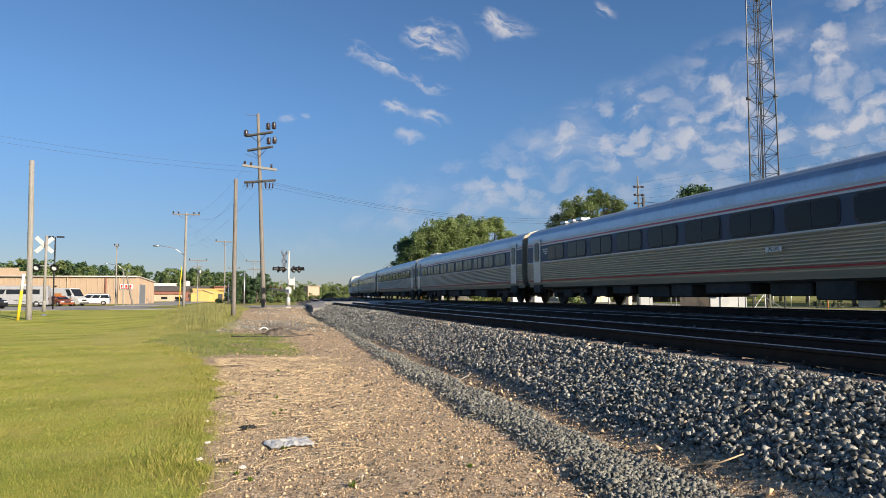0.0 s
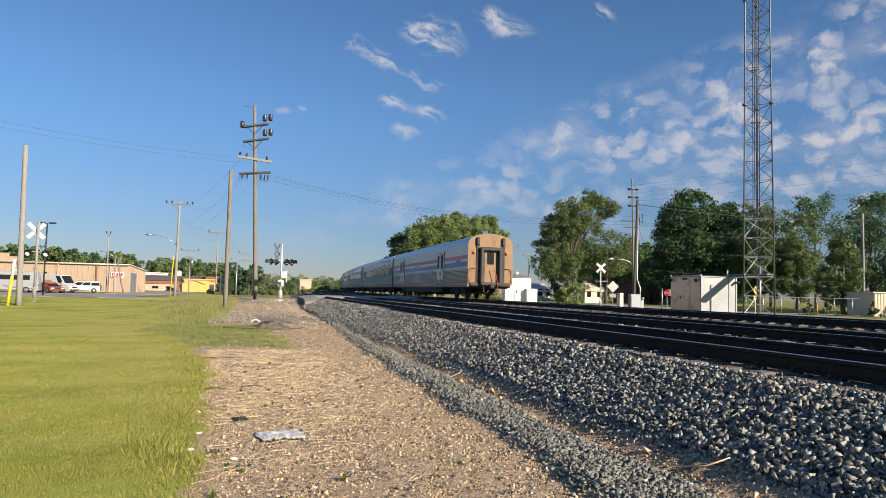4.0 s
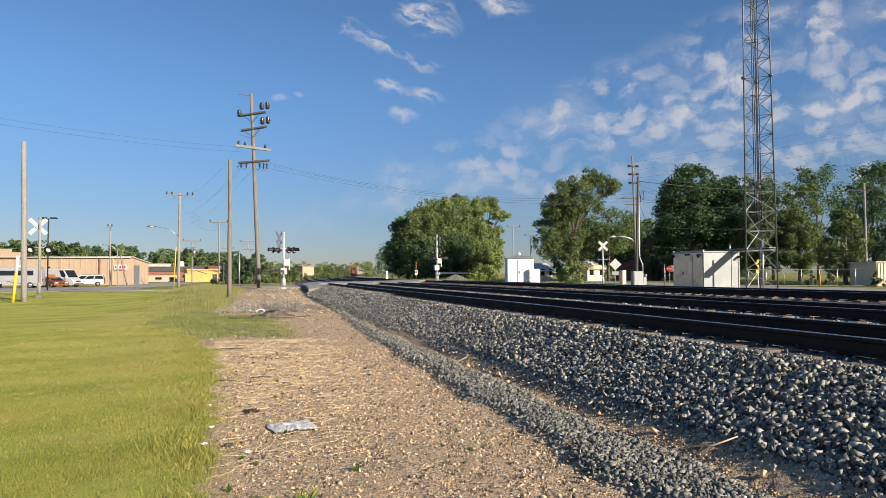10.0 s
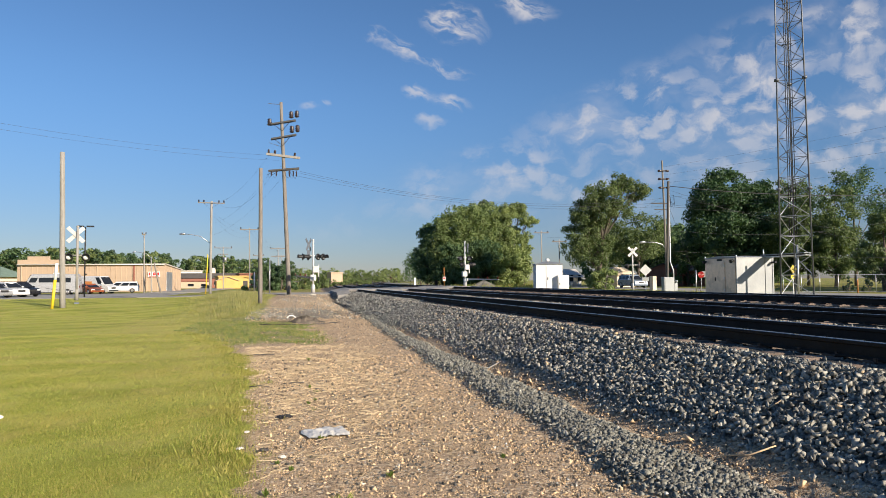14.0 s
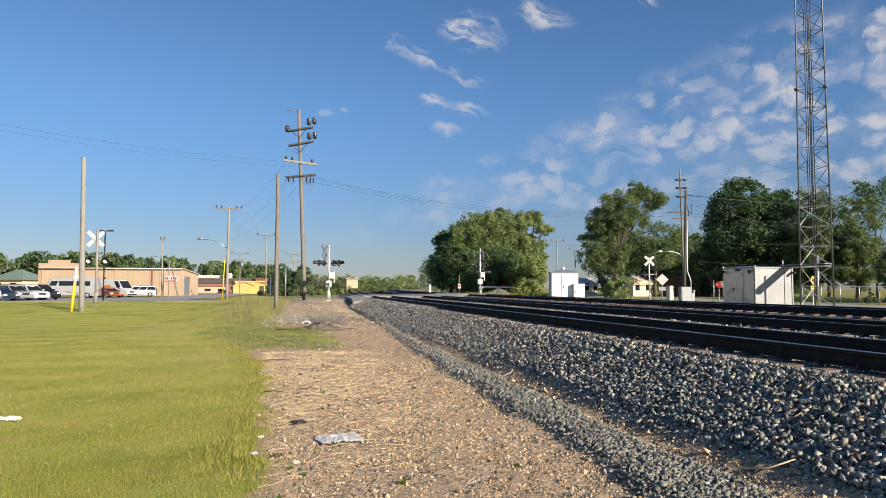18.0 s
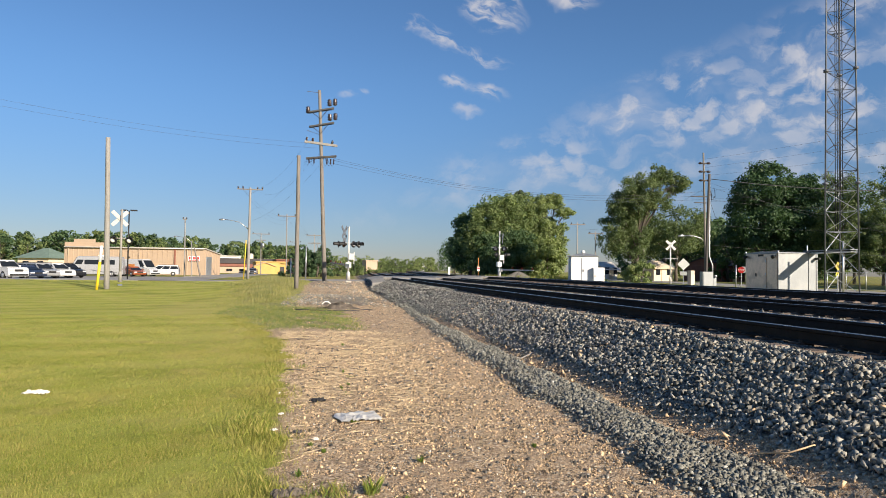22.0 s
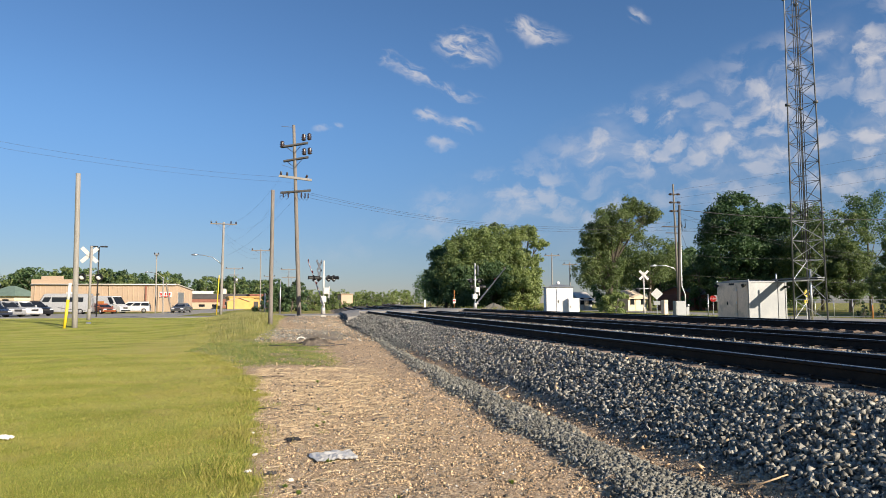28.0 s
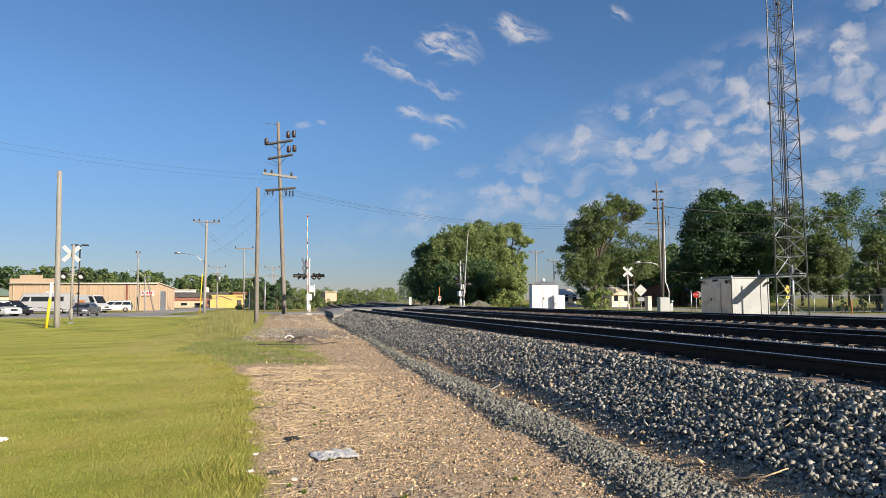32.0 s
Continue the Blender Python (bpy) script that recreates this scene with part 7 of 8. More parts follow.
            part("lettering_bar", Geo().box((x, 1.35, 2.52), (0.01, 0.9, 0.10), 0.002), "blue_stripe", car)
    # ends
    for s in (-1, 1):
        y = s * (n + 0.01)
        o = [(half_width(kind, q) + 0.012, q) for q in (1.0, 1.4, 2.4, 3.0, 3.4, 3.6)] + ([(half_width(kind, q) + 0.012, q) for q in (3.78, 3.9, 4.03, 4.14, 4.21, 4.25)] if kind != "tube" else [(half_width(kind, 3.78) - 0.03, 3.78)])
        o = o + [(-x, q) for x, q in reversed(o)]
        part("end_wall", Geo().extrude(o, 1, min(y, y + s * 0.05), max(y, y + s * 0.05)), "end_wall" if style == "baggage" else "car_end", car)
        bel = Geo()
        bel.box((-0.62, y + s * 0.2, 2.15), (0.22, 0.28, 2.2), 0.10).box((0.62, y + s * 0.2, 2.15), (0.22, 0.28, 2.2), 0.10).box((0, y + s * 0.2, 3.25), (1.5, 0.28, 0.24), 0.10).box((0, y + s * 0.2, 1.02), (1.4, 0.28, 0.2), 0.05)
        part("diaphragm", bel, "rubber", car)
        door = part("end_door", Geo().box((0, y + s * 0.05, 2.1), (0.8, 0.05, 2.05), 0.02), "end_wall" if style == "baggage" else "car_end", car)
        part("door_window", Geo().box((0, y + s * 0.085, 2.65), (0.44, 0.02, 0.75), 0.008), "window_dark", door)
        part("coupler", Geo().box((0, y + s * 0.3, 0.88), (0.3, 0.5, 0.26), 0.05), "underfloor", car)
        for k in (-1, 1):
            part("hose", Geo(True).tube([(k * 0.45, y + s * 0.15, 0.95), (k * 0.5, y + s * 0.3, 0.55), (k * 0.35, y + s * 0.38, 0.35), (k * 0.2, y + s * 0.36, 0.6)], 0.03, 6), "rubber", car)
            if style == "baggage":
                part("marker_lamp", Geo(True).tube([(k * 1.1, y + s * 0.06, 3.02), (k * 1.1, y + s * 0.16, 3.02)], [0.11, 0.09], 12), "marker", car)
                rail = Geo(True).tube([(k * 0.85, y + s * 0.08, 2.0), (k * 1.3, y + s * 0.14, 2.0), (k * 1.44, y + s * 0.14, 1.9), (k * 1.46, y + s * 0.14, 1.2), (k * 1.3, y + s * 0.14, 1.02), (k * 0.95, y + s * 0.08, 1.02)], 0.022, 6)
                part("grab_rail", rail, "end_wall", car)
                part("dark_pier", Geo().box((k * 0.86, y + s * 0.07, 2.4), (0.2, 0.06, 2.5), 0.02), "underfloor", car)
                part("bracket", Geo().box((k * 0.86, y + s * 0.14, 3.75), (0.2, 0.16, 0.5), 0.04), "rubber", car)
    part("buffer_beam", Geo().box((0, -n - 0.05, 0.98), (2.7, 0.16, 0.24), 0.04).box((0, n + 0.05, 0.98), (2.7, 0.16, 0.24), 0.04), "underfloor", car)
    if style == "baggage":
        part("brake_hose", Geo(True).tube([(0.12, -n - 0.35, 2.0), (0.25, -n - 0.4, 1.7), (0.42, -n - 0.42, 0.9), (0.35, -n - 0.4, 0.35)], 0.022, 6), "red_stripe", car)
    # underfloor gear
    rng = random.Random(style)
    y = -6.2
    while y < 6.2:
        w = rng.uniform(0.8, 2.0)
        h = rng.uniform(0.35, 0.62)
        part("equipment_box", Geo().box((rng.choice((-0.72, -0.6)), y + w / 2, 0.86 - h / 2), (1.2, w, h), 0.04), "underfloor", car)
        part("equipment_box", Geo().box((0.7, y + w / 2, 0.86 - h / 2), (1.1, w, h), 0.04), "silver" if rng.random() < 0.25 else "underfloor", car)
        y += w + rng.uniform(0.15, 0.7)
    part("floor_beam", Geo().box((0, 0, 0.84), (2.7, CAR - 0.6, 0.2), 0.03), "underfloor", car)
    for y in (-9.1, 9.1):
        truck(car, y)
    for y in ((-9.0, -3.0, 4.0) if kind != "tube" else (8.6, 9.4, 10.2)):
        part("roof_vent", Geo().box((-0.6 if kind == "tube" else 0, y, top_z - (0.02 if kind == "tube" else -0.02)), (0.5, 0.9 if kind != "tube" else 0.5, 0.14), 0.05), "steel_roof", car)
    return car


def locomotive():
    car = thing("locomotive", pose(0, 0, 0), "silver diesel locomotive with dark stripe at the train's head", "locomotive", "passenger train")
    L = 20.5
    o = [(-1.5, 1.0), (1.5, 1.0), (1.55, 3.5), (1.2, 4.2), (0.5, 4.42), (-0.5, 4.42), (-1.2, 4.2), (-1.55, 3.5)]
    part("hood", Geo().extrude(o, 1, -L / 2, L / 2 - 4.2), "silver", car)
    part("cab", Geo().loft([[(x, L / 2 - 4.2, z) for x, z in o], [(x, L / 2 - 2.4, z if z < 4 else z - 0.1) for x, z in o], [(x * 0.92, L / 2 - 0.6, min(z, 2.7)) for x, z in o], [(x * 0.8, L / 2, min(z, 2.0)) for x, z in o]]), "silver", car)
    part("windscreen", Geo().add([(-1.2, L / 2 - 2.15, 3.75), (1.2, L / 2 - 2.15, 3.75), (1.2, L / 2 - 1.1, 3.1), (-1.2, L / 2 - 1.1, 3.1)], [(0, 1, 2, 3)]), "window_dark", car)
    for s in (-1, 1):
        part("side_stripe", Geo().box((s * 1.545, -2, 2.4), (0.04, L - 5, 0.6), 0.01), "navy_band", car)
        part("red_stripe", Geo().box((s * 1.55, -2, 2.8), (0.04, L - 5, 0.1), 0.01), "red_stripe", car)
        part("radiator_grille", Geo().box((s * 1.5, -L / 2 + 3, 3.6), (0.1, 4, 0.7), 0.02), "underfloor", car)
        part("cab_window", Geo().box((s * 1.56, L / 2 - 3.5, 3.1), (0.04, 1.0, 0.7), 0.01), "window_dark", car)
    part("fuel_tank", Geo().box((0, 0, 0.65), (2.6, 6, 0.8), 0.1), "underfloor", car)
    part("frame_beam", Geo().box((0, 0, 0.98), (2.8, L - 0.4, 0.2), 0.03), "underfloor", car)
    part("exhaust", Geo().box((0, -1, 4.5), (1.0, 1.6, 0.25), 0.05), "underfloor", car)
    for y in (-6.6, 6.6):
        truck(car, y)
    return car


def build_train():
    base = {"baggage": carriage("box", "baggage", "silver baggage car with red and blue stripes and dusty end"),
            "sleeper": carriage("box", "sleeper", "silver sleeping car with two window rows and blue band"),
            "diner": carriage("box", "diner", "silver dining car with red and blue stripes"),
            "coach": carriage("tube", "coach", "round-sided ribbed stainless coach with dark blue window band")}
    cars = []
    for k, style in enumerate(("baggage", "sleeper", "sleeper", "diner", "coach", "coach", "coach", "coach", "coach")):
        car = base.pop(style) if style in base else copy_thing([c for c in cars if c[1] == style][0][0], pose(0, 0, 0))
        cars.append((car, style, GAP * (k + 0.5) - 0.35, 9.1))
    cars.append((locomotive(), "locomotive", GAP * 9 + 10.6, 6.6))
    number = [c[0] for c in cars if c[1] == "coach"][0]
    plate = part("number_panel", Geo().box((-1.605, -4.0, 1.62), (0.02, 0.60, 0.15), 0.004), "steel_panel", number)
    text(plate, "25110", 0.15, pose(-1.618, -4.0, 1.62, 90, 0, -90), "navy_band")
    for car, style, ahead_by, reach in cars:
        if style == "sleeper":
            panel = part("car_sign", Geo().box((-1.545, 9.55, 2.52), (0.02, 0.42, 0.22), 0.004), "white_stripe", car, "white lit car number box")
            part("number_bar", Geo().box((-1.558, 9.55, 2.52), (0.006, 0.30, 0.12), 0), "navy_band", panel)
            text(car, "Sleeping Car", 0.15, pose(-1.548, 9.5, 2.27, 90, 0, -90), "white_stripe")
        if style == "diner":
            text(car, "68013  Diner", 0.17, pose(-1.535, 11.7, 2.52, 90, 0, -90), "navy_band")
    tail = cars[0][0]
    text(tail, "61003  Baggage", 0.17, pose(-1.535, 11.5, 2.52, 90, 0, -90), "navy_band")
    text(tail, "Baggage  61003", 0.19, pose(-1.535, -10.6, 2.52, 90, 0, -90), "navy_band")
    return cars


train = build_train()


# ---- loose ground: stones, pebbles, straw, grass, litter ----
CUBE_V = np.array([(x, y, z) for x in (-1, 1) for y in (-1, 1) for z in (-1, 1)], float)
CUBE_F = np.array([(0, 1, 3, 2), (4, 6, 7, 5), (0, 4, 5, 1), (2, 3, 7, 6), (0, 2, 6, 4), (1, 5, 7, 3)])


def turns(rng, n):
    """Random rotation matrices."""
    q = rng.normal(size=(n, 4))
    q /= np.linalg.norm(q, axis=1)[:, None]
    w, x, y, z = q.T
    return np.stack([1 - 2 * (y * y + z * z), 2 * (x * y - z * w), 2 * (x * z + y * w), 2 * (x * y + z * w), 1 - 2 * (x * x + z * z), 2 * (y * z - x * w),
                     2 * (x * z - y * w), 2 * (y * z + x * w), 1 - 2 * (x * x + y * y)], -1).reshape(n, 3, 3)


OCTA_V = np.array([(1, 0, 0), (-1, 0, 0), (0, 1, 0), (0, -1, 0), (0, 0, 1), (0, 0, -1)], float) * 1.45
OCTA_F = np.array([(0, 2, 4), (2, 1, 4), (1, 3, 4), (3, 0, 4), (2, 0, 5), (1, 2, 5), (3, 1, 5), (0, 3, 5)])


def chips(name, rng, x, y, size, mat, parent, sink=0.25):
    """Small sharp-edged chips lying on the ground at x, y."""
    n = len(x)
    if not n:
        return None
    v = OCTA_V[None] + rng.uniform(-0.55, 0.55, (n, 6, 3))
    v = v * np.stack([rng.uniform(0.8, 1.3, n), rng.uniform(0.6, 1.05, n), rng.uniform(0.4, 0.75, n)], -1)[:, None]
    v = np.einsum("nij,nkj->nki", turns(rng, n), v) * (size / 2)[:, None, None]
    v += np.stack([x, y, height(x, y) + size * (0.5 - sink) * 0.6], -1)[:, None]
    f = (np.arange(n)[:, None, None] * 6 + OCTA_F[None]).reshape(-1, 3)
    return bulk(name, v.reshape(-1, 3), f, mat, parent, "stuff", "")


def stones(name, rng, x, y, size, mat, parent, sink=0.25, lift=0.0):
    """Crushed stones lying on the ground at x, y."""
    n = len(x)
    if not n:
        return None
    v = CUBE_V[None] * (1 + rng.uniform(-0.75, 0.55, (n, 8, 3)))
    v = v * np.stack([rng.uniform(0.8, 1.35, n), rng.uniform(0.55, 1.05, n), rng.uniform(0.32, 0.7, n)], -1)[:, None]
    v = np.einsum("nij,nkj->nki", turns(rng, n), v) * (size / 2)[:, None, None]
    v += np.stack([x, y, height(x, y) + lift + size * (0.5 - sink) * 0.6], -1)[:, None]
    f = (np.arange(n)[:, None, None] * 8 + CUBE_F[None]).reshape(-1, 4)
    return bulk(name, v.reshape(-1, 3), f, mat, parent, "stuff", "")


def grains(name, rng, x, y, size, mat, parent):
    """Small grit: low four-sided chips sunk in the dirt."""
    n = len(x)
    a = rng.uniform(0, 2 * np.pi, n)[:, None] + np.array([0, 1.45, 3.2, 4.6])[None]
    r = size[:, None] * (0.35 + 0.3 * rng.random((n, 4)))
    z = height(x, y) - 0.004
    v = np.zeros((n, 5, 3))
    v[:, :4, 0], v[:, :4, 1], v[:, :4, 2] = x[:, None] + r * np.cos(a), y[:, None] + r * np.sin(a), z[:, None]
    v[:, 4, 0], v[:, 4, 1], v[:, 4, 2] = x + size * rng.normal(0, 0.15, n), y + size * rng.normal(0, 0.15, n), z + 0.004 + size * (0.25 + 0.3 * rng.random(n))
    f = (np.arange(n)[:, None, None] * 5 + np.array([(0, 1, 4), (1, 2, 4), (2, 3, 4), (3, 0, 4)])[None]).reshape(-1, 3)
    return bulk(name, v.reshape(-1, 3), f, mat, parent, "stuff", "")


def patch(rng, x0, x1, y0, y1, per_m2, keep=None):
    n = int((x1 - x0) * (y1 - y0) * per_m2)
    x, y = rng.uniform(x0, x1, n), rng.uniform(y0, y1, n)
    if keep is not None:
        k = rng.random(n) < keep(x, y)
        x, y = x[k], y[k]
    return x, y


def build_ballast():
    rng = np.random.default_rng(21)
    bed = thing("ballast", pose(0, 0, 0), "dark grey crushed stone ballast banked beside the tracks", "ballast", "", "structure")

    def slope(x, y):
        return ss(x - bend(y) + 0.06 * np.sin(y * 1.1), 3.64, 3.88)

    def ridge(x, y):
        return ridge_at(x - bend(y), y)
    for y0, y1, dens, s in ((-6, 3.2, 90, 0.06), (3.2, 8, 1750, 0.033), (8, 14, 1050, 0.039), (14, 26, 560, 0.049), (26, 57, 150, 0.082)):
        make = stones if y1 < 15 else chips
        x, y = patch(rng, 3.5, 5.16 + (0.4 if y1 > 30 else 0), y0, y1, dens, slope)
        make("ballast_stones", rng, x, y, s * (0.5 + 0.95 * rng.random(len(x)) ** 1.2), "stone", bed)
        x, y = patch(rng, 2.3, 3.9, y0, y1, dens * (1.0 if y1 < 27 else 0.7), ridge)
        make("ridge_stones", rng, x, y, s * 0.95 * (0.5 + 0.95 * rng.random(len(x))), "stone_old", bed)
    for y0, y1, dens, s in ((4, 12, 150, 0.044), (12, 26, 90, 0.060), (26, 57, 26, 0.09)):
        x, y = patch(rng, 7.6, 9.5, y0, y1, dens)
        chips("ballast_stones", rng, x, y, s * (0.5 + 0.95 * rng.random(len(x))), "stone", bed, 0.45)
        x, y = patch(rng, 11.9, 13.4, y0 + 2, y1, dens * 0.4)
        chips("ballast_stones", rng, x, y, s * (0.5 + 0.95 * rng.random(len(x))), "stone", bed, 0.5)
        x, y = patch(rng, 5.25, 5.62, y0, y1, dens * 0.5)
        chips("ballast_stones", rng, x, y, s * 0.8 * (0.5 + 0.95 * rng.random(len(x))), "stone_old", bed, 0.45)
    # a second loose layer on the bank, and pale stones among the dark
    x, y = patch(rng, 3.85, 4.95, 3.2, 14, 300)
    stones("ballast_stones", rng, x, y, 0.030 + 0.03 * rng.random(len(x)), "stone", bed, 0.0, 0.02)
    x, y = patch(rng, 3.5, 5.1, 3.2, 20, 8)
    stones("pale_stones", rng, x, y, 0.028 + 0.03 * rng.random(len(x)), "stone_tan", bed, 0.0, 0.012)
    x, y = patch(rng, 2.4, 5.1, 3.2, 26, 26, lambda x, y: np.maximum(slope(x, y), ridge(x, y)))
    chips("pale_stones", rng, x, y, 0.018 + 0.022 * rng.random(len(x)), "stone_white", bed, 0.0)
    # single stones nearest the path
    shapes = []
    for k in range(6):
        v = CUBE_V * (1 + rng.uniform(-0.45, 0.35, (8, 3))) * (0.027, 0.022, 0.016)
        g = Geo().add([tuple(p) for p in v], [tuple(f) for f in CUBE_F])
        shapes.append(g.mesh("stone", M["stone_one"]))
    for k in range(290):
        x, y = rng.uniform(3.9, 4.9), rng.uniform(3.6, 8.5)
        part("stone", shapes[k % 6], "stone_one", bed, m=pose(x, y, gz(x, y) + 0.030, *(rng.uniform(-50, 50, 2)), rng.uniform(0, 360)))


def build_pebbles():
    rng = np.random.default_rng(22)
    bed = thing("gravel", pose(0, 0, 0), "tan and grey pebbles scattered over dry dirt", "gravel", "", "structure")

    def strewn(x, y):
        return np.clip(0.38 + 0.62 * ss(x, 0.1, 1.6) + 0.25 * (np.sin(x * 3 + y * 1.3) > 0.6), 0, 1) * (x > lawn_edge(y) + 0.1)
    def bare(x, y):
        return (x > lawn_edge(y) + 0.02) * (1 - 0.85 * ridge_at(x - bend(y), y)) * (x - bend(y) < 3.75)
    for y0, y1, dens, s in ((-6, 3.0, 60, 0.03), (3.0, 8.5, 900, 0.021), (8.5, 14, 430, 0.027), (14, 30, 110, 0.028)):
        for mat, share, f in (("pebble", 0.44, 1.0), ("stone_tan", 0.26, 0.9), ("stone_dark", 0.25, 1.1), ("stone_white", 0.05, 0.8)):
            x, y = patch(rng, -1.2, 3.8, y0, y1, dens * share, lambda x, y: strewn(x, y) * bare(x, y))
            chips("pebbles", rng, x, y, s * f * (0.45 + 1.1 * rng.random(len(x)) ** 2.6), mat, bed, 0.38)
    for mat, d3 in (("pebble", 16), ("stone_old", 24), ("stone_white", 5)):
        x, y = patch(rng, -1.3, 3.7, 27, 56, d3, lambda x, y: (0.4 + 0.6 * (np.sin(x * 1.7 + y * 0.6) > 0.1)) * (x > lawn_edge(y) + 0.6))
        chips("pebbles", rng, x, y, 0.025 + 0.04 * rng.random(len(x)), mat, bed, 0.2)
    for mat, d3 in (("pebble", 2600), ("stone_tan", 1700), ("stone_dark", 1200), ("stone_white", 150)):
        for y0, y1, f in ((4.2, 8.5, 0.85), (8.5, 12, 0.32)):
            x, y = patch(rng, -0.6, 3.7, y0, y1, d3 * f, lambda x, y: bare(x, y) * (0.55 + 0.45 * (np.sin(x * 4 + np.sin(y * 3)) > -0.2)))
            grains("grit", rng, x, y, (0.006 + 0.011 * rng.random(len(x)) ** 2) * (1.0 if f > 0.5 else 1.6), mat, bed)
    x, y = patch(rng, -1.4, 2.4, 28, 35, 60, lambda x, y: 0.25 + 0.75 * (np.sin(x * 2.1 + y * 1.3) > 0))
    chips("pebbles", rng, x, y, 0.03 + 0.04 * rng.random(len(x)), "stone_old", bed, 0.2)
    # grey-white broken stone spread before the rank grass
    x, y = patch(rng, -1.4, 2.4, 28, 35, 9, lambda x, y: 0.25 + 0.75 * (np.sin(x * 2.1 + y * 1.3) > 0))
    chips("pebbles", rng, x, y, 0.03 + 0.05 * rng.random(len(x)), "stone_white", bed, 0.2)


def blades(name, rng, x, y, tall, width, mat, parent, bend_by=0.45, flat=0.0):
    """Narrow upright leaves: two faces each, bent over by the wind."""
    n = len(x)
    a = rng.uniform(0, 2 * np.pi, n)
    side = np.stack([np.cos(a), np.sin(a), 0 * a], -1) * (width / 2)[:, None]
    b = rng.uniform(0, 2 * np.pi, n)
    over = np.stack([np.cos(b), np.sin(b), 0 * b], -1) * (tall * bend_by * rng.random(n))[:, None]
    root = np.stack([x, y, height(x, y) - 0.005], -1)
    up = np.zeros((n, 3))
    up[:, 2] = tall
    v = np.stack([root - side, root + side, root + over * 0.4 + up * 0.6 + side * 0.7, root + over + up, ], 1)
    f = (np.arange(n)[:, None] * 4 + np.array([0, 1, 2, 3])[None])
    return bulk(name, v.reshape(-1, 3), f, mat, parent, "stuff")


def build_grass():
    rng = np.random.default_rng(23)
    lawn = thing("lawn_grass", pose(0, 0, 0), "short yellow-green mown grass with a ragged taller edge", "grass", "", "stuff")

    def inside(x, y):
        return (x < lawn_edge(y) - 0.02 + rng.normal(0, 0.10, len(x))).astype(float) * 0.95 + 0.05 * (x < lawn_edge(y) + 0.3)

    def blotch(x, y):
        return 0.5 + 0.5 * np.sin(2.3 * x + 1.6 * np.sin(1.7 * y + 0.5)) * np.sin(1.5 * y + 1.4 * np.sin(2.1 * x))

    mixes = (("blade", lambda x, y: inside(x, y) * (0.45 + 0.4 * (1 - blotch(x, y)))), ("blade_dry", lambda x, y: inside(x, y) * (0.12 + 0.75 * blotch(x, y) ** 2)),
             ("weed", lambda x, y: inside(x, y) * 0.28 * (1 - blotch(x + 1.7, y * 0.8)) ** 2))
    for x0, x1, y0, y1, dens, tall, wide in ((-6, 0.0, -6, 4.2, 150, 0.03, 0.012), (-3.4, 0.0, 4.2, 6.5, 9000, 0.024, 0.0026), (-4.6, 0.0, 6.5, 9, 6000, 0.025, 0.0034), (-6.4, -0.2, 9, 14, 2600, 0.026, 0.0052), (-10, -0.6, 14, 22, 900, 0.026, 0.008), (-17, -2, 22, 38, 150, 0.020, 0.012), (-22, -3, 38, 56, 30, 0.025, 0.02)):
        for mat, keep in mixes:
            x, y = patch(rng, x0, x1, y0, y1, dens, keep)
            n = len(x)
            blades("grass_blades", rng, x, y, tall * (0.5 + 0.9 * rng.random(n)), wide * (0.6 + 0.8 * rng.random(n)), mat, lawn)

    def edge(x, y):
        e = x - lawn_edge(y)
        return np.exp(-((e + 0.18 + 0.1 * np.sin(y * 2.1)) / 0.20) ** 2) * (0.55 + 0.45 * np.sin(y * 3.3 + x))
    for mat, dens in (("blade", 2300), ("blade_dry", 2800)):
        x, y = patch(rng, -3.2, 0.3, 4.2, 22, dens, edge)
        n = len(x)
        far = 0.5 + y / 16
        blades("edge_grass", rng, x, y, (0.025 + 0.06 * rng.random(n) ** 1.6), 0.0025 * far * (0.7 + 0.6 * rng.random(n)), mat, lawn, 0.6)
    # low weeds, then tall weeds up the bank
    weeds = thing("weeds", pose(0, 0, 0), "low green weeds and tall rank grass along the bank", "weeds", "", "stuff")
    def green(x, y):
        lump = np.sin(x * 2.6 + 1.3 * np.sin(y * 1.4)) * np.sin(y * 1.9 + np.sin(x * 1.7)) > -0.25
        return ss(y, 16.4, 18) * (1 - ss(y + 0.8 * x, 24.5, 27.5)) * ss(1.35 - x, -0.2, 0.6) * (x > lawn_edge(y) - 0.2) * np.where(x > -0.6, lump, 0.85)
    for mat, dens, tall in (("blade_low", 480, 0.05), ("weed", 260, 0.06), ("blade_dry", 120, 0.08)):
        x, y = patch(rng, -3.4, 1.6, 16, 28.5, dens, green)
        n = len(x)
        blades("low_weeds", rng, x, y, 0.015 + tall * rng.random(n) ** 1.5, 0.008 + 0.010 * rng.random(n), mat, weeds, 1.0)

    def rank(x, y):
        e = -x - 0.30
        return ss(e, 0.0, 1.6) * ss(y - 1.2 * x, 28.5, 34) * (1 - ss(-x - 0.085 * y, 0, 2.4)) * (0.35 + 0.65 * (np.sin(x * 1.3 + 0.7 * y + np.sin(y * 1.3)) > -0.4))
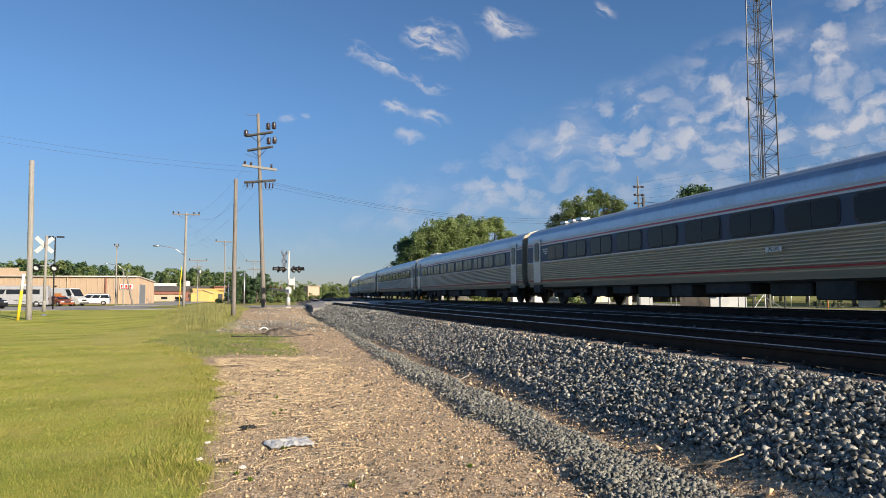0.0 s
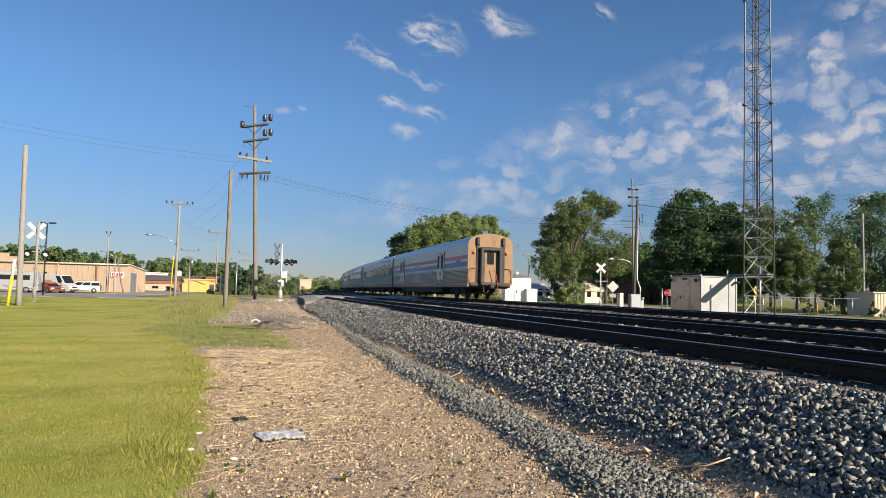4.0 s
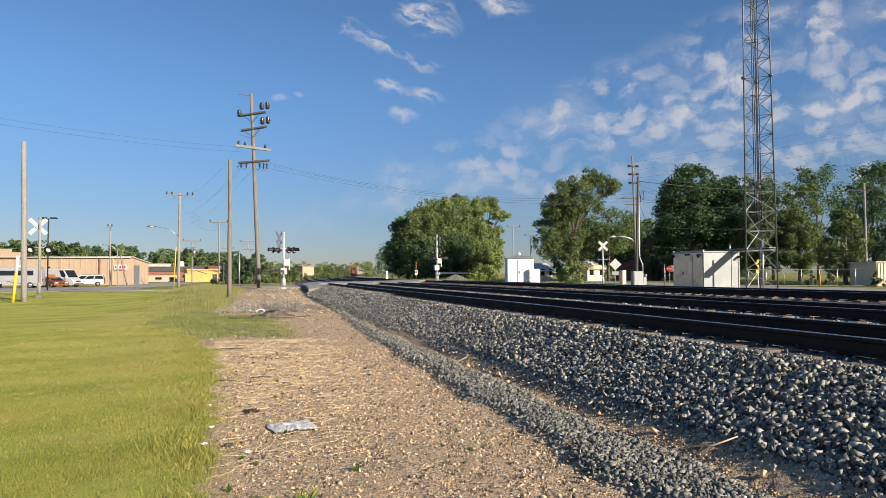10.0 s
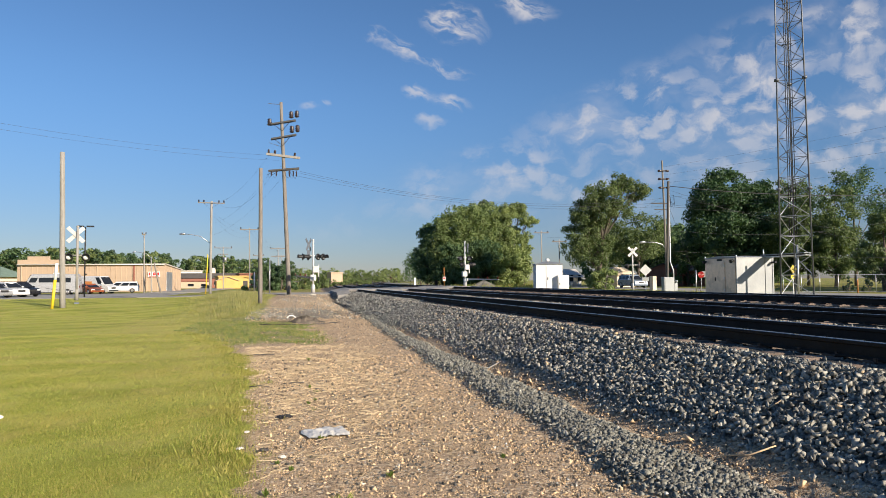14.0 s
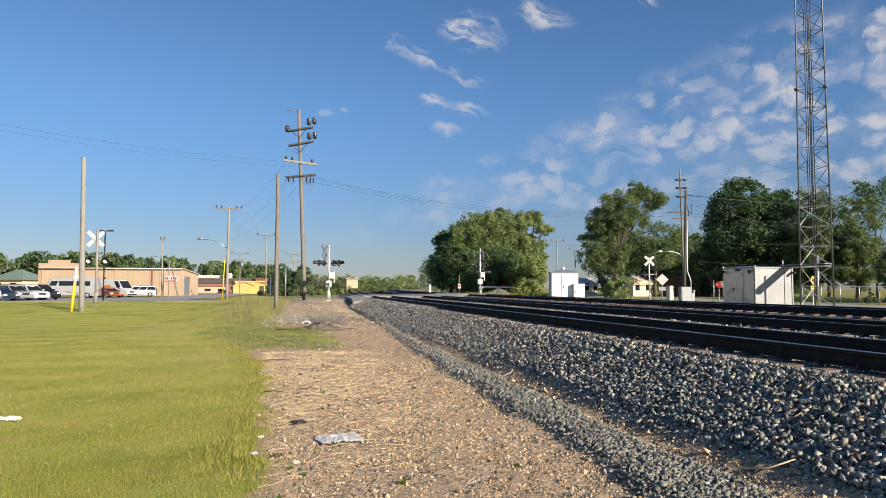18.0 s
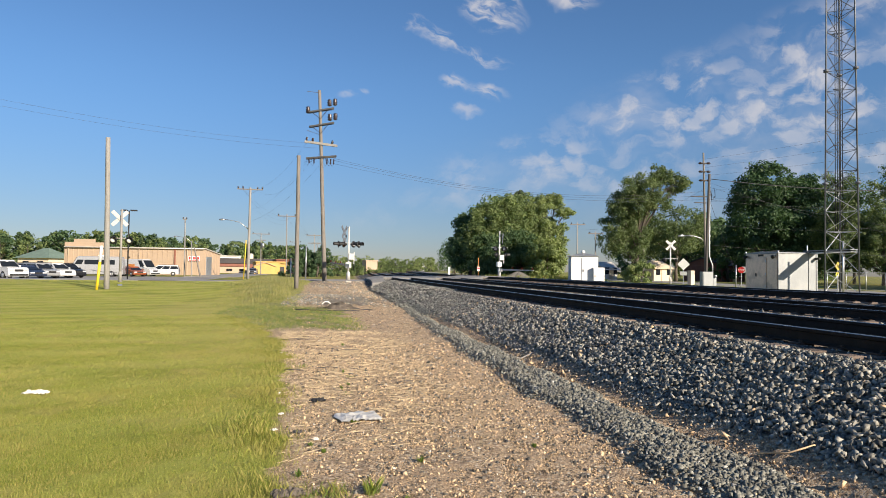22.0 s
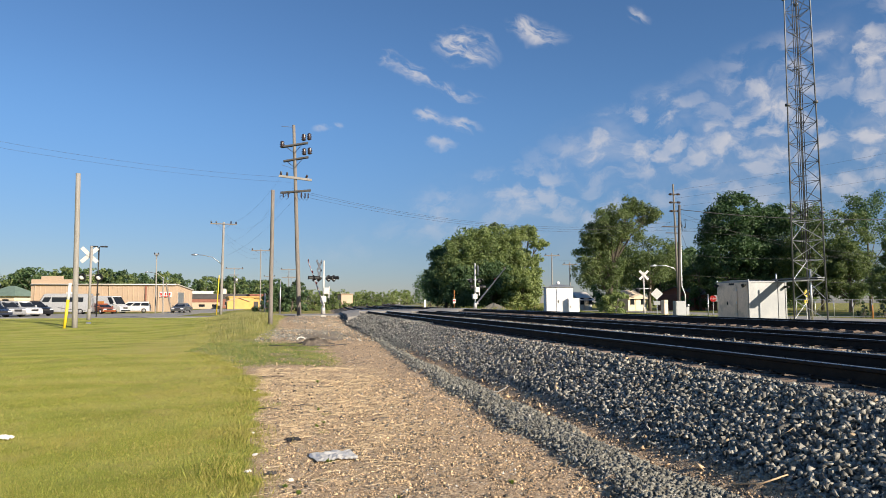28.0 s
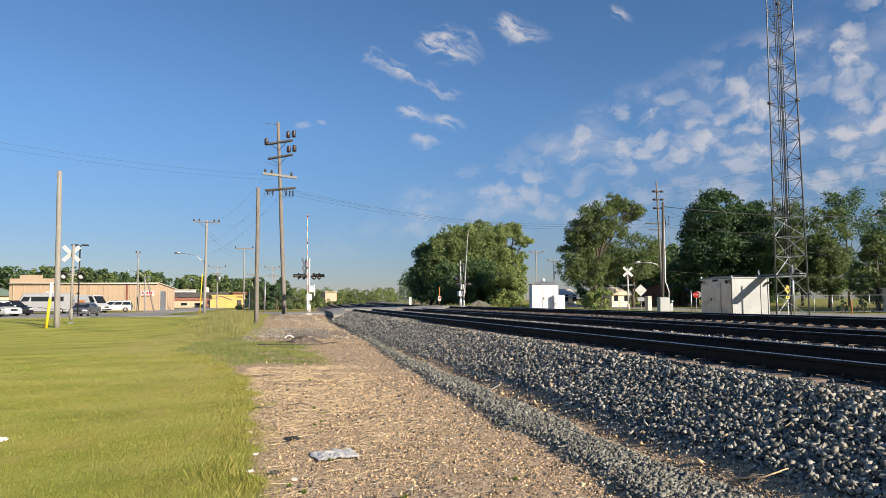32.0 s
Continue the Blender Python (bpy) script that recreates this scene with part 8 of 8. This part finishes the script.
    for mat, dens, top in (("rank", 640, 0.40), ("blade_dry", 110, 0.36), ("blade", 380, 0.30), ("weed", 90, 0.28)):
        x, y = patch(rng, -7.0, -0.3, 25.5, 57, dens, rank)
        n = len(x)
        deep = 0.3 + 0.7 * ss(-x - 0.30, 0.2, 2.2) * ss(y - 1.2 * x, 30, 38) * (1 - ss(-x - 0.085 * y, -1.0, 1.6))
        blades("tall_weeds", rng, x, y, (0.05 + top * rng.random(n) ** 1.7) * deep, 0.004 + 0.007 * rng.random(n), mat, weeds, 0.5)
    for mat, dens in (("weed", 7), ("blade_dry", 8)):
        x, y = patch(rng, 18.5, 40, 46, 57, dens)
        n = len(x)
        blades("tall_weeds", rng, x, y, 0.10 + 0.25 * rng.random(n), 0.04 + 0.03 * rng.random(n), mat, weeds, 0.5)
        x, y = patch(rng, 19.0, 31, 67, 79, dens * 2)
        n = len(x)
        blades("tall_weeds", rng, x, y, 0.2 + 0.5 * rng.random(n), 0.05 + 0.04 * rng.random(n), mat, weeds, 0.5)


def build_straw():
    rng = np.random.default_rng(24)
    x, y = patch(rng, -0.75, 2.6, 5.2, 16.5, 300, lambda x, y: np.clip((1 - ss(x, 0.9, 2.4)) * (0.55 + 0.25 * np.sin((y - 1.2 * x) * 2.3 + np.sin(x * 2 + y) * 1.5) + 0.2 * np.sin(y * 5.1 + 2.2 * x)), 0, 1) * (0.25 + 0.75 * ss(y, 6.5, 9)) * (x > lawn_edge(y)))
    n = len(x)
    a = rng.normal(radians(42), radians(24), n)
    d2 = np.stack([np.cos(a), np.sin(a), rng.normal(0, 0.03, n)], -1) * (0.02 + 0.11 * rng.random(n) ** 2)[:, None]
    w = np.stack([-np.sin(a), np.cos(a), 0 * a], -1) * (0.0004 + 0.0004 * rng.random(n) * (1 + y / 12))[:, None]
    c = np.stack([x, y, height(x, y) + 0.012 + 0.012 * rng.random(n)], -1)
    up = np.array([0, 0, 0.004])
    v = np.stack([c - d2 - w, c + d2 - w, c + d2 + w, c - d2 + w, c - d2 + up, c + d2 + up], 1).reshape(-1, 3)
    base = np.arange(n)[:, None, None] * 6
    f = (base + np.array([(0, 1, 5, 4), (4, 5, 2, 3)])[None]).reshape(-1, 4)
    bulk("straw", v, f, "straw", None, "stuff", "dry straw stalks lying across the dirt", "straw")


def crumple(name, x, y, sx, sy, tall, seed, mat, label, category, turn=0.0):
    """A thin crushed sheet with folds."""
    rng = random.Random(seed)
    n, m = 18, 12
    g = Geo()
    off = rng.random() * 50
    pts = []
    for i in range(n + 1):
        for j in range(m + 1):
            u, w = i / n - 0.5, j / m - 0.5
            e = max(0.0, 1 - (abs(u) * 2) ** 4) * max(0.0, 1 - (abs(w) * 2) ** 4)
            h = (noise.noise(Vector((u * 5 + off, w * 4, 0))) * 0.5 + 0.5) * tall * (0.35 + 0.65 * e) + abs(noise.noise(Vector((u * 14, w * 11 + off, 3)))) * tall * 0.6
            edge = 1 + 0.16 * noise.noise(Vector((u * 3 + off, w * 3, 7)))
            pts.append((u * sx * edge, w * sy * edge, h))
    k = m + 1
    fs = [(i * k + j, i * k + j + 1, (i + 1) * k + j + 1, (i + 1) * k + j) for i in range(n) for j in range(m)]
    g.add(pts, fs)
    low = [(p[0] * 0.98, p[1] * 0.98, max(p[2] - 0.006, 0.0)) for p in pts]
    g.add(low, [tuple(reversed(f)) for f in fs])
    ob = new(name, g.mesh(name, M[mat]))
    ob.matrix_basis = pose(x, y, gz(x, y) + 0.01, 0, 0, turn)
    return tagged(ob, label, category)


def stick(name, pts, r, mat, label, category):
    ob = new(name, Geo(True).tube(pts, r, 6).mesh(name, M[mat]))
    return tagged(ob, label, category)


def sprig(x, y, tall, seed, leaves=14):
    """A small weed: stems with leaves."""
    rng = np.random.default_rng(seed)
    w = thing("weed_plant", pose(x, y, gz(x, y)), "small green weed growing from the dirt", "weed", "weeds in the dirt")
    for k in range(leaves):
        a, b = rng.uniform(0, 360), rng.uniform(10, 60)
        L = tall * rng.uniform(0.5, 1.0)
        g = Geo().add([(-0.006, 0, 0), (0.006, 0, 0), (0.010, 0.0, L * 0.55), (0, 0.004, L), (-0.010, 0.0, L * 0.55), (0, 0.004, L * 0.5)], [(0, 1, 2, 5), (5, 2, 3), (5, 3, 4), (0, 5, 4)])
        part("leaf", g, "weed", w, m=pose(0, 0, 0, b, 0, a))


CLUMPS = ((0.12, 4.62, 0.15, 0.08, ("weed", "blade_dry", "blade")), (-0.02, 4.55, 0.08, 0.06, ("weed", "blade")), (0.40, 4.60, 0.05, 0.14, ("weed", "blade")), (0.62, 4.45, 0.05, 0.05, ("weed",)),
          (0.30, 6.05, 0.07, 0.03, ("weed",)), (0.42, 6.8, 0.05, 0.04, ("weed", "blade")), (-0.2, 10.6, 0.12, 0.06, ("blade_dry", "weed")), (0.5, 9.6, 0.10, 0.04, ("weed",)), (0.4, 8.3, 0.08, 0.04, ("weed",)))


def build_litter():
    crumple("plastic_bag", 0.45, 6.95, 0.43, 0.40, 0.04, 5, "bag", "crumpled clear plastic bag lying on the dirt", "plastic bag", 8)
    crumple("black_rag", 0.05, 7.83, 0.17, 0.10, 0.05, 6, "black", "small black scrap of rubber on the dirt", "scrap", 20)
    crumple("paper_scrap", -3.17, 8.53, 0.26, 0.13, 0.05, 7, "paper", "crumpled white paper scrap on the lawn", "paper", -10)
    for k, (x, y) in enumerate(((-0.42, 8.4), (-0.36, 6.5), (-0.33, 7.2), (0.02, 6.1), (-0.6, 12.4))):
        crumple("paper_scrap", x, y, 0.06, 0.05, 0.02, 20 + k, "paper", "tiny white litter scrap at the grass edge", "paper", 40 * k)
    crumple("dark_scrap", -0.14, 6.38, 0.08, 0.06, 0.03, 31, "pole_dark", "small brown clod on the dirt", "scrap", 10)
    crumple("earth_clod", -0.16, 4.64, 0.22, 0.13, 0.05, 33, "bark", "dark turned earth at the grass edge", "earth", 15)
    stick("fallen_stick", [(3.57, 4.90, gz(3.57, 4.90) + 0.05), (3.69, 4.69, gz(3.69, 4.69) + 0.05), (3.86, 4.61, gz(3.86, 4.61) + 0.05)], 0.007, "stone_tan", "pale stripped stick lying on the ballast", "stick")
    stick("fallen_stick", [(4.25, 5.16, gz(4.25, 5.16) + 0.05), (4.51, 5.17, gz(4.51, 5.17) + 0.05)], 0.005, "straw", "thin dry stick lying on the ballast", "stick")
    for k, (x, y, L, a, r) in enumerate(((3.5, 11.1, 0.25, 12, 0.012), (0.2, 10.4, 0.16, 5, 0.006), (-0.3, 10.2, 0.14, -8, 0.007), (1.2, 9.0, 0.15, 30, 0.005), (-0.4, 14.6, 0.3, 4, 0.008), (0.6, 12.6, 0.22, 10, 0.006))):
        c, s = math.cos(radians(a)), math.sin(radians(a))
        stick("fallen_stick", [(x - L * c, y - L * s, gz(x - L * c, y - L * s) + 0.02), (x, y, gz(x, y) + 0.035), (x + L * c, y + L * s, gz(x + L * c, y + L * s) + 0.02)], r, "pole_dark" if k else "pole_grey", "dark dead twig lying on the ground", "stick")
    # brush pile with a white pipe bend and a dark hose
    pile = thing("brush_pile", pose(0.9, 25.6, gz(0.9, 25.6)), "heap of brown brushwood and earth", "brush pile")
    rng = np.random.default_rng(30)
    mound = Geo()
    n = 20
    rings = []
    for k in range(6):
        f = k / 5
        rings.append([(0.62 * (1 - f) * math.cos(2 * math.pi * q / n) * (1 + 0.15 * rng.normal()), 0.4 * (1 - f) * math.sin(2 * math.pi * q / n), 0.22 * math.sin(f * math.pi / 2) + 0.03 * rng.normal()) for q in range(n)])
    mound.loft(rings)
    part("mound", mound, "bark", pile)
    tw = Geo()
    for k in range(160):
        x, y = rng.uniform(-0.6, 0.8), rng.uniform(-0.5, 0.4)
        d3 = rng.normal(size=3) * 0.16
        z = 0.1 + 0.2 * (1 - abs(x))
        tw.tube([(x, y, z), (x + d3[0], y + d3[1], z + abs(d3[2]))], 0.008, 4)
    tagged(part("brushwood", tw, "pole", pile), kind="stuff")
    pts = [(0.40 + 0.16 * math.cos(a), 25.0, gz(0.4, 25) + 0.18 + 0.13 * math.sin(a)) for a in np.linspace(0.35, 2.9, 10)]
    stick("pipe_bend", pts, 0.022, "white", "white plastic pipe bend lying in the brush", "pipe")
    stick("hose", [(-0.7, 24.6, gz(-0.7, 24.6) + 0.04), (0.3, 24.3, gz(0.3, 24.3) + 0.04), (1.4, 24.2, gz(1.4, 24.2) + 0.04), (2.1, 24.7, gz(2.1, 24.7) + 0.06)], 0.016, "rubber", "black hose lying on the gravel", "hose")
    heap = thing("gravel_heap", pose(21.4, 69.1, gz(21.4, 69.1)), "low heap of grey gravel beside the crossing", "gravel heap")
    mound = Geo()
    rings = [[(2.2 * (1 - f) * math.cos(2 * math.pi * q / 24) * (1 + 0.1 * rng.normal()), 1.5 * (1 - f) * math.sin(2 * math.pi * q / 24), 1.0 * f + 0.04 * rng.normal()) for q in range(24)] for f in (0, 0.25, 0.5, 0.75, 0.97)]
    mound.loft(rings)
    part("mound", mound, "stone_one", heap)
    rng = np.random.default_rng(91)
    for k, (x, y, r, top, mats) in enumerate(CLUMPS):
        clump = thing("weed_clump", pose(0, 0, 0), "tuft of green and dry grass growing from the dirt", "weed", "weeds in the dirt")
        for mat in mats:
            n = int(80 * (r / 0.12))
            px, py = x + r * rng.normal(0, 0.5, n), y + r * rng.normal(0, 0.6, n)
            blades("tuft", rng, px, py, top * (0.3 + 0.7 * rng.random(n)), 0.002 + 0.002 * rng.random(n), mat, clump, 0.7)
    for k, (x, y, h) in enumerate(((0.40, 4.62, 0.12), (0.09, 5.68, 0.05), (-0.02, 5.9, 0.05), (0.38, 6.75, 0.05), (0.35, 8.6, 0.07), (0.42, 9.9, 0.08), (0.45, 8.9, 0.06), (0.85, 5.3, 0.07), (1.9, 5.6, 0.06), (0.55, 13.4, 0.10), (-0.1, 5.05, 0.07))):
        sprig(x, y, h, 60 + k)


build_ballast()
build_pebbles()
build_grass()
build_straw()
build_litter()


# ---- what moves ----
def motions():
    times = [0.5 * k for k in range(65)]

    def rear(t):
        return 19.45 + 34.8 * (t - 3.4) + (0.35 * (t - 5.0) ** 2 if 5.0 < t < 9.0 else 0.0 if t <= 5.0 else 5.6 + 2.8 * (t - 9.0))

    for car, style, ahead_by, reach in train:
        rows = []
        for t in times:
            y = rear(t) + ahead_by
            a, b = y - reach, y + reach
            xa, xb = 14.9 + float(bend(a)), 14.9 + float(bend(b))
            rows.append((t, pose((xa + xb) / 2, y, 1.055, 0, 0, -math.degrees(math.atan2(xb - xa, b - a)))))
        walk(car, rows)
    # the car on the road across the tracks
    walk(road_suv, [(t, pose(45.6, 87.6 - 14.3 * (t - 13.5), gz(45.6, 80) + 0.06, 0, 0, -90)) for t in range(0, 33, 2)])
    # the saloon on the near road
    spots = ((0, -14.0, 330.0), (24, -14.2, 142.0), (27, -15.3, 118.0), (28, -16.4, 110.2), (29, -17.6, 102.4), (30, -18.5, 94.4), (31, -19.2, 86.4), (32, -19.6, 78.4))
    rows = []
    for k, (t, x, y) in enumerate(spots):
        a, b = spots[max(k - 1, 0)], spots[min(k + 1, len(spots) - 1)]
        rows.append((t, pose(x, y, gz(x, y) + 0.06, 0, 0, math.degrees(math.atan2(b[2] - a[2], b[1] - a[1])))))
    walk(road_sedan, rows)
    # gates rise after the train has gone
    for arm, (x, y, z), turn, down, up, start in gates:
        rows = [(0, pose(x, y, z, 0, -down, turn)), (start, pose(x, y, z, 0, -down, turn))]
        for k in range(1, 7):
            rows.append((start + 6.0 * k / 6, pose(x, y, z, 0, -(down + (up - down) * k / 6), turn)))
        if rows[-1][0] < 32:
            rows.append((32, pose(x, y, z, 0, -up, turn)))
        walk(arm, rows)


gates = [
    (gate_arm(2.35, 52.5, gz(2.5, 52.8) + 1.35, 6.5, "red and white striped gate arm of the near crossing signal", True), (2.35, 52.5, gz(2.5, 52.8) + 1.35), 100, 2, 88, 26.0),
    (gate_arm(17.5, 61.6, gz(17.3, 61.8) + 0.85, 6.6, "grey gate arm of the far crossing signal", False), (17.5, 61.6, gz(17.3, 61.8) + 0.85), -82, -0.4, 80, 26.0),
]
motions()
